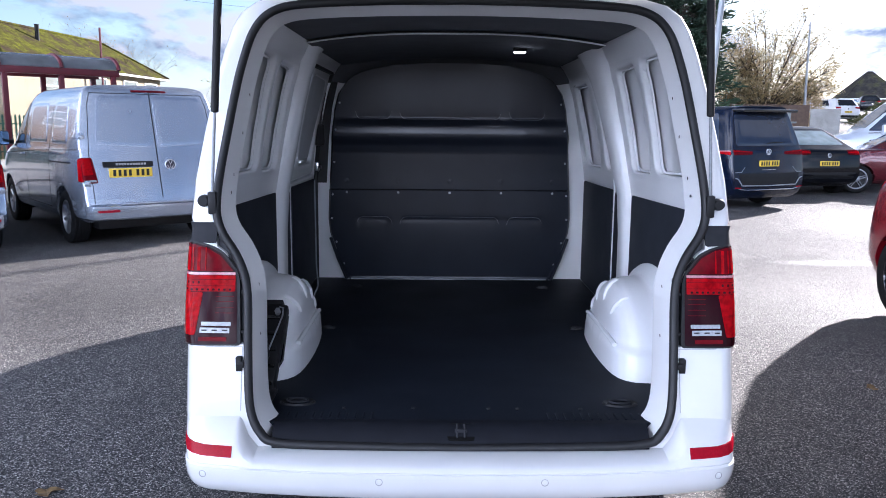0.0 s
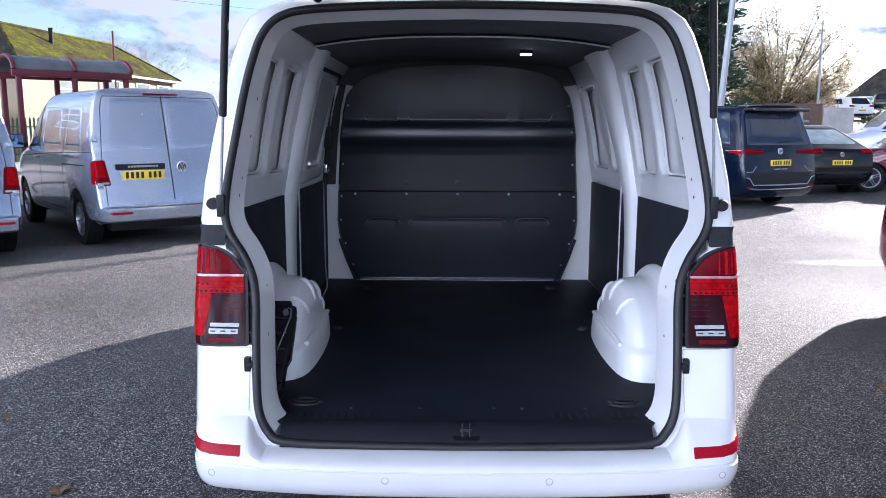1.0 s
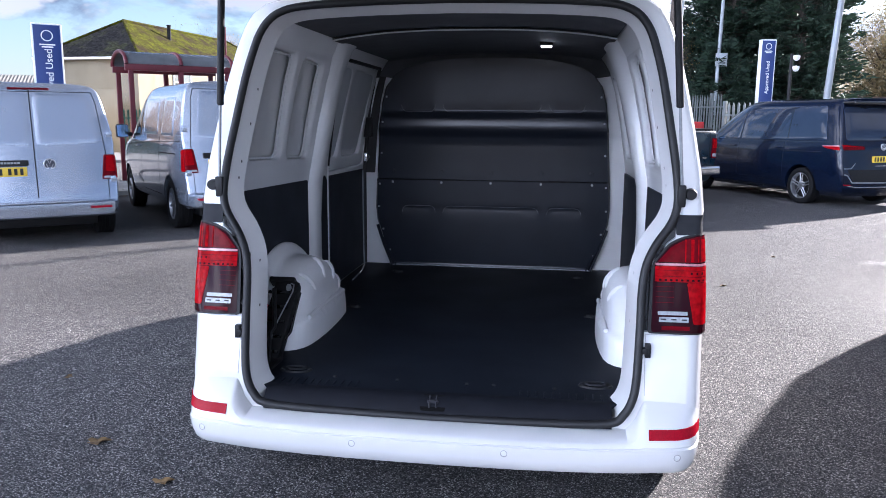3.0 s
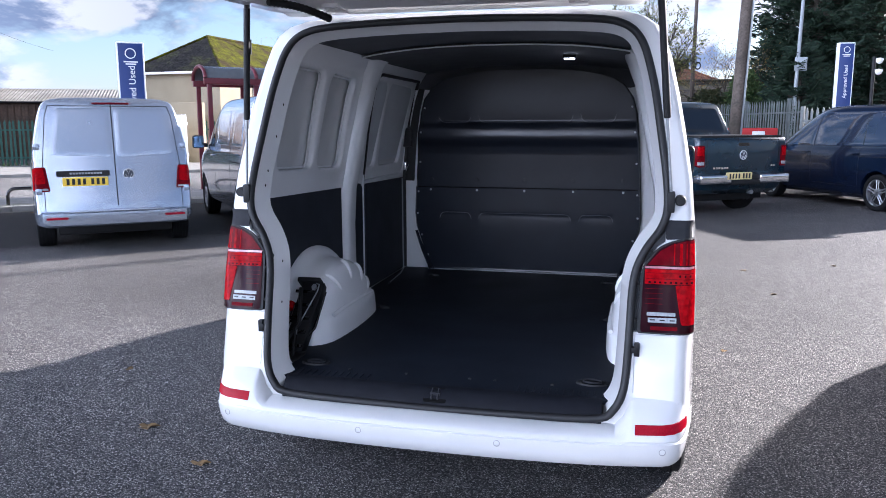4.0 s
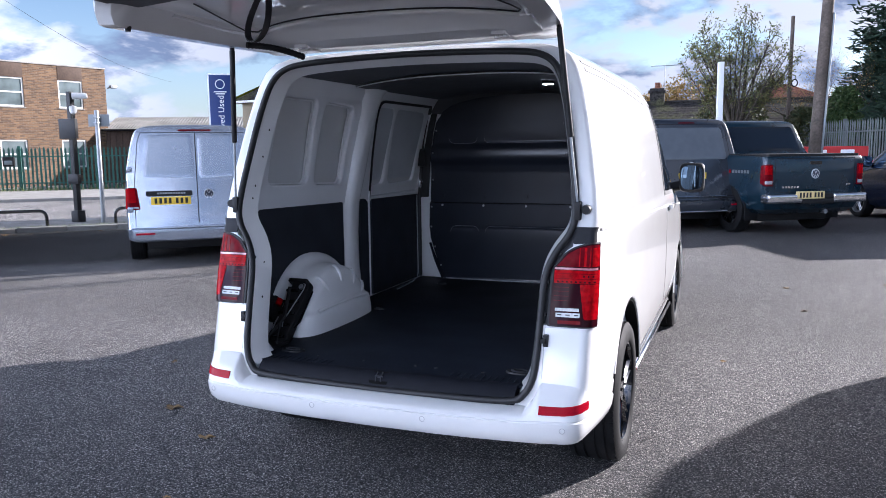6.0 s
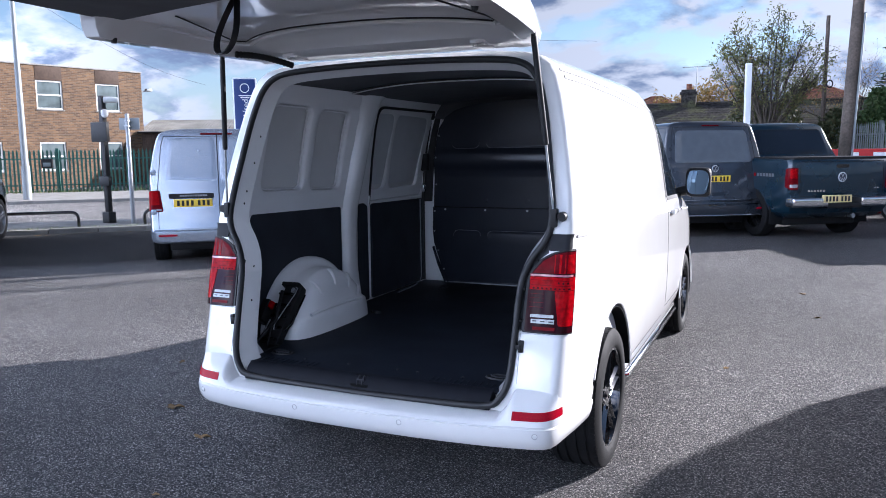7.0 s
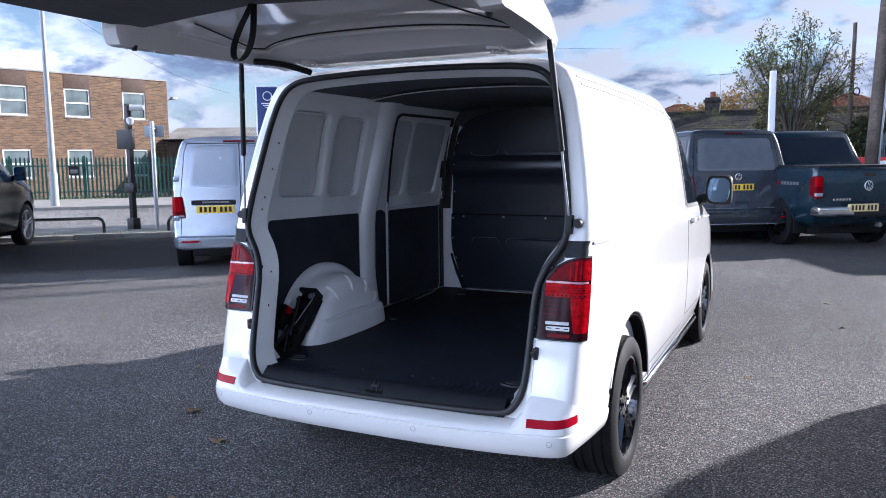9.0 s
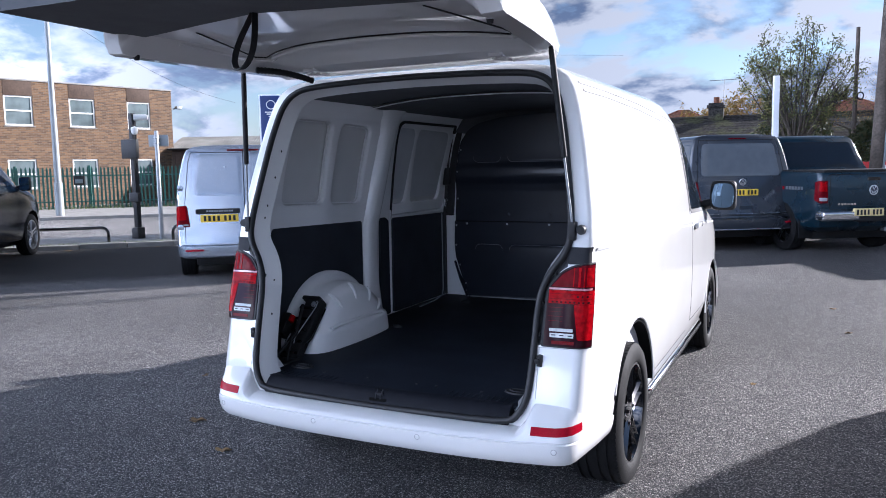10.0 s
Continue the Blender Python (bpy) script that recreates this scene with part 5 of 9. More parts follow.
    box(bm, (0.302, 1.765, 1.903), (0.372, 1.812, 1.932), 0.006)
    il = part("bay_lamp", bm, BLACK, van)
    bm = fresh()
    box(bm, (0.309, 1.770, 1.8985), (0.365, 1.806, 1.905), 0.003)
    part("lamp_lens", bm, LAMP_GLOW, il, "lit white lamp lens")


build_load_bay()


def build_jack_tool():
    """The black jack and tool holder that stands beside the wheel box."""
    root = thing("jack_holder", "black jack and tool bracket strapped beside the wheel box", "jack")
    bm = fresh()
    m = Matrix.Translation((-0.728, 0.39, 0.565)) @ Matrix.Rotation(radians(-41), 4, "X") @ Matrix.Diagonal((0.84, 1, 1.12, 1))
    box(bm, (-0.065, 0.03, 0.0), (0.060, 0.085, 0.35), 0.010, m)
    for v in bm.verts:
        v.co.x += 0.10 * max(0, v.co.z - 0.62)
    part("jack_body", bm, BLACK, root)
    bm = fresh()
    tube(bm, [m @ Vector(p) for p in ((0.055, 0.085, 0.33), (0.072, 0.09, 0.33), (0.074, 0.075, 0.16), (0.060, 0.055, 0.12))], 0.008, 8)
    part("crank", bm, GLOSS_BLACK, root)
    bm = fresh()
    tube(bm, [m @ Vector(p) for p in ((0.050, 0.020, 0.335), (0.068, 0.016, 0.330), (0.070, 0.014, 0.30), (0.030, 0.012, 0.18), (0.012, 0.012, 0.13), (0.014, 0.020, 0.105))], 0.0030, 8)
    part("crank_rod", bm, STEEL, root, "bent bright steel crank rod")
    bm = fresh()
    tube(bm, [m @ Vector(p) for p in ((-0.030, 0.010, 0.150), (-0.034, 0.004, 0.10), (-0.040, 0.0, 0.03))], 0.0036, 8)
    part("release_rod", bm, STEEL, root)
    bm = fresh()
    for z in (0.06, 0.12, 0.18, 0.24, 0.30):
        box(bm, (-0.062, 0.024, z - 0.006), (0.056, 0.034, z + 0.006), 0.002, m)
    pieces("pressed_rib", bm, GLOSS_BLACK, root)
    bm = fresh()
    lathe(bm, [(0.0, 0.0001), (0.0, 0.014), (0.012, 0.014), (0.012, 0.0001)], "z", 6)
    bm.transform(m @ Matrix.Translation((0.045, 0.020, 0.315)) @ Matrix.Rotation(radians(90), 4, "X"))
    part("nut", bm, STEEL, root)
    bm = fresh()
    box(bm, (-0.105, -0.035, 0.13), (-0.055, 0.045, 0.24), 0.010, m)
    tube(bm, [m @ Vector(p) for p in ((-0.10, -0.02, 0.13), (-0.095, -0.025, 0.05), (-0.08, -0.01, 0.0))], 0.012, 8)
    part("release_lever", bm, BLACK, root)
    bm = fresh()
    box(bm, (-0.070, 0.02, 0.345), (0.062, 0.10, 0.365), 0.006, m)
    part("top_plate", bm, BLACK, root)
    bm = fresh()
    tube(bm, [m @ Vector(p) for p in ((-0.05, 0.0, 0.02), (0.03, -0.01, 0.14), (-0.02, 0.0, 0.30))], 0.010, 8)
    tube(bm, [m @ Vector(p) for p in ((0.04, 0.0, 0.0), (0.02, -0.02, 0.12))], 0.006, 8)
    part("linkage", bm, BLACK, root)
    bm = fresh()
    lathe(bm, [(0.0, 0.0001), (0.0, 0.018), (0.03, 0.018), (0.03, 0.0001)], "z", 12)
    bm.transform(m @ Matrix.Translation((-0.045, -0.012, 0.20)))
    part("knob", bm, LENS_RED, root, "small red knob")
    bm = fresh()
    box(bm, (-0.79, 0.33, 0.562), (-0.66, 0.46, 0.575), 0.004)
    part("foot", bm, BLACK, root)


build_jack_tool()


def build_tailgate():
    """The raised tailgate. d runs from the hinge to its lower edge, now out over the camera."""
    root = thing("tailgate", "raised white tailgate with dark inner trim, held by gas struts", "tailgate")
    HY, HZ = 0.455, 2.035
    L = 1.50

    def rows_at(rows, d):
        for (a, x0), (b, x1) in zip(rows, rows[1:]):
            if d <= b:
                return x0 + (x1 - x0) * (d - a) / (b - a)
        return rows[-1][1]

    def zt(d):      # underside of the side flange; the lower part of the gate bends upward
        return rows_at([(-0.03, 1.985), (0, 1.995), (0.905, 2.0), (0.925, 2.006), (0.95, 2.040), (0.99, 2.075), (1.08, 2.10), (1.50, 2.14)], d)

    def half(d):
        return rows_at([(-0.03, 0.70), (0, 0.715), (0.05, 0.735), (0.30, 0.78), (0.60, 0.815), (0.88, 0.838), (0.93, 0.838), (0.95, 0.828), (0.99, 0.785), (1.04, 0.74), (1.2, 0.70), (1.45, 0.68), (1.5, 0.64)], d)
    ds = [-0.03, 0, 0.02, 0.05, 0.12, 0.16, 0.2, 0.3, 0.4, 0.5, 0.6, 0.7, 0.8, 0.86, 0.90, 0.925, 0.94, 0.95, 0.97, 0.99, 1.04, 1.08, 1.14, 1.20, 1.3, 1.4, 1.46, 1.5]
    # shell: outer skin above, flange and deep inner pan below
    bm = fresh()
    rings = []
    for d in ds:
        h = half(d)
        y, z = HY - d, zt(d)
        crown = 2.135 + 0.05 * math.sin(min(1, d / L) * math.pi) - z
        pan = min(1, max(0, (d - 0.10) / 0.08), max(0, (1.44 - d) / 0.05)) * max(0.0, 2.085 - z)
        sec = [(h, 0.0), (h + 0.006, 0.03), (h - 0.02, crown * 0.80), (h * 0.6, crown), (0, crown + 0.012), (-h * 0.6, crown), (-h + 0.02, crown * 0.80), (-h - 0.006, 0.03), (-h, 0.0),
               (-h + 0.075, -0.004), (-h + 0.10, pan * 0.25), (-h + 0.16, pan * 0.85), (-h * 0.4, pan), (h * 0.4, pan), (h - 0.16, pan * 0.85), (h - 0.10, pan * 0.25), (h - 0.075, -0.004)]
        rings.append([bm.verts.new((x, y, z + dz)) for x, dz in sec])
    m = len(rings[0])
    for r0, r1 in zip(rings, rings[1:]):
        for j in range(m):
            bm.faces.new((r0[j], r0[(j + 1) % m], r1[(j + 1) % m], r1[j]))
    bm.faces.new(rings[0]); bm.faces.new(rings[-1][::-1])
    part("shell", solid(bm), WHITE, root, "white painted tailgate shell", smooth=28)
    # pressed beads across the inner pan
    bm = fresh()
    tube(bm, [(0.60 * f, 0.06 + 0.19 * abs(f) ** 2.4, 2.062 - 0.012 * abs(f) ** 4) for f in [-1 + i / 12 for i in range(25)]], 0.011, 8)
    for s in (-1, 1):
        tube(bm, [(s * 0.60, 0.25, 2.05), (s * 0.645, 0.20, 2.045), (s * 0.665, 0.05, 2.05), (s * 0.68, -0.25, 2.065)], 0.010, 8)
    part("inner_bead", bm, WHITE, root)
    bm = fresh()
    tube(bm, [(0.60 * f, 0.02 + 0.19 * abs(f) ** 2.4, 2.066 - 0.012 * abs(f) ** 4) for f in [-1 + i / 12 for i in range(25)]], 0.0035, 6)
    part("trim_gap", bm, BLACK, root)
    for s in (-1, 1):
        bm = fresh()
        tube(bm, [(s * 0.60, 0.21, 2.054), (s * 0.625, 0.16, 2.052), (s * 0.61, 0.08, 2.058), (s * 0.50, -0.34, 2.078)], 0.0035, 6)
        part("trim_gap", bm, BLACK, root)
    # dark trim on the lower half
    bm = fresh()
    o = [(-0.700, -0.42), (-0.30, -0.53), (0.0, -0.60), (0.30, -0.53), (0.700, -0.42), (0.735, -0.50), (0.715, -1.02), (-0.715, -1.02), (-0.735, -0.50)]
    o = densify(rounded(o, 0.03), 0.06)
    prism(bm, o, "z", lambda u, v: 2.058 + 0.006 * (u / 0.66) ** 2, lambda u, v: 2.15)
    part("inner_trim", solid(bm), LINER, root, "dark grey inner trim panel", smooth=30)
    # pull strap
    bm = fresh()
    pts = []
    for k in range(33):
        a = 2 * math.pi * (0.02 + 0.96 * k / 32)
        pts.append((0.005 + 0.050 * math.sin(a) * math.sin(a / 2) ** 1.6, -0.645 - 0.045 * math.cos(math.pi + a), 1.972 + 0.106 * math.cos(a)))
    ribbon_loop(bm, pts, [(-0.0018, -0.012), (0.0018, -0.012), (0.0018, 0.012), (-0.0018, 0.012)], False, (0.25, 0.95, 0.1))
    part("pull_strap", solid(bm), BLACK, root, "black webbing pull strap")
    # hinges
    for s in (-1, 1):
        bm = fresh()
        x = s * 0.475
        box(bm, (x - 0.035, 0.40, 1.985), (x + 0.035, 0.50, 1.997), 0.004)
        box(bm, (x - 0.032, 0.355, 1.995), (x + 0.032, 0.445, 2.022), 0.006)
        tube(bm, [(x - 0.036, 0.45, 2.0), (x + 0.036, 0.45, 2.0)], 0.012, 10)
        for dx in (-0.018, 0.018):
            lathe(bm, [(1.988, 0.0001), (1.988, 0.008), (1.996, 0.009)], "z", 8, (x + dx, 0.385, 0))
        part("hinge", bm, WHITE, root, "white steel hinge")
        # gas strut
        lo, hi = Vector((s * 0.828, 0.300, 1.272)), Vector((s * 0.758, 0.232, 2.010))
        dv = hi - lo
        bm = fresh()
        tube(bm, [lo + dv * 0.40, lo + dv * 0.405, lo + dv * 0.965, lo + dv * 0.97], [0.009, 0.0125, 0.0125, 0.006], 14)
        st = part("gas_strut", bm, BLACK, root, "black gas strut")
        bm = fresh()
        tube(bm, [lo, lo + dv * 0.42], 0.0052, 10)
        part("strut_rod", bm, STEEL, st)
        bm = fresh()
        tube(bm, [lo - dv * 0.012, lo + dv * 0.03], 0.010, 10)
        tube(bm, [lo + dv * 0.965, hi + dv * 0.02], 0.011, 10)
        pieces("strut_end", bm, BLACK, st)
        # rubber buffer under the gate's shoulder
        bm = fresh()
        lathe(bm, [(0, 0.0001), (0, 0.010), (0.02, 0.014), (0.03, 0.014)], "z", 12, (s * 0.765, -0.40, 1.985))
        part("rubber_buffer", bm, BLACK, root)
    # corrugated cable sleeve from body to gate
    bm = fresh()
    a, b = Vector((-0.50, 0.43, 1.962)), Vector((-0.655, 0.20, 2.0))
    pts, rr = [], []
    for i in range(33):
        f = i / 32
        p = a.lerp(b, f); p.z += 0.012 * math.sin(f * math.pi)
        pts.append(p); rr.append(0.013 + 0.003 * (i % 2))
    tube(bm, pts, rr, 10)
    part("cable_sleeve", bm, BLACK, root)


build_tailgate()

# ---- ground ----
def asphalt(name, road):
    m = bpy.data.materials.new(name)
    m.use_nodes = True
    nt = m.node_tree
    N, L = nt.nodes.new, nt.links.new
    p = nt.nodes["Principled BSDF"]
    tc = N("ShaderNodeTexCoord")
    # stone chips
    v = N("ShaderNodeTexVoronoi"); v.inputs["Scale"].default_value = 190
    L(tc.outputs["Object"], v.inputs["Vector"])
    chip = N("ShaderNodeValToRGB")
    cr = chip.color_ramp
    cr.elements[0].position, cr.elements[0].color = 0.0, (0.020, 0.021, 0.024, 1)
    cr.elements[1].position, cr.elements[1].color = 0.62, (0.078, 0.076, 0.077, 1)
    e2 = cr.elements.new(0.85); e2.color = (0.19, 0.18, 0.172, 1)
    e3 = cr.elements.new(1.0); e3.color = (0.50, 0.475, 0.45, 1)
    sp = N("ShaderNodeSeparateColor")
    L(v.outputs["Color"], sp.inputs[0]); L(sp.outputs[0], chip.inputs[0])
    # wear: pale polished lanes and dark damp patches
    n1 = N("ShaderNodeTexNoise"); n1.inputs["Scale"].default_value = 0.35; n1.inputs["Detail"].default_value = 5
    L(tc.outputs["Object"], n1.inputs["Vector"])
    r1 = N("ShaderNodeMapRange"); r1.inputs["From Min"].default_value = 0.3; r1.inputs["From Max"].default_value = 0.7
    r1.inputs["To Min"].default_value = 0.66; r1.inputs["To Max"].default_value = 1.36
    L(n1.outputs["Fac"], r1.inputs["Value"])
    n2 = N("ShaderNodeTexNoise"); n2.inputs["Scale"].default_value = 7; n2.inputs["Detail"].default_value = 4
    L(tc.outputs["Object"], n2.inputs["Vector"])
    r2 = N("ShaderNodeMapRange"); r2.inputs["To Min"].default_value = 0.75; r2.inputs["To Max"].default_value = 1.25
    L(n2.outputs["Fac"], r2.inputs["Value"])
    n3 = N("ShaderNodeTexNoise"); n3.inputs["Scale"].default_value = 75; n3.inputs["Detail"].default_value = 2
    L(tc.outputs["Object"], n3.inputs["Vector"])
    r4 = N("ShaderNodeMapRange"); r4.inputs["From Min"].default_value = 0.3; r4.inputs["From Max"].default_value = 0.7
    r4.inputs["To Min"].default_value = 0.62; r4.inputs["To Max"].default_value = 1.38
    L(n3.outputs["Fac"], r4.inputs["Value"])
    mu = N("ShaderNodeMath"); mu.operation = "MULTIPLY"
    L(r1.outputs[0], mu.inputs[0]); L(r2.outputs[0], mu.inputs[1])
    mv = N("ShaderNodeMath"); mv.operation = "MULTIPLY"
    L(mu.outputs[0], mv.inputs[0]); L(r4.outputs[0], mv.inputs[1])
    mu = mv
    # a darker band towards the kerb, a paler road beyond it, and a dusty spill
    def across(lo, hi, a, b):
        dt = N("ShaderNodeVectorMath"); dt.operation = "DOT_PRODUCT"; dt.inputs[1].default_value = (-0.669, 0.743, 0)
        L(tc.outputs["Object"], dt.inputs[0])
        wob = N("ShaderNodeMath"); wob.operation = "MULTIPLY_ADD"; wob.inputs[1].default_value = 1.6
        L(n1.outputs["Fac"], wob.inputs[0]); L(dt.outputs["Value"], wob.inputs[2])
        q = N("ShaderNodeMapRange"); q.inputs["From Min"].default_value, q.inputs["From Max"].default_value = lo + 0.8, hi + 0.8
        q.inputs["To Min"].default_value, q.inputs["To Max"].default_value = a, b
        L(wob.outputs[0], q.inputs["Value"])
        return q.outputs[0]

    def times(a, b):
        t = N("ShaderNodeMath"); t.operation = "MULTIPLY"
        L(a, t.inputs[0]); L(b, t.inputs[1])
        return t
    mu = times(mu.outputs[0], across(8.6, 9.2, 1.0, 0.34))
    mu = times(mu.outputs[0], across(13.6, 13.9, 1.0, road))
    sp1 = N("ShaderNodeMapping"); sp1.vector_type = "TEXTURE"
    sp1.inputs["Location"].default_value, sp1.inputs["Scale"].default_value = (4.55, 6.4, 0), (0.75, 0.22, 1)
    L(tc.outputs["Object"], sp1.inputs[0])
    ln = N("ShaderNodeVectorMath"); ln.operation = "LENGTH"; L(sp1.outputs[0], ln.inputs[0])
    wb = N("ShaderNodeMath"); wb.operation = "MULTIPLY_ADD"; wb.inputs[1].default_value = 0.9
    L(n2.outputs["Fac"], wb.inputs[0]); L(ln.outputs["Value"], wb.inputs[2])
    q = N("ShaderNodeMapRange"); q.inputs["From Min"].default_value, q.inputs["From Max"].default_value = 0.9, 1.6
    q.inputs["To Min"].default_value, q.inputs["To Max"].default_value = 2.6, 1.0
    L(wb.outputs[0], q.inputs["Value"])
    mu = times(mu.outputs[0], q.outputs[0])
    hs = N("ShaderNodeHueSaturation")
    L(chip.outputs["Color"], hs.inputs["Color"]); L(mu.outputs[0], hs.inputs["Value"])
    L(hs.outputs[0], p.inputs["Base Color"])
    r3 = N("ShaderNodeMapRange"); r3.inputs["From Min"].default_value = 0.35; r3.inputs["From Max"].default_value = 0.65
    r3.inputs["To Min"].default_value = 0.64; r3.inputs["To Max"].default_value = 0.86
    p.inputs["Specular IOR Level"].default_value = 0.16
    L(n1.outputs["Fac"], r3.inputs["Value"]); L(r3.outputs[0], p.inputs["Roughness"])
    b = N("ShaderNodeBump"); b.inputs["Strength"].default_value = 0.85; b.inputs["Distance"].default_value = 0.006
    L(v.outputs["Distance"], b.inputs["Height"]); b.invert = True
    L(b.outputs[0], p.inputs["Normal"])
    return m


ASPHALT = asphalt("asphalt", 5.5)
YARD_ASPHALT = asphalt("pale_yard_asphalt", 3.4)
bm = fresh()
bmesh.ops.create_grid(bm, x_segments=40, y_segments=40, size=700)
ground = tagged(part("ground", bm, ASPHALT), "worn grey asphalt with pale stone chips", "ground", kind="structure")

# ---- parked vehicles ----
def body_from(table, wheels, arch, root, mat, label, rear=(0.05, 0.14), front=(0.20, 0.9), inner=0.6, extra=()):
    hw = max(r[1] for r in table)
    cut = []
    for y in wheels:
        cut += wheel_cutter(y, arch, hw, inner)
    bm = boolean(loft(table, rear=rear, front=front, steps=26), cut + list(extra))
    tree = skin(bm)
    part("body", bm, mat, root, label, smooth=32)
    bm = fresh()
    box(bm, (-hw * 0.72, min(wheels) - 0.5, 0.20), (hw * 0.72, max(wheels) + 0.45, 0.42), 0.03)
    part("underbody", bm, BLACK, root)
    return tree


def stick(root, tree, name, mat, pts, axis, sign, r=0.02, proud=0.004, label="", step=0.06):
    bm = fresh()
    panel(bm, tree, rounded(pts, r), axis, sign, proud, 0.012, step)
    return part(name, solid(bm), mat, root, label)


def add_mirror(root, x, y, z, mat):
    s = 1 if x > 0 else -1
    bm = fresh()
    box(bm, (min(x, x + s * 0.19), y, z - 0.11), (max(x, x + s * 0.19), y + 0.12, z + 0.11), 0.045, seg=3)
    tube(bm, [(x - s * 0.06, y + 0.07, z - 0.06), (x + s * 0.04, y + 0.07, z - 0.05)], 0.035, 8)
    mr = part("door_mirror", bm, mat, root)
    bm = fresh()
    prism(bm, rounded([(x + s * 0.012, z - 0.095), (x + s * 0.178, z - 0.095), (x + s * 0.178, z + 0.095), (x + s * 0.012, z + 0.095)], 0.03), "y", y - 0.004, y + 0.02)
    part("mirror_glass", solid(bm), MIRROR, mr)


def badge(root, tree, x, z, r=0.055):
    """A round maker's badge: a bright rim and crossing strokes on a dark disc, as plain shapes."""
    hit = tree.ray_cast(Vector((x, -12, z)), Vector((0, 1, 0)))[0]
    y = hit.y
    bm = fresh()
    lathe(bm, [(y + 0.02, r), (y - 0.012, r), (y - 0.015, r * 0.95), (y - 0.015, r * 0.86), (y - 0.010, r * 0.83)], "y", 28, (x, 0, z))
    b = part("round_badge", solid(bm), BADGE_SILVER, root)
    bm = fresh()
    lathe(bm, [(y - 0.010, r * 0.86), (y - 0.011, 0.0001)], "y", 28, (x, 0, z))
    part("badge_field", solid(bm), BADGE_BLUE, b)
    bm = fresh()
    for zz in (0.38, -0.38):
        pts = [(-0.55, 0.36), (-0.22, -0.36), (0.0, 0.16), (0.22, -0.36), (0.55, 0.36)] if zz < 0 else [(-0.36, 0.40), (0.0, -0.36), (0.36, 0.40)]
        tube(bm, [(x + u * r, y - 0.0125, z + (zz + v) * r) for u, v in pts], r * 0.075, 6)
    pieces("badge_stroke", bm, BADGE_SILVER, b)


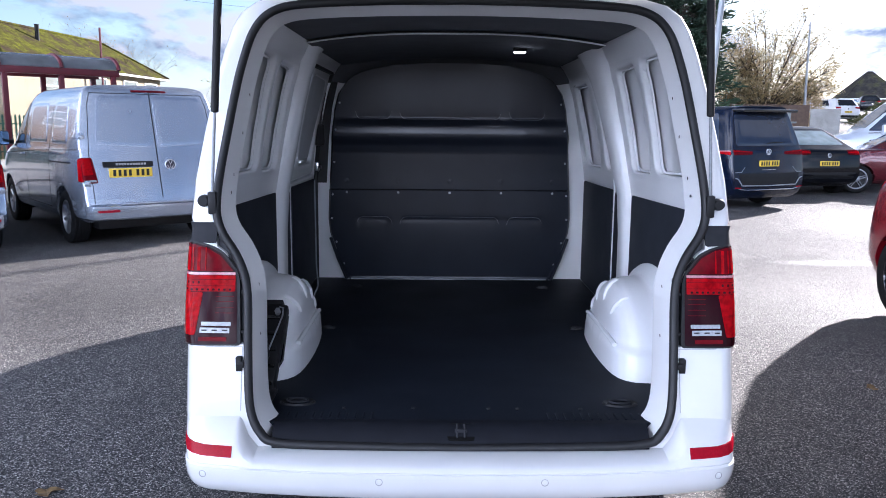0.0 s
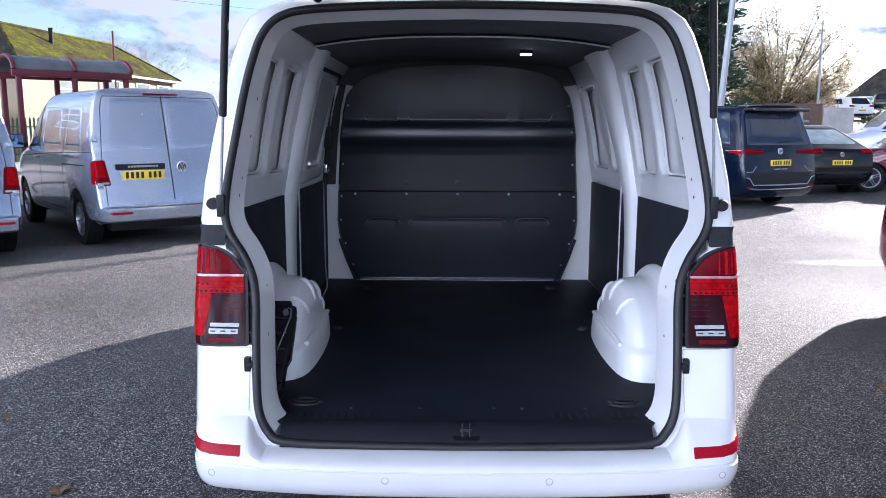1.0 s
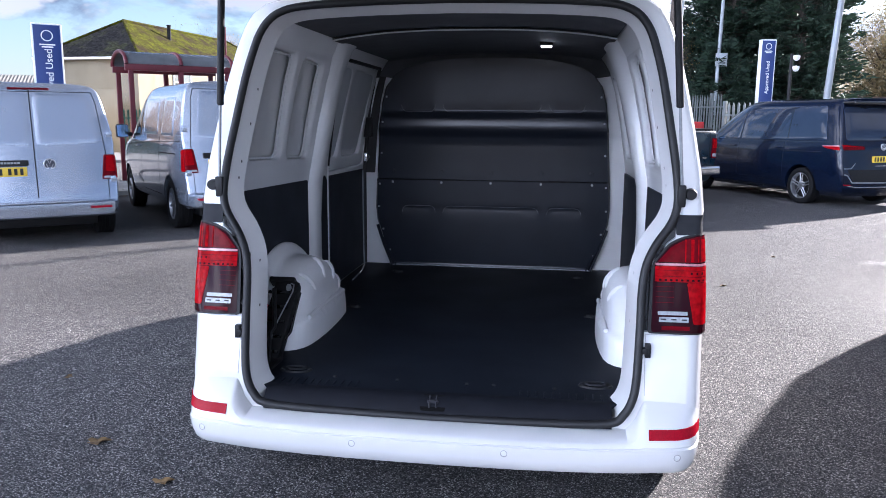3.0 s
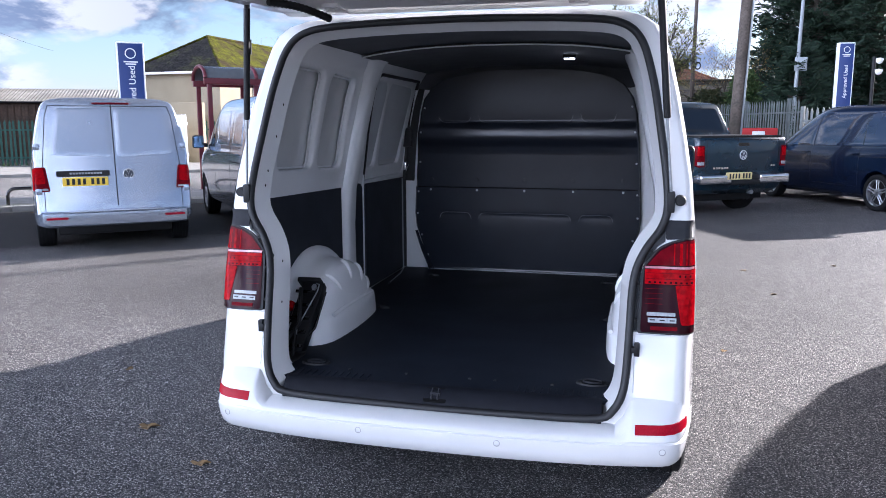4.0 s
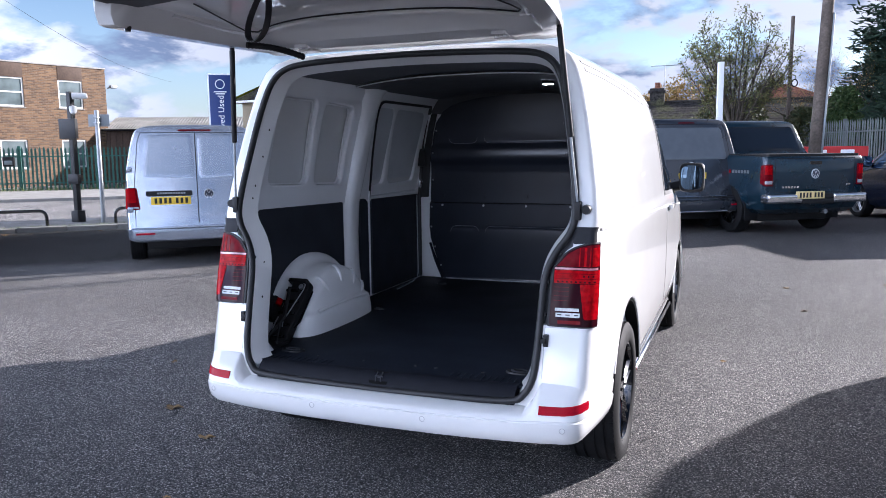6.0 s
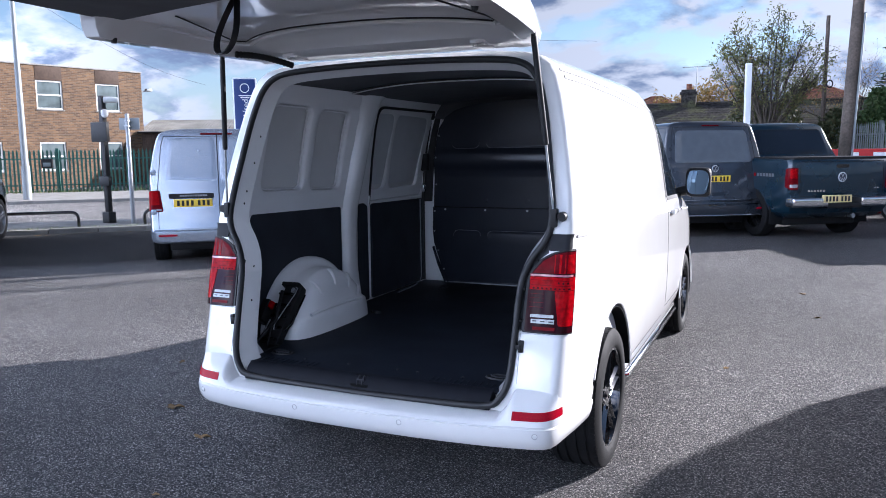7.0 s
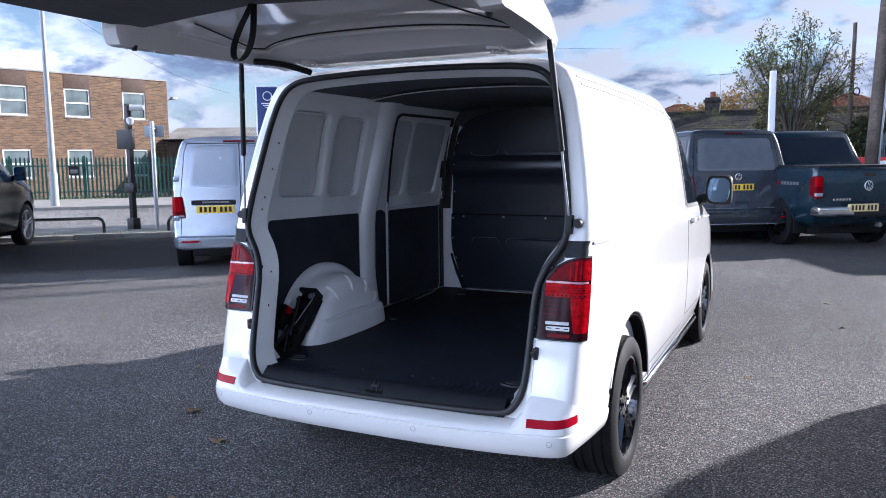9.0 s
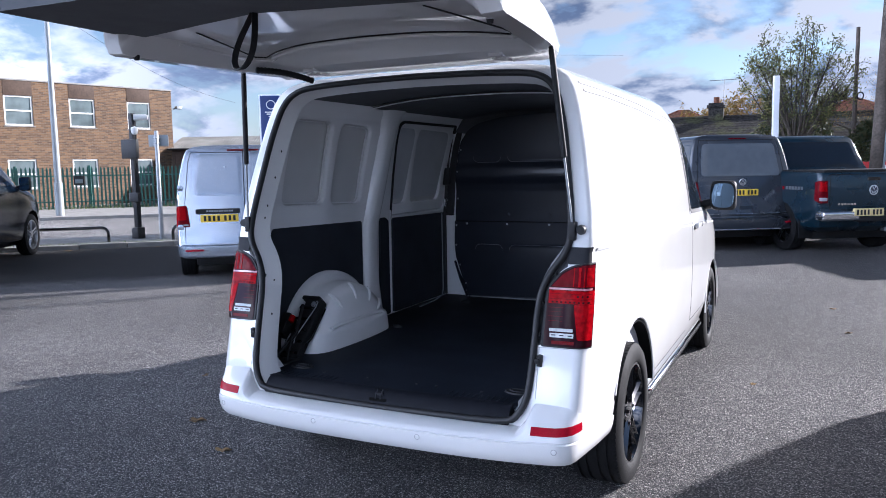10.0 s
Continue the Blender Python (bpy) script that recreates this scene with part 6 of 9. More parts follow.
def silver_van():
    root = thing("parked_van", "silver panel van with twin rear doors parked on asphalt", "van", group="parked silver vans")
    t = body_from(VAN_TABLE, (0.95, 3.95), 0.40, root, SILVER, "silver metallic steel body", REAR_IN, FRONT_IN, 0.66)
    # rear doors: joint, pressed window fields, hinges
    bm = fresh()
    seam(bm, t, [(0.02, 0.60), (0.02, 1.92)], "y", -1, 0.012, 0.002)
    seam(bm, t, [(-0.80, 0.56), (-0.80, 1.15), (-0.74, 1.75), (-0.70, 1.88), (0.70, 1.88), (0.74, 1.75), (0.80, 1.15), (0.80, 0.56)], "y", -1, 0.008, 0.002)
    part("door_joint", bm, BLACK, root)
    for s in (-1, 1):
        a, b = (0.05, 0.75) if s > 0 else (-0.71, -0.01)
        o = [(a, 1.22), (b, 1.26), (b - 0.08, 1.85), (a, 1.86)] if s > 0 else [(a, 1.26), (b, 1.22), (b, 1.86), (a + 0.08, 1.85)]
        stick(root, t, "door_pressing", SILVER, o, "y", -1, 0.07, 0.004)
        for z in (0.80, 1.36):
            bm = fresh()
            hit = t.ray_cast(Vector((s * 0.86, -5, z)), Vector((0, 1, 0)))[0]
            box(bm, (s * 0.86 - 0.035, hit.y - 0.022, z - 0.04), (s * 0.86 + 0.035, hit.y + 0.01, z + 0.04), 0.01)
            part("door_hinge", bm, SILVER, root)
        lamp = stick(root, t, "tail_light", LENS_DEEP, [(s * 0.735, 0.80), (s * 0.90, 0.80), (s * 0.90, 1.105), (s * 0.775, 1.105)], "y", -1, 0.02, 0.012, "red tail light", 0.04)
        stick(lamp, t, "side_lens", LENS_RED, [(s * 0.78, 0.90), (s * 0.895, 0.89), (s * 0.895, 1.095), (s * 0.80, 1.095)], "y", -1, 0.02, 0.016, "", 0.04)
        stick(lamp, t, "clear_lens", LENS_WHITE, [(s * 0.75, 0.815), (s * 0.89, 0.815), (s * 0.89, 0.840), (s * 0.76, 0.840)], "y", -1, 0.006, 0.016, "", 0.04)
        stick(root, t, "lamp_side", LENS_RED, [(0.225, 0.81), (0.31, 0.82), (0.34, 1.08), (0.28, 1.10)], "x", s, 0.02, 0.008, "", 0.04)
        stick(root, t, "cab_window", DARK_GLASS, [(2.80, 1.215), (3.86, 1.19), (3.44, 1.70), (3.22, 1.79), (2.78, 1.80)], "x", s, 0.05, 0.004, "dark cab door window")
        for y0, y1 in ((0.66, 1.42), (1.60, 2.62)):
            stick(root, t, "side_pressing", SILVER, [(y0 + 0.06, 1.26), (y1, 1.25), (y1 - 0.02, 1.775), (y0 + 0.16, 1.775)], "x", s, 0.07, 0.005)
        bm = fresh()
        seam(bm, t, [(0.36, 1.195), (1.2, 1.172), (2.2, 1.14), (3.1, 1.10), (4.4, 1.03)], "x", s, 0.010, 0.0012)
        seam(bm, t, [(2.72, 1.86), (2.74, 1.5), (2.76, 1.12), (2.76, 0.45)], "x", s, 0.008)
        seam(bm, t, [(1.50, 1.80), (1.52, 1.1), (1.54, 0.42), (2.70, 0.42)], "x", s, 0.008)
        seam(bm, t, [(0.55, 1.03), (1.5, 1.02)], "x", s, 0.016)
        part("side_joint", bm, BLACK, root)
        add_mirror(root, s * 0.97, 3.58, 1.28, BLACK)
        bm = fresh()
        hit = t.ray_cast(Vector((s * 5, 2.94, 1.08)), Vector((-s, 0, 0)))[0]
        box(bm, (min(hit.x, hit.x + s * 0.03), 2.86, 1.06), (max(hit.x, hit.x + s * 0.03), 3.06, 1.09), 0.01)
        part("door_handle", bm, SILVER, root)
        stick(root, t, "reflector", REFLECTOR, [(s * 0.56, 0.458), (s * 0.80, 0.458), (s * 0.80, 0.482), (s * 0.56, 0.482)], "y", -1, 0.006, 0.132, "red reflector strip", 0.05)
    # bumper
    bm = fresh()
    plan = [(-0.94, 0.52), (-0.93, 0.30), (-0.90, 0.15), (-0.84, 0.06), (-0.6, 0.015), (0, 0.0), (0.6, 0.015), (0.84, 0.06), (0.90, 0.15), (0.93, 0.30), (0.94, 0.52)]
    ribbon_loop(bm, [(x, y, 0.45) for x, y in plan], [(-0.14, 0.09), (-0.05, 0.10), (-0.005, 0.075), (0.0, 0.0), (-0.02, -0.075), (-0.06, -0.10), (-0.14, -0.10)], False, (0, 0, 1))
    part("rear_bumper", solid(bm), SILVER, root, "silver rear bumper")
    bm = fresh()
    box(bm, (-0.55, -0.004, 0.535), (0.55, 0.13, 0.562), 0.008)
    part("bumper_step", bm, SILVER, root)
    stick(root, t, "handle_strip", BLACK, [(-0.66, 0.985), (-0.05, 0.985), (-0.05, 1.052), (-0.66, 1.052)], "y", -1, 0.015, 0.02, "black handle strip with pale lettering bars")
    bm = fresh()
    for i in range(11):
        x = -0.51 + i * 0.034
        y = t.ray_cast(Vector((x, -5, 1.02)), Vector((0, 1, 0)))[0].y
        box(bm, (x, y - 0.0235, 1.008), (x + 0.026, y - 0.0185, 1.033))
    pieces("lettering_bar", bm, LENS_WHITE, root)
    add_plate(root, t, -0.335, 0.915)
    badge(root, t, 0.17, 1.0, 0.068)
    stick(root, t, "brake_lamp", LENS_DEEP, [(-0.20, 1.905), (0.24, 1.905), (0.24, 1.925), (-0.20, 1.925)], "y", -1, 0.006, 0.012, "high red brake lamp")
    stick(root, t, "windscreen", DARK_GLASS, [(-0.70, 1.24), (0.70, 1.24), (0.60, 1.84), (-0.60, 1.84)], "y", 1, 0.08)
    for y in (0.95, 3.95):
        for s in (-1, 1):
            add_wheel(root, s * 0.93, y, 0.335, 0.22, ALLOY, 7, False, 0.215)
    return root


sv = silver_van()
SILVER_AT = [(-3.46, 7.36, 0.0, 40.0), (-5.53, 5.76, -0.02, 40.0)]
sv.matrix_world = pose(SILVER_AT[0][0], SILVER_AT[0][1], SILVER_AT[0][2], 0, 0, SILVER_AT[0][3])
sv2 = copy_thing(sv, pose(SILVER_AT[1][0], SILVER_AT[1][1], SILVER_AT[1][2], 0, 0, SILVER_AT[1][3]) @ Matrix.Diagonal((1, 1, 0.968, 1)))
for c in sv2.children:
    # this one's nearside mirror is folded in to fit the camera's view
    if c.name.startswith("door_mirror") and c.data.vertices[0].co.x < 0:
        c.matrix_local = Matrix.Translation((-0.93, 3.65, 0)) @ Matrix.Rotation(radians(82), 4, "Z") @ Matrix.Translation((0.93, -3.65, 0))


def grey_van():
    root = thing("parked_people_van", "dark grey van with a glazed tailgate parked on asphalt", "van")
    t = body_from(VAN_TABLE, (0.95, 3.95), 0.40, root, GREY, "dark grey metallic body", REAR_IN, FRONT_IN, 0.66)
    stick(root, t, "rear_window", SMOKE_GLASS, [(-0.72, 1.27), (0.72, 1.27), (0.655, 1.83), (-0.655, 1.83)], "y", -1, 0.08, 0.006, "tinted tailgate window", 0.06)
    bm = fresh()
    seam(bm, t, [(-0.79, 0.60), (-0.80, 1.15), (-0.74, 1.75), (-0.70, 1.89), (0.70, 1.89), (0.74, 1.75), (0.80, 1.15), (0.79, 0.60), (-0.79, 0.60)], "y", -1, 0.009, 0.002)
    part("tailgate_joint", bm, BLACK, root)
    for s in (-1, 1):
        lamp = stick(root, t, "tail_light", LENS_DEEP, [(s * 0.76, 0.84), (s * 0.90, 0.84), (s * 0.90, 1.18), (s * 0.80, 1.18)], "y", -1, 0.02, 0.012, "red tail light", 0.04)
        stick(lamp, t, "side_lens", LENS_RED, [(s * 0.80, 0.98), (s * 0.895, 0.97), (s * 0.895, 1.15), (s * 0.82, 1.15)], "y", -1, 0.02, 0.016, "", 0.04)
        for y0, y1 in ((0.62, 1.45), (1.56, 2.66)):
            stick(root, t, "side_window", DARK_GLASS, [(y0, 1.24), (y1, 1.22), (y1 - 0.02, 1.80), (y0 + 0.14, 1.80)], "x", s, 0.06, 0.004, "dark side window")
        stick(root, t, "cab_window", DARK_GLASS, [(2.80, 1.215), (3.86, 1.19), (3.44, 1.70), (3.22, 1.79), (2.78, 1.80)], "x", s, 0.05, 0.004)
        add_mirror(root, s * 0.97, 3.58, 1.28, GREY)
        stick(root, t, "reflector", REFLECTOR, [(s * 0.66, 0.47), (s * 0.84, 0.48), (s * 0.84, 0.505), (s * 0.66, 0.495)], "y", -1, 0.006, 0.12, "red reflector strip", 0.05)
    bm = fresh()
    plan = [(-0.94, 0.52), (-0.93, 0.30), (-0.90, 0.15), (-0.84, 0.06), (-0.6, 0.015), (0, 0.0), (0.6, 0.015), (0.84, 0.06), (0.90, 0.15), (0.93, 0.30), (0.94, 0.52)]
    ribbon_loop(bm, [(x, y, 0.45) for x, y in plan], [(-0.14, 0.12), (-0.05, 0.12), (-0.005, 0.09), (0.0, 0.0), (-0.02, -0.075), (-0.06, -0.10), (-0.14, -0.10)], False, (0, 0, 1))
    part("rear_bumper", solid(bm), GREY, root)
    bm = fresh()
    tube(bm, [(x, y - 0.004, 0.375) for x, y in plan[2:9]], 0.013, 8)
    part("chrome_strip", bm, CHROME, root, "chrome bumper strip")
    bm = fresh()
    tube(bm, [(x * 0.985, y + 0.085, 0.635) for x, y in plan[2:9]], 0.008, 8)
    part("tailgate_strip", bm, CHROME, root)
    stick(root, t, "handle_recess", GLOSS_BLACK, [(-0.10, 0.70), (0.16, 0.70), (0.14, 0.76), (-0.08, 0.76)], "y", -1, 0.02, 0.006)
    add_plate(root, t, 0.02, 0.99)
    badge(root, t, 0.02, 1.165, 0.06)
    stick(root, t, "brake_lamp", LENS_DEEP, [(-0.16, 1.905), (0.16, 1.905), (0.16, 1.922), (-0.16, 1.922)], "y", -1, 0.006, 0.012)
    for y in (0.95, 3.95):
        for s in (-1, 1):
            add_wheel(root, s * 0.93, y, 0.335, 0.22, ALLOY, 5, True, 0.225)
    root.matrix_world = pose(0.70, 11.2, 0.02, 0, 0, 33)
    return root


grey_van()

MPV_TABLE = [(0.20, 0.80, 0.16, 4.75), (0.28, 0.90, 0.06, 4.88), (0.42, 0.945, 0.0, 4.95), (0.60, 0.965, 0.01, 4.97), (0.80, 0.968, 0.04, 4.94), (0.95, 0.962, 0.06, 4.85), (1.04, 0.952, 0.07, 4.60), (1.10, 0.94, 0.08, 4.25),
             (1.14, 0.93, 0.10, 4.12), (1.30, 0.90, 0.15, 3.90), (1.50, 0.855, 0.22, 3.62), (1.70, 0.805, 0.29, 3.32), (1.82, 0.765, 0.33, 3.12), (1.885, 0.71, 0.30, 2.98), (1.915, 0.63, 0.28, 2.88), (1.93, 0.44, 0.28, 2.75), (1.935, 0.0, 0.28, 2.65)]


def mpv(name, label, mat, at, plate=True):
    root = thing(name, label, "car")
    t = body_from(MPV_TABLE, (0.98, 4.10), 0.395, root, mat, "", (0.07, 0.2), (0.26, 0.9), 0.62)
    stick(root, t, "rear_window", MPV_GLASS, [(-0.80, 1.19), (0.80, 1.19), (0.72, 1.77), (-0.72, 1.77)], "y", -1, 0.07, 0.006, "dark tailgate window", 0.06)
    bm = fresh()
    box(bm, (-0.71, 0.08, 1.815), (0.71, 0.42, 1.872), 0.018, seg=3)
    part("roof_spoiler", bm, GLOSS_BLACK, root, "gloss black roof spoiler")
    bm = fresh()
    tube(bm, [(-0.02, 0.10, 1.235), (0.20, 0.115, 1.255), (0.42, 0.125, 1.25)], 0.010, 6)
    part("wiper", bm, BLACK, root)
    for s in (-1, 1):
        o = [(s * 0.42, 1.03), (s * 0.88, 1.02), (s * 0.90, 1.12), (s * 0.42, 1.085)]
        lamp = stick(root, t, "tail_light", LENS_DEEP, o, "y", -1, 0.015, 0.010, "slim red tail light", 0.05)
        stick(lamp, t, "light_bar", LENS_RED, [(s * 0.45, 1.070), (s * 0.88, 1.088), (s * 0.88, 1.112), (s * 0.45, 1.082)], "y", -1, 0.004, 0.014, "", 0.05)
        side = stick(root, t, "lamp_side", LENS_RED, [(0.10, 1.02), (0.40, 1.05), (0.50, 1.085), (0.14, 1.105)], "x", s, 0.012, 0.008, "", 0.05)
        stick(side, t, "light_bar", LENS_PINK, [(0.12, 1.085), (0.50, 1.080), (0.50, 1.092), (0.14, 1.105)], "x", s, 0.004, 0.012, "pale upper light bar", 0.05)
        stick(root, t, "side_window", MPV_GLASS, [(0.42, 1.18), (2.74, 1.155), (2.72, 1.80), (0.62, 1.80)], "x", s, 0.06, 0.004, "long dark side window")
        stick(root, t, "front_window", MPV_GLASS, [(2.78, 1.155), (4.00, 1.145), (3.45, 1.57), (3.15, 1.76), (2.76, 1.80)], "x", s, 0.05, 0.004, "dark front side window")
        bm = fresh()
        seam(bm, t, [(0.35, 1.155), (1.5, 1.14), (2.7, 1.125), (4.0, 1.10)], "x", s, 0.014, 0.003)
        part("waist_strip", bm, GLOSS_BLACK, root)
        bm = fresh()
        seam(bm, t, [(1.40, 1.19), (1.44, 1.78)], "x", s, 0.030, 0.006)
        part("window_divider", bm, GLOSS_BLACK, root)
        bm = fresh()
        seam(bm, t, [(2.76, 1.70), (2.78, 1.15), (2.80, 0.42)], "x", s, 0.008)
        seam(bm, t, [(1.45, 1.15), (1.46, 0.42), (2.76, 0.42)], "x", s, 0.008)
        seam(bm, t, [(0.5, 0.98), (1.45, 0.97)], "x", s, 0.010)
        part("door_joint", bm, BLACK, root)
        for y in (1.55, 2.95):
            bm = fresh()
            hit = t.ray_cast(Vector((s * 5, y, 1.02)), Vector((-s, 0, 0)))[0]
            box(bm, (min(hit.x, hit.x + s * 0.03), y - 0.1, 1.005), (max(hit.x, hit.x + s * 0.03), y + 0.1, 1.035), 0.01)
            part("door_handle", bm, mat, root)
        add_mirror(root, s * 0.95, 3.62, 1.17, mat)
        stick(root, t, "reflector", REFLECTOR, [(s * 0.72, 0.40), (s * 0.88, 0.41), (s * 0.88, 0.43), (s * 0.72, 0.42)], "y", -1, 0.005, 0.006, "", 0.05)
        stick(root, t, "headlight", LENS_WHITE, [(s * 0.56, 0.78), (s * 0.80, 0.80), (s * 0.80, 0.90), (s * 0.56, 0.86)], "y", 1, 0.02, 0.006)
    stick(root, t, "bumper_insert", BLACK, [(-0.68, 0.47), (0.68, 0.47), (0.80, 0.68), (-0.80, 0.68)], "y", -1, 0.03, 0.004, "black lower bumper insert")
    bm = fresh()
    tube(bm, [(-0.82, 0.03, 0.40), (-0.6, -0.004, 0.37), (0.6, -0.004, 0.37), (0.82, 0.03, 0.40)], 0.013, 8)
    part("chrome_strip", bm, CHROME, root)
    bm = fresh()
    for s in (-1, 1):
        seam(bm, t, [(s * 0.93, 0.70), (s * 0.72, 0.70), (s * 0.62, 0.80)], "y", -1, 0.012, 0.004)
        seam(bm, t, [(s * 0.88, 0.60), (s * 0.80, 0.58), (s * 0.70, 0.455), (0.0, 0.445)], "y", -1, 0.022, 0.006)
    part("bumper_trim", bm, STEEL, root, "pale trim line round the bumper insert")
    bm = fresh()
    for i in range(9):
        box(bm, (-0.18 + i * 0.04, 0.030, 0.735), (-0.15 + i * 0.04, 0.045, 0.752))
    pieces("lettering_bar", bm, CHROME, root)
    if plate:
        add_plate(root, t, 0.0, 0.86)
        badge(root, t, 0.0, 1.075, 0.06)
    stick(root, t, "windscreen", DARK_GLASS, [(-0.66, 1.20), (0.66, 1.20), (0.56, 1.72), (-0.56, 1.72)], "y", 1, 0.08)
    for y in (0.98, 4.10):
        for s in (-1, 1):
            add_wheel(root, s * 0.945, y, 0.335, 0.22, ALLOY, 5, True, 0.24)
    root.matrix_world = at
    return root


mpv("people_carrier", "dark navy people carrier with slim red lights parked on asphalt", NAVY, pose(6.25, 12.25, 0, 0, 0, 25))
h = Vector((-math.sin(radians(32)), math.cos(radians(32)), 0))
rr = Vector((math.cos(radians(32)), math.sin(radians(32)), 0))
p0 = Vector((-11.73, 6.98, 0)) - rr * 0.93 - h * 4.10
mpv("people_carrier", "black people carrier parked beside the kerb", BLACK_PAINT, pose(p0.x, p0.y, 0, 0, 0, 32) @ Matrix.Diagonal((1, 1, 1.16, 1)))

PICKUP_TABLE = [(0.34, 0.80, 0.35, 4.95), (0.42, 0.90, 0.22, 5.08), (0.55, 0.945, 0.16, 5.15), (0.75, 0.955, 0.12, 5.18), (0.95, 0.952, 0.12, 5.14), (1.155, 0.945, 0.12, 4.85), (1.20, 0.935, 0.13, 4.35), (1.225, 0.925, 0.15, 4.08),
                (1.25, 0.905, 1.44, 3.92), (1.34, 0.87, 1.50, 3.76), (1.50, 0.82, 1.58, 3.52), (1.66, 0.785, 1.66, 3.28), (1.75, 0.745, 1.70, 3.10), (1.79, 0.69, 1.74, 2.98), (1.81, 0.58, 1.8, 2.85), (1.82, 0.0, 1.85, 2.8)]


def pickup():
    root = thing("pickup_truck", "dark teal pickup truck with a covered bed and chrome bumper", "pickup")
    t = body_from(PICKUP_TABLE, (1.15, 4.25), 0.44, root, TEAL, "dark teal metallic body", (0.05, 0.14), (0.24, 0.9), 0.6)
    bm = fresh()
    o = rounded([(-0.88, 0.16), (0.88, 0.16), (0.88, 1.42), (-0.88, 1.42)], 0.05)
    prism(bm, o, "z", 1.220, 1.262)
    part("bed_cover", solid(bm), BLACK, root, "black folding bed cover")
    stick(root, t, "rear_window", DARK_GLASS, [(-0.74, 1.30), (0.74, 1.30), (0.66, 1.71), (-0.66, 1.71)], "y", -1, 0.07, 0.006, "dark rear cab window", 0.06)
    bm = fresh()
    seam(bm, t, [(-0.76, 0.68), (-0.76, 1.195), (0.76, 1.195), (0.76, 0.68), (-0.76, 0.68)], "y", -1, 0.010, 0.003)
    part("tailgate_joint", bm, BLACK, root)
    stick(root, t, "tailgate_handle", GLOSS_BLACK, [(-0.12, 1.10), (0.12, 1.10), (0.11, 1.15), (-0.11, 1.15)], "y", -1, 0.015, 0.008)
    for s in (-1, 1):
        lamp = stick(root, t, "tail_light", LENS_DEEP, [(s * 0.80, 0.78), (s * 0.94, 0.78), (s * 0.94, 1.11), (s * 0.81, 1.11)], "y", -1, 0.02, 0.014, "red tail light", 0.04)
        stick(lamp, t, "clear_lens", LENS_WHITE, [(s * 0.815, 0.81), (s * 0.935, 0.81), (s * 0.935, 0.86), (s * 0.815, 0.86)], "y", -1, 0.01, 0.018, "", 0.04)
        stick(lamp, t, "side_lens", LENS_RED, [(s * 0.825, 0.95), (s * 0.935, 0.95), (s * 0.935, 1.09), (s * 0.83, 1.09)], "y", -1, 0.015, 0.018, "", 0.04)
        stick(root, t, "lamp_side", LENS_DEEP, [(0.135, 0.79), (0.23, 0.82), (0.23, 1.09), (0.135, 1.11)], "x", s, 0.02, 0.008, "", 0.04)
        stick(root, t, "rear_side_window", DARK_GLASS, [(1.78, 1.23), (2.66, 1.22), (2.62, 1.66), (2.0, 1.64)], "x", s, 0.05, 0.004)
        stick(root, t, "front_side_window", DARK_GLASS, [(2.76, 1.22), (3.72, 1.20), (3.32, 1.56), (2.74, 1.66)], "x", s, 0.05, 0.004)
        bm = fresh()
        seam(bm, t, [(1.62, 0.55), (1.62, 1.12)], "x", s, 0.02, 0.003)
        seam(bm, t, [(2.70, 1.66), (2.72, 0.5)], "x", s, 0.01, 0.003)
        part("body_joint", bm, BLACK, root)
        add_mirror(root, s * 0.93, 3.42, 1.27, TEAL)
        # bed-side lettering, as bars
        bm = fresh()
        for i in range(6):
            y = 0.55 + i * 0.085
            hx = t.ray_cast(Vector((s * 5, y, 0.99)), Vector((-s, 0, 0)))[0].x
            box(bm, (hx - 0.004, y, 0.965), (hx + 0.004, y + 0.062, 1.015))
        pieces("lettering_bar", bm, ALLOY, root)
        bm = fresh()
        hx = t.ray_cast(Vector((s * 5, 1.1, 0.99)), Vector((-s, 0, 0)))[0].x
        box(bm, (hx - 0.004, 1.08, 0.965), (hx + 0.004, 1.13, 1.015))
        pieces("lettering_bar", bm, LENS_RED, root)
        bm = fresh()
        box(bm, (s * 0.80 - 0.13, 0.66, 0.22), (s * 0.80 + 0.13, 0.69, 0.55), 0.01)
        part("mud_flap", bm, RUBBER, root)
        bm = fresh()
        tube(bm, [(s * 0.94, 1.75, 0.36), (s * 0.94, 3.65, 0.36)], 0.035, 10)
        part("side_step", bm, BLACK, root)
    bm = fresh()
    for x0, x1 in ((-0.94, -0.30), (0.30, 0.94)):
        box(bm, (x0, 0.0, 0.52), (x1, 0.24, 0.66), 0.035, seg=3)
    pieces("rear_bumper", bm, CHROME, root, "chrome rear step bumper")
    bm = fresh()
    box(bm, (-0.32, 0.02, 0.50), (0.32, 0.22, 0.577), 0.02)
    part("bumper_centre", bm, BLACK, root)
    bm = fresh()
    box(bm, (-0.30, 0.05, 0.575), (0.30, 0.20, 0.66), 0.01)
    part("bumper_tread", bm, BLACK, root)
    pl = fresh()
    box(pl, (-0.41, 0.000, 0.585), (0.11, 0.040, 0.697), 0.004)
    pp = part("number_plate", pl, PLATE_PALE, root, "yellow number plate with dark bars")
    bm = fresh()
    x = -0.365
    for i in range(7):
        box(bm, (x, -0.0025, 0.603), (x + 0.034, 0.002, 0.679))
        x += 0.062 + (0.03 if i == 3 else 0)
    pieces("plate_bar", bm, PLATE_INK, pp, smooth=0)
    badge(root, t, 0.0, 0.96, 0.075)
    bm = fresh()
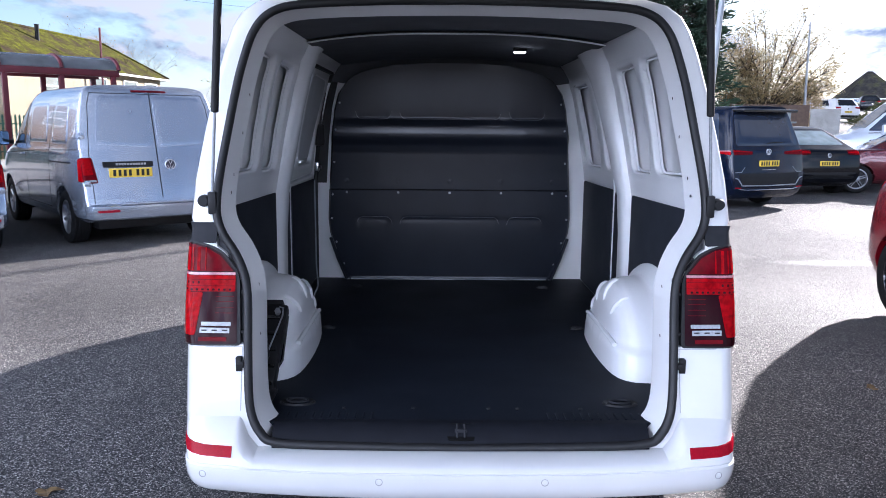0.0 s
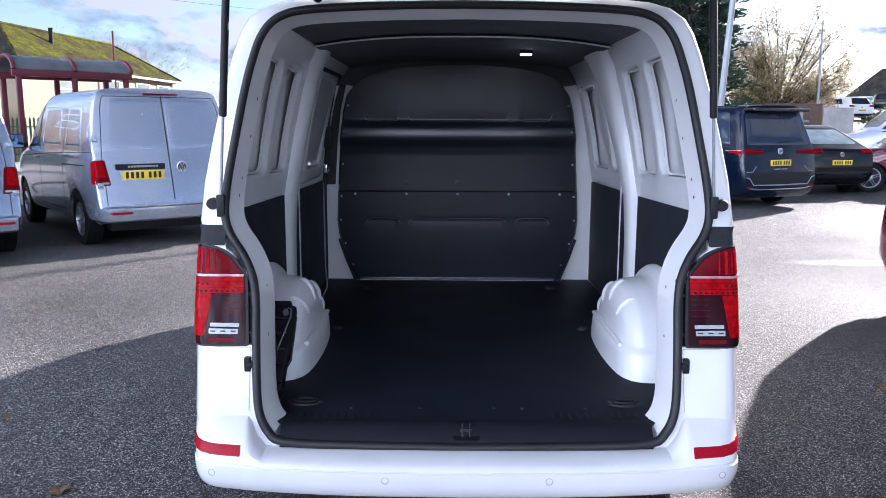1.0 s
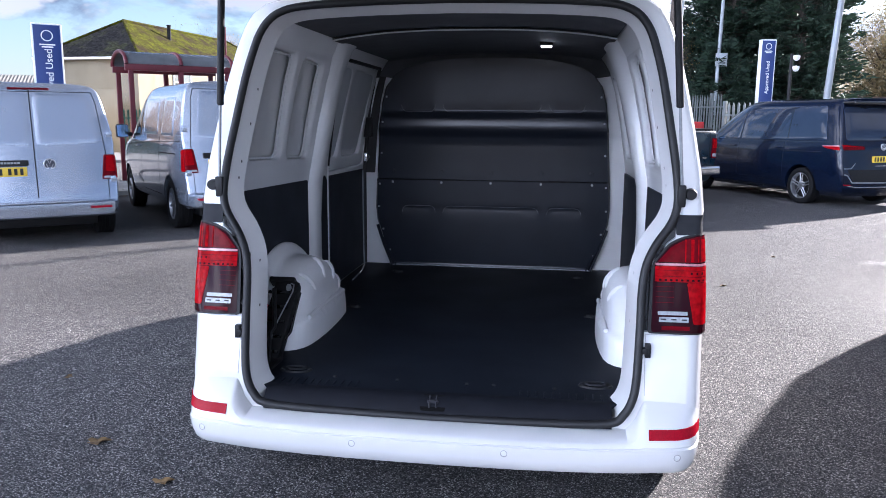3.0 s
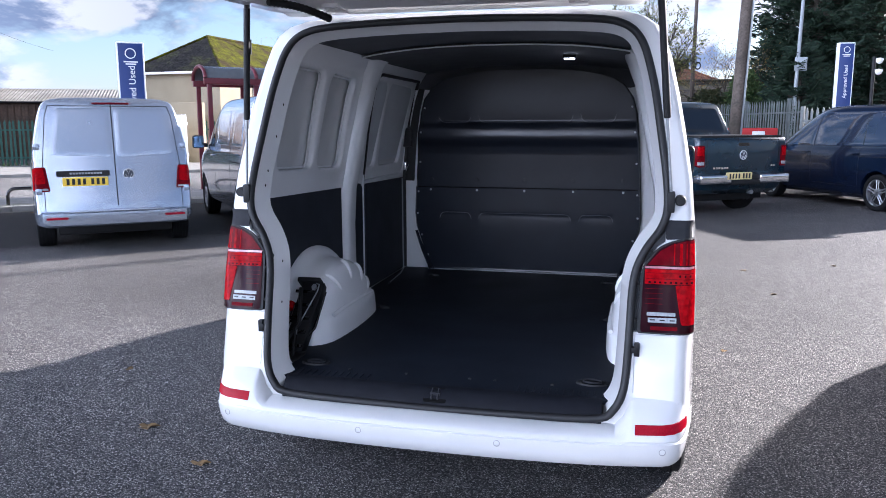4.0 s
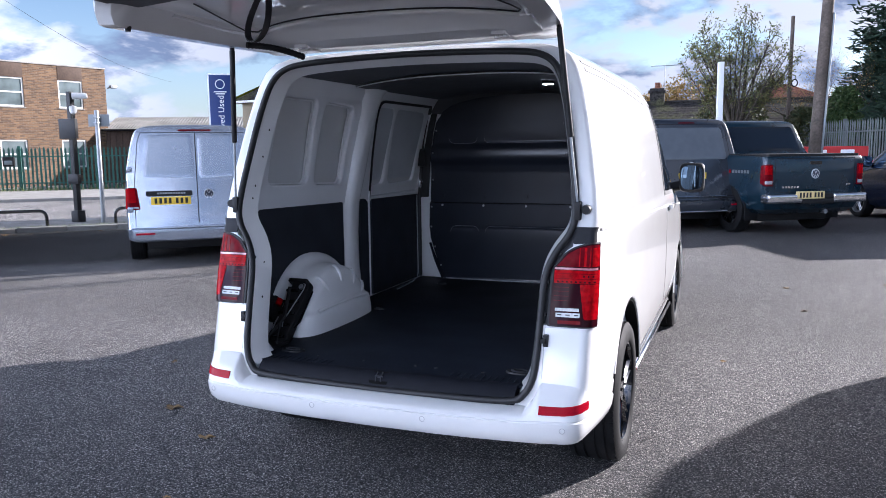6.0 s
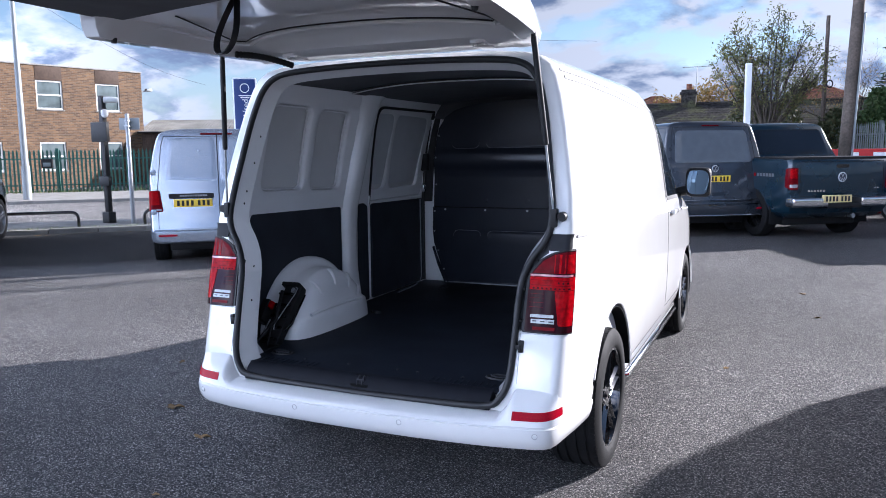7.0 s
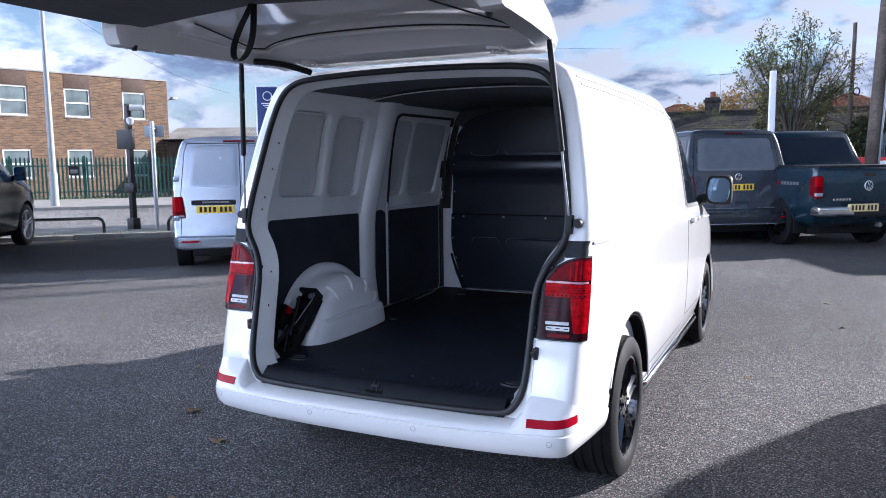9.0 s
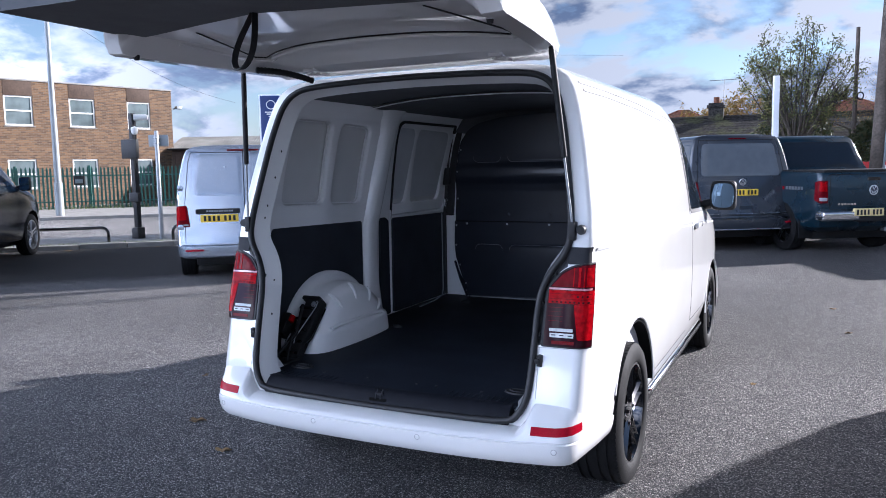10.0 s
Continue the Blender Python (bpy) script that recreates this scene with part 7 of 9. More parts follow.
    for i in range(6):
        y = t.ray_cast(Vector((-0.6 + i * 0.05, -5, 0.76)), Vector((0, 1, 0)))[0].y
        box(bm, (-0.62 + i * 0.055, y - 0.006, 0.745), (-0.58 + i * 0.055, y + 0.003, 0.775))
    for i in range(2):
        y = t.ray_cast(Vector((0.6, -5, 0.76)), Vector((0, 1, 0)))[0].y
        box(bm, (0.60 + i * 0.05, y - 0.006, 0.78), (0.64 + i * 0.05, y + 0.003, 0.80))
    pieces("lettering_bar", bm, CHROME, root)
    bm = fresh()
    tube(bm, [(0.35, 0.25, 0.36), (0.35, 1.0, 0.40), (0.3, 2.4, 0.40)], 0.035, 8)
    part("exhaust_pipe", bm, STEEL, root)
    bm = fresh()
    tube(bm, [(-0.7, 1.15, 0.39), (0.7, 1.15, 0.39)], 0.06, 8)
    lathe(bm, [(-0.16, 0.02), (-0.10, 0.12), (0.10, 0.12), (0.16, 0.02)], "x", 14, (0, 1.15, 0.39))
    part("rear_axle", bm, BLACK, root)
    for y in (1.15, 4.25):
        for s in (-1, 1):
            add_wheel(root, s * 0.93, y, 0.385, 0.25, DARK_ALLOY, 5, True, 0.25)
    root.matrix_world = pose(2.60, 11.38, 0, 0, 0, 34) @ Matrix.Diagonal((1, 1, 1.09, 1))


pickup()

HATCH_TABLE = [(0.18, 0.72, 0.20, 4.05), (0.26, 0.84, 0.06, 4.18), (0.40, 0.885, 0.0, 4.24), (0.58, 0.90, 0.02, 4.25), (0.76, 0.898, 0.05, 4.18), (0.88, 0.886, 0.08, 3.90), (0.94, 0.872, 0.11, 3.35), (0.98, 0.855, 0.14, 3.12),
               (1.12, 0.80, 0.24, 2.85), (1.28, 0.715, 0.36, 2.50), (1.38, 0.65, 0.44, 2.22), (1.425, 0.58, 0.46, 2.0), (1.445, 0.45, 0.48, 1.8), (1.45, 0.0, 0.5, 1.7)]
SUV_TABLE = [(0.24, 0.74, 0.20, 4.05), (0.32, 0.86, 0.06, 4.20), (0.48, 0.91, 0.0, 4.27), (0.70, 0.925, 0.03, 4.28), (0.90, 0.918, 0.05, 4.15), (1.00, 0.90, 0.08, 3.80), (1.04, 0.885, 0.12, 3.30), (1.07, 0.865, 0.22, 3.15),
             (1.20, 0.81, 0.48, 2.90), (1.38, 0.73, 0.85, 2.55), (1.50, 0.66, 1.10, 2.25), (1.545, 0.58, 1.25, 2.05), (1.56, 0.44, 1.35, 1.9), (1.565, 0.0, 1.45, 1.8)]


def small_car(name, label, mat, table, at, wheels, r, plate=True, rim=ALLOY, slope=False, category="car"):
    root = thing(name, label, category)
    zt = table[-1][0]
    t = body_from(table, wheels, r + 0.045, root, mat, "", (0.12, 0.35), (0.22, 0.7), 0.58)
    k = zt - 1.45
    zb = 1.0 + k
    if slope:
        stick(root, t, "rear_window", PALE_GLASS, [(-0.62, zb + 0.03), (0.62, zb + 0.03), (0.52, zt - 0.10), (-0.52, zt - 0.10)], "y", -1, 0.06, 0.008, "sloping rear window", 0.05)
    else:
        stick(root, t, "rear_window", DARK_GLASS, [(-0.62, zb), (0.62, zb), (0.52, zt - 0.09), (-0.52, zt - 0.09)], "y", -1, 0.06, 0.006, "dark rear window", 0.05)
    ya = table[-4][2]
    for s in (-1, 1):
        stick(root, t, "rear_side_window", DARK_GLASS, [(ya + 0.25, zb), (wheels[0] + 0.95, zb - 0.01), (wheels[0] + 0.92, zt - 0.10), (ya + 0.62, zt - 0.11)], "x", s, 0.05, 0.004)
        stick(root, t, "front_side_window", DARK_GLASS, [(wheels[0] + 1.02, zb - 0.01), (wheels[0] + 2.05, zb - 0.03), (wheels[0] + 1.45, zt - 0.16), (wheels[0] + 0.98, zt - 0.10)], "x", s, 0.05, 0.004)
        lamp = stick(root, t, "tail_light", LENS_DEEP, [(s * 0.50, zb - 0.17), (s * 0.82, zb - 0.19), (s * 0.82, zb - 0.06), (s * 0.50, zb - 0.08)], "y", -1, 0.02, 0.010, "red tail light", 0.05)
        stick(lamp, t, "light_bar", LENS_RED, [(s * 0.52, zb - 0.14), (s * 0.81, zb - 0.155), (s * 0.81, zb - 0.10), (s * 0.52, zb - 0.11)], "y", -1, 0.01, 0.014, "", 0.05)
        stick(root, t, "headlight", LENS_WHITE, [(s * 0.48, 0.64 + k), (s * 0.76, 0.68 + k), (s * 0.76, 0.78 + k), (s * 0.48, 0.72 + k)], "y", 1, 0.02, 0.006, "", 0.05)
        bm = fresh()
        seam(bm, t, [(wheels[0] + 0.98, zt - 0.12), (wheels[0] + 0.98, 0.36 + k)], "x", s, 0.008)
        seam(bm, t, [(wheels[0] + 2.0, zb - 0.06), (wheels[0] + 2.05, 0.36 + k), (wheels[0] + 0.4, 0.36 + k)], "x", s, 0.008)
        part("door_joint", bm, BLACK, root)
        add_mirror(root, s * 0.86, wheels[0] + 1.86, zb + 0.02, mat)
    stick(root, t, "windscreen", DARK_GLASS, [(-0.62, zb + 0.02), (0.62, zb + 0.02), (0.52, zt - 0.08), (-0.52, zt - 0.08)], "y", 1, 0.07)
    stick(root, t, "bumper_insert", BLACK, [(-0.66, 0.28 + k), (0.66, 0.28 + k), (0.72, 0.42 + k), (-0.72, 0.42 + k)], "y", -1, 0.03, 0.004)
    if plate:
        add_plate(root, t, 0.0, 0.62 + k)
        badge(root, t, 0.0, 0.80 + k, 0.05)
    for y in wheels:
        for s in (-1, 1):
            add_wheel(root, s * 0.885, y, r, 0.21, rim, 5, True, r * 0.70)
    root.matrix_world = at
    return root


small_car("hatchback", "bright red hatchback parked close beside the van", RED_PAINT, [(z * 1.13, w, a, b) for z, w, a, b in HATCH_TABLE], pose(4.56, 4.45, 0, 0, 0, 180), (0.62, 3.22), 0.34, False, DARK_ALLOY)
small_car("coupe_crossover", "black coupe crossover with a sloping rear window", BLACK_PAINT, SUV_TABLE, pose(8.85, 15.1, 0, 0, 0, 10) @ Matrix.Diagonal((0.94, 1, 1, 1)), (0.80, 3.45), 0.34, True, DARK_ALLOY, True)
small_car("crossover", "maroon crossover car parked in the far row", MAROON_PAINT, SUV_TABLE, pose(13.5, 15.9, 0, 0, 0, 75), (0.80, 3.45), 0.34, False)
mpv("parked_people_van", "pale blue people van parked in the far row", PALE_PAINT, pose(15.6, 18.4, 0, 0, 0, 78) @ Matrix.Diagonal((1, 1, 1.28, 1)), False)
small_car("saloon_car", "white saloon car parked far across the lot", WHITE, HATCH_TABLE, pose(25.1, 45.0, 1.886, 0, 0, 10), (0.72, 3.32), 0.325, True)
small_car("saloon_car", "dark saloon car standing on the far road", BLACK_PAINT, HATCH_TABLE, pose(41.0, 71.0, 3.16, 0, 0, -20), (0.72, 3.32), 0.325, False)

# ---- surroundings ----
U, V = Vector((0.743, 0.669, 0)), Vector((-0.669, 0.743, 0))      # along the kerb, and across it


def uv(u, v, z=0.0):
    return U * u + V * v + Vector((0, 0, z))


CONCRETE = material("concrete", (0.36, 0.35, 0.33), 0.85, var=0.3, scale=3, fine=0.4, fine_scale=50, bump=0.3, bump_scale=80, island=0.12)
GRASS = material("grass", (0.075, 0.13, 0.028), 0.8, var=0.5, scale=4, color2=(0.11, 0.12, 0.035))
RENDER_CREAM = material("cream_render", (0.38, 0.32, 0.22), 0.9, var=0.12, scale=1.2, fine=0.2, fine_scale=30, bump=0.2, bump_scale=60)
WHITE_PVC = material("white_pvc", (0.78, 0.78, 0.77), 0.4, var=0.08, scale=6)
MAROON = material("maroon_frame_paint", (0.13, 0.012, 0.022), 0.4, var=0.25, scale=4, fine=0.15)
GREEN_PAINT = material("green_fence_paint", (0.030, 0.135, 0.105), 0.5, var=0.35, scale=3, fine=0.2, island=0.2)
GREY_FENCE = material("grey_fence_steel", (0.16, 0.18, 0.18), 0.6, 0.4, var=0.3, scale=3, island=0.2)
SIGN_BLUE = material("sign_blue", (0.012, 0.035, 0.16), 0.35, var=0.1, scale=2)
SIGN_WHITE = material("sign_white", (0.80, 0.81, 0.82), 0.4, var=0.06, scale=3)
POLE_WOOD = material("weathered_pole_wood", (0.150, 0.118, 0.095), 0.85, var=0.4, scale=3, fine=0.5, fine_scale=24, bump=0.5, bump_scale=40)
BARK = material("bark", (0.10, 0.08, 0.062), 0.9, var=0.4, scale=5, fine=0.4, fine_scale=30)
POST_GREY = material("grey_painted_post", (0.33, 0.36, 0.38), 0.5, 0.2, var=0.15, scale=2, fine=0.15)
SHED_BROWN = material("brown_boarding", (0.10, 0.062, 0.042), 0.8, var=0.3, scale=2, fine=0.3, fine_scale=12)
CLAD_GREY = material("corrugated_sheet", (0.30, 0.29, 0.27), 0.8, var=0.4, scale=0.8, fine=0.3, fine_scale=8)


def leaf_material(name, c1, c2):
    m = bpy.data.materials.new(name)
    m.use_nodes = True
    nt = m.node_tree
    N, L = nt.nodes.new, nt.links.new
    p = nt.nodes["Principled BSDF"]
    g = N("ShaderNodeNewGeometry")
    mix = N("ShaderNodeMixRGB")
    mix.inputs[1].default_value, mix.inputs[2].default_value = (*c1, 1), (*c2, 1)
    L(g.outputs["Random Per Island"], mix.inputs["Fac"]); L(mix.outputs[0], p.inputs["Base Color"])
    p.inputs["Roughness"].default_value = 0.65
    tr = N("ShaderNodeBsdfTranslucent")
    L(mix.outputs[0], tr.inputs["Color"])
    ms = N("ShaderNodeMixShader"); ms.inputs["Fac"].default_value = 0.3
    L(p.outputs[0], ms.inputs[1]); L(tr.outputs[0], ms.inputs[2])
    L(ms.outputs[0], nt.nodes["Material Output"].inputs["Surface"])
    return m


NEEDLES = leaf_material("conifer_needles", (0.012, 0.030, 0.018), (0.030, 0.055, 0.030))
AUTUMN = leaf_material("autumn_leaves", (0.15, 0.12, 0.035), (0.30, 0.17, 0.04))
# lightened so that the glare over the far trees is in the colour
AUTUMN_VEILED = leaf_material("veiled_autumn_leaves", (0.19, 0.17, 0.09), (0.36, 0.26, 0.12))
OLIVE = leaf_material("olive_leaves", (0.075, 0.10, 0.035), (0.20, 0.18, 0.06))
HEDGE = leaf_material("hedge_leaves", (0.025, 0.045, 0.016), (0.08, 0.075, 0.03))


def brick_material():
    m = bpy.data.materials.new("brown_brick")
    m.use_nodes = True
    nt = m.node_tree
    N, L = nt.nodes.new, nt.links.new
    p = nt.nodes["Principled BSDF"]
    tc = N("ShaderNodeTexCoord")
    sp = N("ShaderNodeSeparateXYZ"); L(tc.outputs["Object"], sp.inputs[0])
    cb = N("ShaderNodeCombineXYZ")
    ad = N("ShaderNodeMath"); ad.operation = "ADD"
    L(sp.outputs["X"], ad.inputs[0]); L(sp.outputs["Y"], ad.inputs[1])
    L(ad.outputs[0], cb.inputs[0]); L(sp.outputs["Z"], cb.inputs[1])
    b = N("ShaderNodeTexBrick")
    b.inputs["Scale"].default_value = 1.0
    b.inputs["Brick Width"].default_value, b.inputs["Row Height"].default_value, b.inputs["Mortar Size"].default_value = 0.225, 0.075, 0.007
    b.inputs["Color1"].default_value, b.inputs["Color2"].default_value = (0.190, 0.112, 0.058, 1), (0.080, 0.048, 0.030, 1)
    b.inputs["Mortar"].default_value = (0.17, 0.14, 0.105, 1)
    L(cb.outputs[0], b.inputs["Vector"])
    n = N("ShaderNodeTexNoise"); n.inputs["Scale"].default_value = 0.7; n.inputs["Detail"].default_value = 6
    L(tc.outputs["Object"], n.inputs["Vector"])
    mr = N("ShaderNodeMapRange"); mr.inputs["To Min"].default_value = 0.72; mr.inputs["To Max"].default_value = 1.28
    L(n.outputs["Fac"], mr.inputs["Value"])
    hs = N("ShaderNodeHueSaturation"); L(b.outputs["Color"], hs.inputs["Color"]); L(mr.outputs[0], hs.inputs["Value"])
    L(hs.outputs[0], p.inputs["Base Color"])
    p.inputs["Roughness"].default_value = 0.9
    bp = N("ShaderNodeBump"); bp.inputs["Strength"].default_value = 0.5; bp.inputs["Distance"].default_value = 0.01
    L(b.outputs["Fac"], bp.inputs["Height"]); bp.invert = True; L(bp.outputs[0], p.inputs["Normal"])
    return m


def tile_roof(name, c1, c2, moss):
    """Roof tiles in rows, grown over with moss in patches."""
    m = bpy.data.materials.new(name)
    m.use_nodes = True
    nt = m.node_tree
    N, L = nt.nodes.new, nt.links.new
    p = nt.nodes["Principled BSDF"]
    tc = N("ShaderNodeTexCoord")
    n = N("ShaderNodeTexNoise"); n.inputs["Scale"].default_value = 1.1; n.inputs["Detail"].default_value = 7; n.inputs["Roughness"].default_value = 0.65
    L(tc.outputs["Object"], n.inputs["Vector"])
    r = N("ShaderNodeValToRGB")
    r.color_ramp.elements[0].position, r.color_ramp.elements[0].color = 0.38, (*c1, 1)
    r.color_ramp.elements[1].position, r.color_ramp.elements[1].color = 0.60, (*moss, 1)
    e = r.color_ramp.elements.new(0.5); e.color = (*c2, 1)
    L(n.outputs["Fac"], r.inputs[0])
    f = N("ShaderNodeTexNoise"); f.inputs["Scale"].default_value = 9; f.inputs["Detail"].default_value = 6; f.inputs["Roughness"].default_value = 0.7
    L(tc.outputs["Object"], f.inputs["Vector"])
    mr = N("ShaderNodeMapRange"); mr.inputs["From Min"].default_value = 0.3; mr.inputs["From Max"].default_value = 0.7; mr.inputs["To Min"].default_value = 0.25; mr.inputs["To Max"].default_value = 1.75
    L(f.outputs["Fac"], mr.inputs["Value"])
    hs = N("ShaderNodeHueSaturation"); L(r.outputs["Color"], hs.inputs["Color"]); L(mr.outputs[0], hs.inputs["Value"])
    L(hs.outputs[0], p.inputs["Base Color"])
    p.inputs["Roughness"].default_value, p.inputs["Specular IOR Level"].default_value = 0.95, 0.08
    return m


BRICK = brick_material()
MOSSY = tile_roof("mossy_roof_tiles", (0.036, 0.026, 0.017), (0.052, 0.050, 0.009), (0.075, 0.080, 0.006))
# tone set this dark to paint in the shaded hip end of the house
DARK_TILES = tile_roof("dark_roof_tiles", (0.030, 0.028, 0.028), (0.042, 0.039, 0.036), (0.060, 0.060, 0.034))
RED_TILES = tile_roof("red_roof_tiles", (0.17, 0.075, 0.05), (0.20, 0.09, 0.06), (0.14, 0.09, 0.06))
WINDOW_GLASS = material("window_glass", (0.16, 0.20, 0.21), 0.08, spec=0.8, var=0.4, scale=1.5, rough_var=0.02)


def strip(name, mat, u0, u1, v0, v1, z, label, category, thick=0.10, kind="structure"):
    bm = fresh()
    pts = [uv(u0, v0), uv(u1, v0), uv(u1, v1), uv(u0, v1)]
    prism(bm, [(p.x, p.y) for p in pts], "z", z - thick, z)
    return tagged(part(name, solid(bm), mat), label, category, kind=kind)


strip("pavement", CONCRETE, -45, 60, 24.6, 31.0, 0.10, "pale concrete pavement across the road", "pavement")


def kerb():
    root = thing("kerb", "low concrete kerb stones along the lot edge", "kerb", kind="structure")
    rnd = random.Random(5)
    bm = fresh()
    box(bm, (-0.45, -0.06, -0.08), (0.45, 0.06, 0.10), 0.015)
    first = part("kerb_stone", bm, CONCRETE, root)
    ang = math.atan2(U.y, U.x)
    for i in range(44):
        u = -12 + i * 0.91
        o = first if i == 0 else new("kerb_stone", first.data)
        o.parent = root
        p = uv(u, 13.75 + rnd.uniform(-0.008, 0.008), rnd.uniform(-0.012, 0.006))
        o.matrix_local = Matrix.Translation(p) @ Matrix.Rotation(ang + rnd.uniform(-0.006, 0.006), 4, "Z")


kerb()


def blades(name, mat, spots, label, category, h=(0.03, 0.09), seed=1):
    rnd = random.Random(seed)
    verts, faces = [], []
    for p in spots:
        a = rnd.uniform(0, 6.283)
        hh = rnd.uniform(*h)
        w = rnd.uniform(0.003, 0.008)
        dx, dy = math.cos(a) * w, math.sin(a) * w
        lx, ly = rnd.uniform(-0.5, 0.5) * hh, rnd.uniform(-0.5, 0.5) * hh
        k = len(verts)
        verts += [(p.x - dx, p.y - dy, p.z), (p.x + dx, p.y + dy, p.z), (p.x + lx, p.y + ly, p.z + hh)]
        faces.append((k, k + 1, k + 2))
    me = bpy.data.meshes.new(name)
    me.from_pydata(verts, [], faces)
    me.materials.append(mat)
    return tagged(new(name, me), label, category, kind="stuff")


rnd = random.Random(3)
strip("pavement", CONCRETE, -14, 26, 13.82, 16.2, 0.06, "pale worn pavement behind the kerb", "pavement", 0.12)
blades("grass", GRASS, [uv(rnd.uniform(-12, 24), 13.84 + abs(rnd.gauss(0, 0.13)), 0.055) for _ in range(5200)], "rough green grass behind the kerb", "grass", (0.03, 0.10))
blades("grass", GRASS, [uv(rnd.uniform(-40, 30), 30.6 + rnd.gauss(0, 0.25), 0.09) for _ in range(9000)], "rough grass along the fence foot", "grass", (0.06, 0.26), 2)


def palisade(name, label, mat, a, b, height, step, w, seed):
    """A steel palisade fence from a to b: pointed pales, two rails and posts."""
    a, b = Vector(a), Vector(b)
    root = thing(name, label, "fence", Matrix.Translation(a))
    d = (b - a)
    L = d.length
    d.normalize()
    m = Matrix.Rotation(math.atan2(d.y, d.x), 4, "Z")
    h = height
    bm = fresh()
    o = [(-w / 2, 0.06), (w / 2, 0.06), (w / 2, h - 0.10), (0.0, h), (-w / 2, h - 0.10)]
    prism(bm, o, "y", -0.006, 0.006)
    for v in bm.verts:
        v.co.y += 0.35 * abs(v.co.x)
    first = part("pale", solid(bm), mat, root)
    rnd = random.Random(seed)
    n = int(L / step)
    for i in range(n):
        ob = first if i == 0 else new("pale", first.data)
        ob.parent = root
        ob.matrix_local = m @ Matrix.Translation((i * step, 0, rnd.uniform(-0.01, 0.01))) @ Matrix.Rotation(rnd.uniform(-0.012, 0.012), 4, "Y")
    for z in (0.35, h - 0.38):
        bm = fresh()
        box(bm, (-0.02, 0.012, z - 0.025), (L + 0.02, 0.05, z + 0.025), 0.004)
        r = part("rail", bm, mat, root)
        r.matrix_local = m
    k = 0.0
    bm = fresh()
    box(bm, (-0.05, 0.05, 0.0), (0.05, 0.15, h + 0.04), 0.006)
    pf = part("fence_post", bm, mat, root)
    while k <= L:
        ob = pf if k == 0 else new("fence_post", pf.data)
        ob.parent = root
        ob.matrix_local = m @ Matrix.Translation((k, 0, 0))
        k += 2.75
    return root


fa = uv(-8.5, 31.3)
palisade("palisade_fence", "green painted steel palisade fence with pointed pales", GREEN_PAINT, uv(-14.0, 31.3, 0.02), uv(14.0, 31.3, 0.02), 1.78, 0.155, 0.075, 4)
palisade("palisade_fence", "grey steel palisade fence behind parked vehicles", GREY_FENCE, (2.6, 30.5, 0), (5.4, 21.8, 0), 2.3, 0.16, 0.075, 7)
palisade("palisade_fence", "grey steel palisade fence behind parked vehicles", GREY_FENCE, (5.4, 21.8, 0), (9.6, 18.6, 0), 2.05, 0.16, 0.075, 8)


def window_on(root, at, w, h, mid=0.52, sill=True):
    """A white framed window with an upper and a lower pane; at: its lower left corner, x along the wall, -y outward."""
    bm = fresh()
    t = 0.075
    for lo, hi in (((0, -0.03, 0), (w, 0.05, t)), ((0, -0.03, h - t), (w, 0.05, h)), ((0, -0.03, t), (t, 0.05, h - t)), ((w - t, -0.03, t), (w, 0.05, h - t)), ((t, -0.025, h * mid - 0.035), (w - t, 0.05, h * mid + 0.035))):
        box(bm, lo, hi, 0.006)
    win = part("window", bm, WHITE_PVC, root, "white framed window")
    win.matrix_local = at
    for z0, z1 in ((t, h * mid - 0.035), (h * mid + 0.035, h - t)):
        bm = fresh()
        box(bm, (t, 0.005, z0), (w - t, 0.02, z1))
        part("pane", bm, WINDOW_GLASS, win)
    if sill:
        bm = fresh()
        box(bm, (-0.05, -0.09, -0.06), (w + 0.05, 0.03, -0.003), 0.01)
        part("sill", bm, CONCRETE, win)
    return win


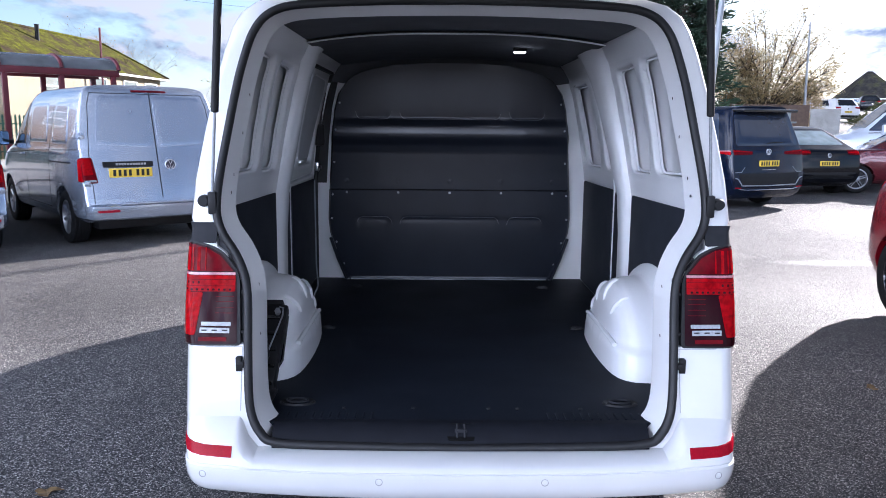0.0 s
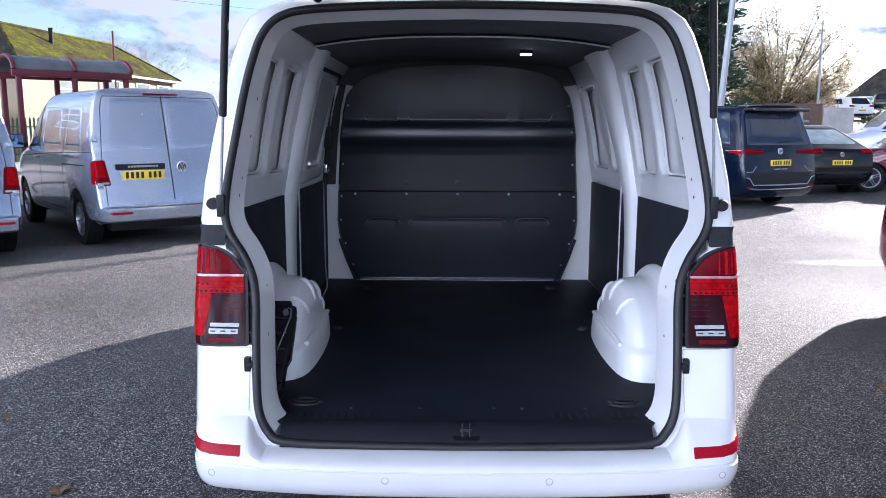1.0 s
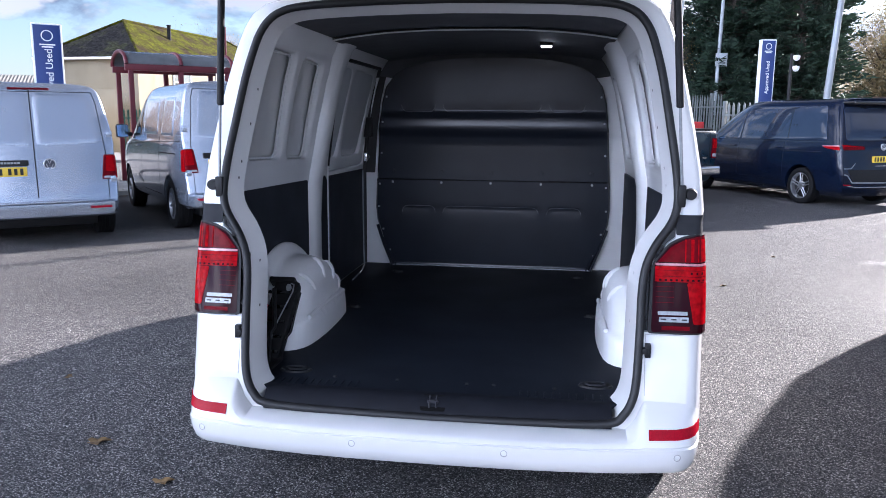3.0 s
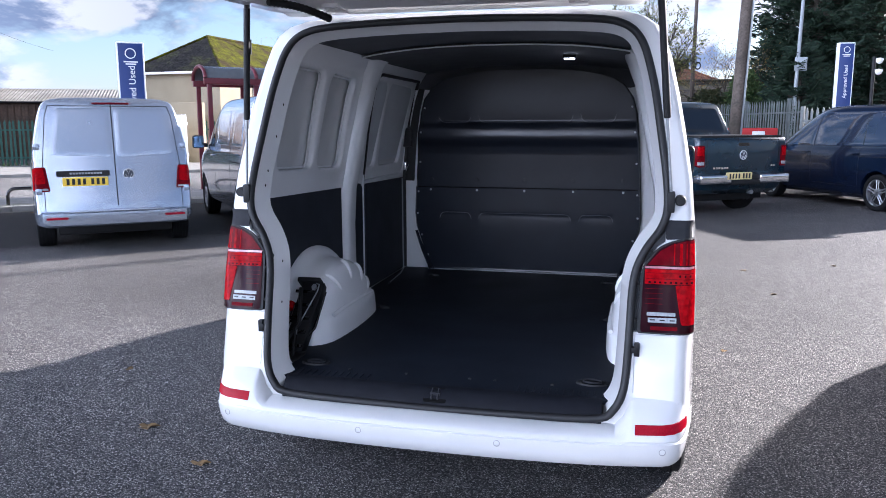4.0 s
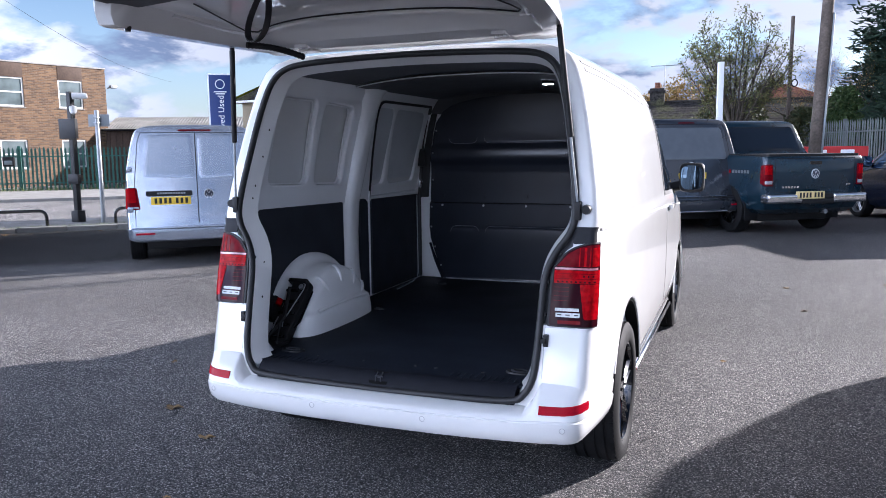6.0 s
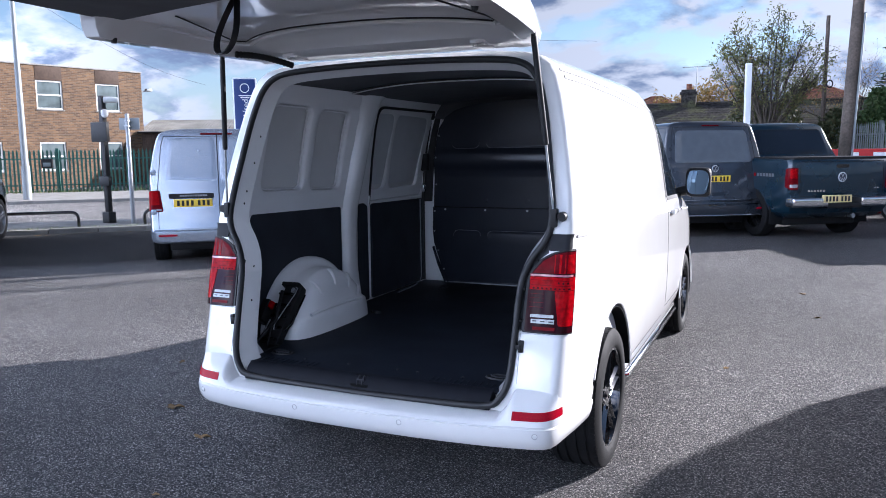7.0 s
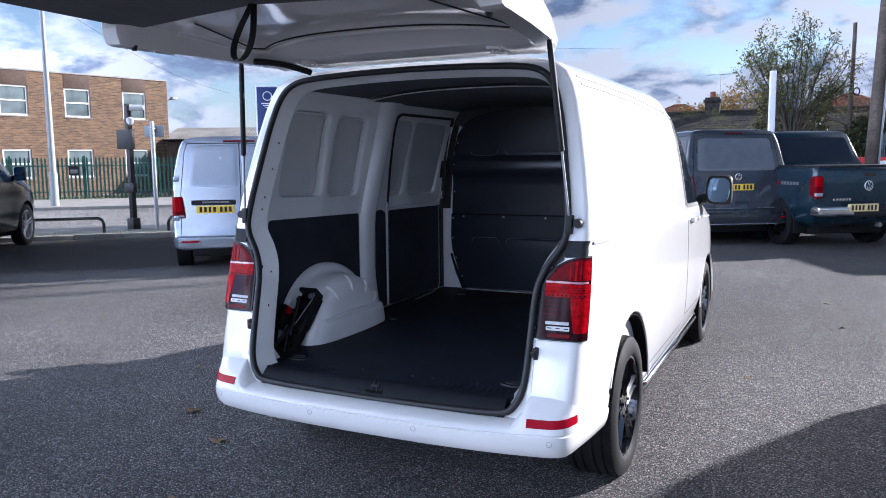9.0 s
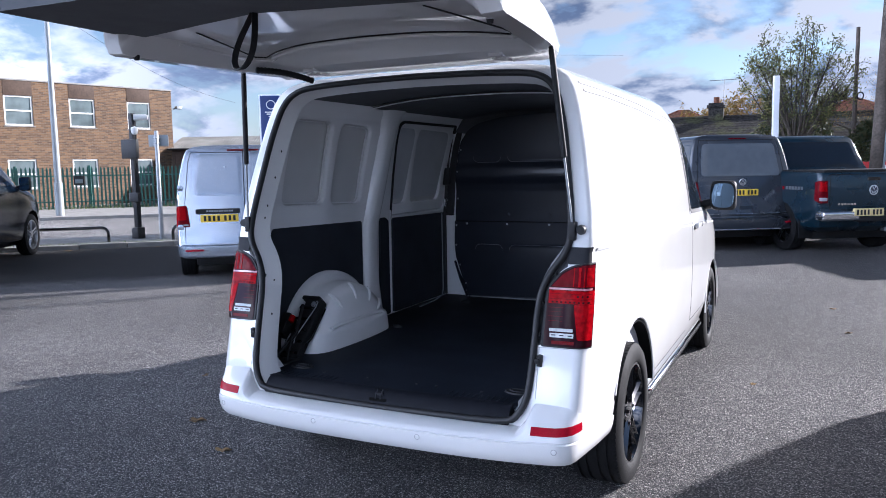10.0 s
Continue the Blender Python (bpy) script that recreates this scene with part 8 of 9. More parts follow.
def brick_building():
    root = thing("office_building", "two storey brown brick office building with white windows", "building")
    W = Vector((0.23, 0.973, 0)).normalized()
    P1 = Vector((-28.8, 28.0, 0)) - W * 0.25
    P0 = P1 - W * 22
    ang = math.atan2(W.y, W.x)
    root.matrix_world = Matrix.Translation(P0) @ Matrix.Rotation(ang, 4, "Z")
    H = 5.70
    # the wall faces local -y; openings are cut right through it
    wall = fresh()
    box(wall, (0, 0, -0.1), (22, 0.30, H))
    cuts, wins = [], []
    xs = [20.15 - 2.88 * i for i in range(7)]
    for x in xs:
        for z, h in ((3.70, 1.34), (0.85, 1.34)):
            c = fresh()
            box(c, (x - 0.62, -0.5, z), (x + 0.62, 0.8, z + h))
            cuts.append(c)
            wins.append((x - 0.62, z, 1.24, h))
    wall = boolean(wall, cuts)
    part("wall", wall, BRICK, root, "brown brick wall")
    bm = fresh()
    box(bm, (21.7, 0.30, -0.1), (22, 9, H)); box(bm, (0, 0.30, -0.1), (0.3, 9, H)); box(bm, (0.3, 8.7, -0.1), (21.7, 9, H))
    part("wall", bm, BRICK, root)
    bm = fresh()
    box(bm, (0.3, 0.3, H - 0.35), (21.7, 8.7, H - 0.2))
    part("roof", bm, CLAD_GREY, root)
    bm = fresh()
    box(bm, (0.32, 0.75, 0.0), (21.68, 0.85, H - 0.4))
    part("inner_blind", bm, RENDER_CREAM, root)
    bm = fresh()
    box(bm, (-0.03, -0.04, H), (22.03, 0.34, H + 0.07), 0.01); box(bm, (21.66, 0.34, H), (22.03, 9.03, H + 0.07), 0.01)
    part("coping", bm, CONCRETE, root)
    for x, z, w, h in wins:
        window_on(root, Matrix.Translation((x, 0.06, z)), w, h, 0.5 if z > 2 else 0.5)
        if z > 2:
            bm = fresh()
            box(bm, (x, -0.012, z + h), (x + w, 0.05, H - 0.004), 0.004)
            part("spandrel_panel", bm, SHED_BROWN, root)
    bm = fresh()
    tube(bm, [(22.0, 0.1, 4.75), (22.35, 0.1, 4.85)], 0.03, 8)
    box(bm, (22.3, -0.02, 4.80), (22.62, 0.2, 4.95), 0.02)
    part("flood_light", bm, POST_GREY, root)
    bm = fresh()
    for i in range(11):
        x = 21.4 - i * 2.1
        tube(bm, [(x, 0.25, H + 0.02), (x, 0.25, H + 0.10)], 0.05, 8)
    part("roof_stud", bm, CLAD_GREY, root)


brick_building()


def low_shed():
    root = thing("low_workshop", "low workshop with brown boarding and a grey corrugated roof", "building")
    a, b = Vector((-29.0, 27.6, 0)), Vector((-19.5, 33.4, 0))
    d = (b - a)
    L = d.length
    root.matrix_world = Matrix.Translation(a) @ Matrix.Rotation(math.atan2(d.y, d.x), 4, "Z")
    bm = fresh()
    box(bm, (0, 0, -0.1), (L, 6, 2.75))
    part("wall", bm, SHED_BROWN, root)
    verts, faces = [], []
    n = int(L / 0.075)
    for i in range(n + 1):
        x = L * i / n
        dz = 0.018 * math.cos(math.pi * i)
        for y, z in ((-0.25, 2.72), (3.0, 3.45), (6.25, 2.72)):
            verts.append((x, y, z + dz)); verts.append((x, y, z + dz - 0.02))
    for i in range(n):
        k, q = i * 6, i * 6 + 6
        faces += [(k, q, q + 2, k + 2), (k + 2, q + 2, q + 4, k + 4), (k + 1, k + 3, q + 3, q + 1), (k + 3, k + 5, q + 5, q + 3), (k, k + 1, q + 1, q)]
    me = bpy.data.meshes.new("roof")
    me.from_pydata(verts, [], faces)
    me.materials.append(CLAD_GREY)
    r = new("roof", me)
    r.parent = root
    bm = fresh()
    tube(bm, [(-0.05, -0.28, 2.68), (L, -0.28, 2.68)], 0.05, 8)
    part("gutter", bm, BLACK, root)
    bm = fresh()
    for i in range(int(L / 0.3)):
        box(bm, (i * 0.3 + 0.01, -0.03, 0.0), (i * 0.3 + 0.28, 0.01, 2.6), 0.004)
    pieces("board", bm, SHED_BROWN, root)


low_shed()


def pitched_house(name, label, corner, d1, len1, wid, eave, ridge, wall_mat, roof_mat, hip=True, shaded_end_mat=None, over=0.35):
    """A hipped house: corner, the long way d1 and its length, the width to the left of it."""
    root = thing(name, label, "house")
    d1 = Vector(d1).normalized()
    root.matrix_world = Matrix.Translation(corner) @ Matrix.Rotation(math.atan2(d1.y, d1.x), 4, "Z")
    bm = fresh()
    box(bm, (0, 0, -0.1), (len1, wid, eave))
    part("wall", bm, wall_mat, root)
    hipd = wid * 0.55 if hip else -0.0
    e = [(-over, -over), (len1 + over, -over), (len1 + over, wid + over), (-over, wid + over)]
    r0, r1 = Vector((hipd if hip else -over, wid / 2, ridge)), Vector((len1 - hipd if hip else len1 + over, wid / 2, ridge))
    bm = fresh()
    E = [Vector((x, y, eave)) for x, y in e]
    planes = [(E[0], E[1], r1, r0), (E[2], E[3], r0, r1), (E[3], E[0], r0, r0), (E[1], E[2], r1, r1)]
    for pi, p in enumerate(planes):
        # rows of overlapping tiles laid up the slope
        rows = max(2, int(((p[2] + p[3]) / 2 - (p[0] + p[1]) / 2).length / 0.30))
        for i in range(rows):
            f0, f1 = i / rows, (i + 1) / rows + 0.02
            f1 = min(1, f1)
            a, b = p[0].lerp(p[3], f0), p[1].lerp(p[2], f0)
            c, d = p[1].lerp(p[2], f1), p[0].lerp(p[3], f1)
            nrm = (p[1] - p[0]).cross(p[3] - p[0])
            if nrm.length < 1e-6:
                nrm = (p[1] - p[0]).cross(p[2] - p[0])
            nrm.normalize()
            lift = nrm * 0.014
            vs = [bm.verts.new(q) for q in (a + lift, b + lift, c + nrm * 0.008, d + nrm * 0.008, a - nrm * 0.03, b - nrm * 0.03)]
            for q in (bm.faces.new(vs[:4]), bm.faces.new((vs[4], vs[5], vs[1], vs[0]))):
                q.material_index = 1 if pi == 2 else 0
    pieces("roof_course", bm, [roof_mat, shaded_end_mat or roof_mat], root, smooth=0)
    bm = fresh()
    tube(bm, [r0 + Vector((0, 0, 0.03)), r1 + Vector((0, 0, 0.03))], 0.07, 8)
    if hip:
        for q, r in ((E[0], r0), (E[3], r0), (E[1], r1), (E[2], r1)):
            tube(bm, [q + Vector((0, 0, 0.03)), r + Vector((0, 0, 0.03))], 0.06, 8)
    part("ridge", bm, roof_mat, root)
    bm = fresh()
    ribbon_loop(bm, [Vector((x, y, eave - 0.06)) for x, y in e], [(-0.04, -0.05), (0.04, -0.05), (0.04, 0.05), (-0.04, 0.05)], True, (0, 0, 1))
    part("gutter", solid(bm), WHITE_PVC, root)
    return root


# the hip end has no moss; its darker tiles also paint in shade
house = pitched_house("house", "cream rendered house with a mossy hipped roof", (-16.6, 27.8, 0), (0.075, 0.997, 0), 14.0, 4.3, 3.90, 5.62, RENDER_CREAM, MOSSY, shaded_end_mat=DARK_TILES)
for x in (2.6, 6.4, 9.6, 12.0):
    window_on(house, Matrix.Translation((x, -0.02, 2.40)), 1.5, 1.2, 0.5)
bm = fresh()
tube(bm, [(4.6, 1.3, 4.9), (4.6, 1.3, 5.65), (4.6, 1.3, 5.7)], [0.09, 0.09, 0.11], 10)
part("flue_pipe", bm, BLACK, house)
bm = fresh()
tube(bm, [(6.6, -0.5, 0.0), (6.6, -0.5, 5.8)], 0.05, 8)
part("vent_pipe", bm, MAROON, house)
bm = fresh()
box(bm, (-2.2, -0.6, 0.0), (-2.0, 6.5, 2.5), 0.02)
yard = tagged(part("yard_wall", bm, RENDER_CREAM), "cream rendered yard wall beside the house", "wall")
yard.matrix_world = house.matrix_world.copy()


def board_fence():
    root = thing("board_fence", "tall pale boarded gates below the cream wall", "fence", Matrix.Translation((-21.5, 24.6, 0)))
    bm = fresh()
    box(bm, (0, 0, 0.05), (0.19, 0.03, 2.0), 0.006)
    f = part("board", bm, WHITE_PVC, root)
    for i in range(26):
        o = f if i == 0 else new("board", f.data)
        o.parent = root
        o.matrix_local = Matrix.Translation((i * 0.2, 0, 0))
    bm = fresh()
    box(bm, (0, 0.03, 0.4), (5.2, 0.07, 0.5)); box(bm, (0, 0.03, 1.6), (5.2, 0.07, 1.7))
    part("rail", bm, WHITE_PVC, root)


board_fence()


def shelter():
    root = thing("shelter", "maroon framed open shelter with clear panels and a curved roof", "shelter")
    base = Vector((-8.80, 13.65, 0.0))
    root.matrix_world = Matrix.Translation(base) @ Matrix.Rotation(math.atan2(U.y, U.x), 4, "Z")
    L, D, H = 2.15, 1.3, 2.50
    for x in (0, L / 2, L):
        for y in (0, D):
            bm = fresh()
            box(bm, (x - 0.05, y - 0.05, 0.0), (x + 0.05, y + 0.05, H), 0.008)
            part("post", bm, MAROON, root)
    for y in (0, D):
        bm = fresh()
        box(bm, (-0.12, y - 0.06, H), (L + 0.12, y + 0.06, H + 0.14), 0.012)
        part("beam", bm, MAROON, root)
    n = 14
    for x in (-0.10, L / 2, L + 0.10):
        bm = fresh()
        tube(bm, [(x, D / 2 - (D / 2 + 0.08) * math.cos(math.pi * i / n), H + 0.14 + 0.30 * math.sin(math.pi * i / n)) for i in range(n + 1)], 0.045, 8)
        part("roof_hoop", bm, MAROON, root)
    bm = fresh()
    rows = []
    for i in range(n + 1):
        y, z = D / 2 - (D / 2 + 0.06) * math.cos(math.pi * i / n), H + 0.145 + 0.29 * math.sin(math.pi * i / n)
        rows.append([bm.verts.new((-0.10, y, z)), bm.verts.new((L + 0.10, y, z)), bm.verts.new((L + 0.10, y, z + 0.008)), bm.verts.new((-0.10, y, z + 0.008))])
    for a, b in zip(rows, rows[1:]):
        for j in range(4):
            bm.faces.new((a[j], a[(j + 1) % 4], b[(j + 1) % 4], b[j]))
    part("roof_sheet", solid(bm), material("smoked_roof_sheet", (0.16, 0.17, 0.18), 0.25, var=0.3, scale=2), root, "smoky curved roof sheet")
    for i in range(2):
        bm = fresh()
        box(bm, (i * L / 2 + 0.06, D - 0.01, 0.35), ((i + 1) * L / 2 - 0.06, D, H - 0.05))
        p = part("clear_panel", bm, clear("clear_sheet", (0.97, 0.97, 0.97)), root, "clear scratched panel")
        p.visible_shadow = False


shelter()


def text_mesh(body, size, depth=0.003):
    c = bpy.data.curves.new("text", "FONT")
    c.body, c.size, c.extrude, c.align_x, c.align_y = body, size, depth, "CENTER", "CENTER"
    o = new("work", c)
    me = bpy.data.meshes.new_from_object(o.evaluated_get(bpy.context.evaluated_depsgraph_get()))
    bpy.data.objects.remove(o)
    bpy.data.curves.remove(c)
    return me


def totem(label, at, h, w, d, yaw, drop=2.02, size=0.35):
    """A tall sign: white case, blue face, round badge and words that run upward."""
    root = thing("totem_sign", label, "sign", pose(*at, 0, 0, yaw), group="blue totem signs")
    bm = fresh()
    box(bm, (-w / 2, 0, 0), (w / 2, d, h), 0.015)
    part("case", bm, SIGN_WHITE, root)
    bm = fresh()
    box(bm, (-w / 2 + 0.025, -0.006, 0.5), (w / 2 - 0.025, 0.004, h - 0.025), 0.003)
    part("blue_face", bm, SIGN_BLUE, root, "dark blue sign face")
    bm = fresh()
    r = w * 0.20
    lathe(bm, [(-0.008, r * 0.82), (-0.011, r * 0.82), (-0.011, r), (-0.006, r)], "y", 28, (0, 0, h - 0.025 - w * 0.38))
    part("round_badge", solid(bm), SIGN_WHITE, root)
    bm = fresh()
    for k in range(2):
        box(bm, (-w * (0.26 - 0.07 * k), -0.009, h - w * 0.78 - 0.035 * k), (w * (0.26 - 0.07 * k), -0.006, h - w * 0.78 - 0.035 * k + 0.02))
    pieces("lettering_bar", bm, SIGN_WHITE, root)
    me = text_mesh("Approved Used", w * size)
    me.materials.append(SIGN_WHITE)
    lb = fresh()
    lb.from_mesh(me)
    lb.transform(Matrix.Translation((0.01, -0.0095, h - w * drop)) @ Matrix.Rotation(radians(90), 4, "X") @ Matrix.Rotation(radians(90), 4, "Z"))
    pieces("letter", lb, SIGN_WHITE, root)
    return root


totem("blue totem sign with white lettering behind parked vans", (-7.30, 8.70, 0), 2.90, 0.42, 0.12, 38)
totem("slim blue totem sign near the conifer", (5.40, 17.25, 0), 3.42, 0.36, 0.16, 8, 2.45, 0.33)


def camera_post():
    root = thing("camera_post", "black square post with white security cameras", "post", Matrix.Translation((-11.93, 9.71, 0.055)))
    bm = fresh()
    box(bm, (-0.055, -0.055, 0), (0.055, 0.055, 2.77), 0.006)
    part("post", bm, BLACK, root)
    bm = fresh()
    box(bm, (-0.10, -0.10, 0), (0.10, 0.10, 0.25), 0.01)
    part("base_sleeve", bm, BLACK, root)
    bm = fresh()
    box(bm, (-0.24, -0.13, 1.78), (0.22, -0.05, 2.20), 0.01)
    part("control_box", bm, BLACK, root)
    bm = fresh()
    box(bm, (-0.12, -0.10, 0.83), (0.16, 0.0, 1.03), 0.01)
    part("junction_box", bm, BLACK, root)
    m = Matrix.Rotation(radians(35), 4, "Z")
    bm = fresh()
    lathe(bm, [(0.05, 0.001), (0.05, 0.07), (0.30, 0.065), (0.34, 0.05), (0.34, 0.001)], "x", 14, (0, -0.02, 2.68))
    bm.transform(m)
    part("bullet_camera", bm, WHITE_PVC, root, "white bullet camera")
    bm = fresh()
    lathe(bm, [(2.29, 0.001), (2.31, 0.05), (2.36, 0.075), (2.45, 0.075), (2.48, 0.001)], "z", 16, (0.15, -0.08, 0))
    part("dome_camera", bm, WHITE_PVC, root, "white dome camera")


camera_post()


def sign_post():
    root = thing("sign_post", "grey round post carrying a plain sign seen from behind", "post", Matrix.Translation((-11.27, 9.75, 0.055)))
    bm = fresh()
    tube(bm, [(0, 0, 0), (0, 0, 2.35), (0, 0, 2.37)], [0.045, 0.045, 0.03], 14)
    part("post", bm, STEEL, root)
    bm = fresh()
    box(bm, (-0.19, 0.05, 2.03), (0.24, 0.062, 2.28), 0.004)
    sg = part("sign_plate", bm, POST_GREY, root, "bare grey back of a sign plate")
    sg.matrix_local = Matrix.Rotation(radians(28), 4, "Z")
    bm = fresh()
    for z in (2.10, 2.21):
        box(bm, (-0.06, -0.05, z - 0.015), (0.06, 0.055, z + 0.015), 0.004)
    pieces("clamp", bm, STEEL, root)


sign_post()


def meter_box(u, seed):
    root = thing("meter_box", "small grey cabinet fixed to the palisade fence", "box", Matrix.Translation(uv(u, 31.12, 1.0)) @ Matrix.Rotation(math.atan2(U.y, U.x), 4, "Z"), group="fence cabinets")
    bm = fresh()
    box(bm, (-0.20, -0.10, 0.05), (0.20, 0.17, 0.42), 0.02)
    part("case", bm, BLACK, root)
    bm = fresh()
    box(bm, (-0.14, -0.107, 0.12), (0.14, -0.098, 0.28), 0.004)
    part("window", bm, WINDOW_GLASS, root)


meter_box(-6.1, 1)


def hoop(u, v, L, seed):
    root = thing("hoop_barrier", "low black tubular hoop barrier behind the kerb", "barrier", Matrix.Translation(uv(u, v, 0.06)), group="hoop barriers")
    r, h = 0.14, 0.31
    pts = [U * 0]
    pts += [U * (r - r * math.cos(t)) + Vector((0, 0, h - r + r * math.sin(t))) for t in [i * math.pi / 16 for i in range(9)]]
    pts += [U * (L - r + r * math.sin(t)) + Vector((0, 0, h - r + r * math.cos(t))) for t in [i * math.pi / 16 for i in range(9)]]
    pts += [U * L]
    bm = fresh()
    tube(bm, pts, 0.033, 12)
    part("rail", bm, GLOSS_BLACK, root)


hoop(-5.5, 14.5, 2.6, 1)
hoop(-1.6, 14.5, 2.6, 2)
hoop(2.3, 14.5, 2.6, 3)


def lamp_post(label, at, h, r0, r1, lean=(0, 0), arm=None, mat=None):
    root = thing("lamp_post", label, "lamp post", Matrix.Translation(at))
    bm = fresh()
    top = Vector((lean[0], lean[1], h))
    tube(bm, [(0, 0, 0), top * 0.16, top * 0.161, top], [r0 * 1.25, r0 * 1.25, r0, r1], 14)
    part("column", bm, mat or POST_GREY, root)
    if arm:
        bm = fresh()
        tube(bm, [top, top + Vector((arm[0] * 0.4, arm[1] * 0.4, 0.16)), top + Vector((arm[0], arm[1], 0.2))], r1 * 0.8, 8)
        part("arm", bm, mat or POST_GREY, root)
    return root


lp = lamp_post("tall grey tapered street column carrying wires", (-21.5, 15.1, 0.1), 7.0, 0.11, 0.07)
bm = fresh()
for e in ((-60, 4, 7.4), (-8, 40, 7.4), (-30, 34, 5.6)):
    a, b = Vector((-21.5, 15.1, 7.05)), Vector(e)
    tube(bm, [a.lerp(b, i / 12) - Vector((0, 0, 0.5 * math.sin(math.pi * i / 12))) for i in range(13)], 0.006, 5)
wires = tagged(part("overhead_wire", bm, BLACK), "thin black overhead wires from the column", "wire", kind="structure")
lamp_post("leaning pale grey lamp column near the conifer", (7.02, 18.3, 0), 9.5, 0.085, 0.06, (0.55, 0.0))
lamp_post("slim grey street column before the autumn tree", (17.05, 33.8, 1.3), 5.0, 0.065, 0.035, (-0.06, 0), None, STEEL)
sp2 = lamp_post("thin grey column with a small sign plate", (6.05, 26.6, 0), 8.5, 0.07, 0.05, (0.15, 0))
bm = fresh()
box(bm, (-0.05, -0.08, 3.40), (0.35, -0.05, 3.85), 0.005)
part("sign_plate", bm, POST_GREY, sp2, "small grey sign plate")


def wood_pole(label, at, h, r, lean=(0, 0)):
    root = thing("telegraph_pole", label, "pole", Matrix.Translation(at))
    bm = fresh()
    n = 12
    tube(bm, [(lean[0] * i / n, lean[1] * i / n, h * i / n) for i in range(n + 1)], [r * (1 - 0.22 * i / n) for i in range(n + 1)], 18)
    part("pole", bm, POLE_WOOD, root)
    return root


wp0 = wood_pole("stout weathered wooden telegraph pole", (2.68, 14.55, 0), 9.0, 0.12, (0.35, 0.0))
bm = fresh()
tube(bm, [(0.135 + 0.35 * z / 9.0 - 0.02 * z / 9.0, -0.02, z) for z in (0.0, 1.5, 3.0, 4.1)], 0.022, 8)
part("conduit", bm, POST_GREY, wp0, "thin pale conduit")
tp = wood_pole("tall thin wooden telegraph pole far off", (2.84, 29.3, 0), 6.27, 0.085, (0.05, 0))
bm = fresh()
n = 14
tube(bm, [(0.19 + 0.10 * math.cos(2 * math.pi * i / n), -0.12, 3.82 + 0.13 * math.sin(2 * math.pi * i / n)) for i in range(n + 1)], 0.024, 6)
part("cable_coil", bm, BLACK, tp)
bm = fresh()
box(bm, (-0.058, -0.058, 0), (0.058, 0.058, 3.35), 0.008)
wp = tagged(part("marker_post", bm, SIGN_WHITE), "plain square white post behind parked vans", "post")
wp.matrix_world = pose(0.86, 15.5, 0, 0, 0, 20)


def camera_mast():
    root = thing("camera_mast", "slim dark mast carrying two white dome cameras", "post", Matrix.Translation((6.88, 20.6, 0)))
    bm = fresh()
    tube(bm, [(0, 0, 0), (0, 0, 3.35)], 0.045, 10)
    part("mast", bm, BLACK, root)
    for z in (2.96, 3.25):
        bm = fresh()
        lathe(bm, [(z - 0.10, 0.001), (z - 0.07, 0.065), (z, 0.095), (z + 0.05, 0.09), (z + 0.07, 0.001)], "z", 14, (0.12, -0.05, 0))
        part("dome_camera", bm, WHITE_PVC, root, "white dome camera")


camera_mast()


def water_barrier(at, yaw):
    root = thing("plastic_barrier", "red and white plastic road barrier", "barrier", pose(*at, 0, 0, yaw) @ Matrix.Diagonal((1, 1, 1.56, 1)))
    bm = fresh()
    prism(bm, rounded([(-0.22, 0), (0.22, 0), (0.22, 0.10), (0.09, 0.35), (0.07, 0.95), (-0.07, 0.95), (-0.09, 0.35), (-0.22, 0.10)], 0.03), "x", -0.75, 0.75)
    part("body", solid(bm), material("red_plastic", (0.48, 0.02, 0.02), 0.5, var=0.2, scale=3), root)
    for x in (-0.45, 0.15):
        bm = fresh()
        box(bm, (x, -0.085, 0.62), (x + 0.3, 0.085, 0.90), 0.01)
        part("white_band", bm, SIGN_WHITE, root)


water_barrier((3.35, 17.6, 0), 10)

def rising_yard():
    """The far corner of the lot climbs behind a low retaining wall."""
    bm = fresh()
    o = [(9.5, 31.0), (60, 22.0), (95, 95), (24, 95)]
    prism(bm, o, "z", lambda u, v: -0.3, lambda u, v: 1.2 + (v - 31.0) * 0.049)
    tagged(part("raised_yard", solid(bm), YARD_ASPHALT), "asphalt yard climbing beyond a low retaining wall", "yard", kind="structure")
    root = thing("retaining_wall", "low brown boarded wall along the raised yard", "wall", Matrix.Translation((9.4, 30.9, 0)))
    for i in range(16):
        a = Vector((i * 1.2, -i * 0.214, 0))
        bm = fresh()
        box(bm, (0.01, -0.06, 0.0), (1.18, 0.02, (2.50 if i < 5 else 2.35 if i == 5 else 1.25) - 0.01 * i), 0.01)
        q = part("wall_board", bm, CONCRETE if i == 5 else SHED_BROWN, root)
        q.matrix_local = Matrix.Translation(a) @ Matrix.Rotation(-0.1765, 4, "Z")


rising_yard()

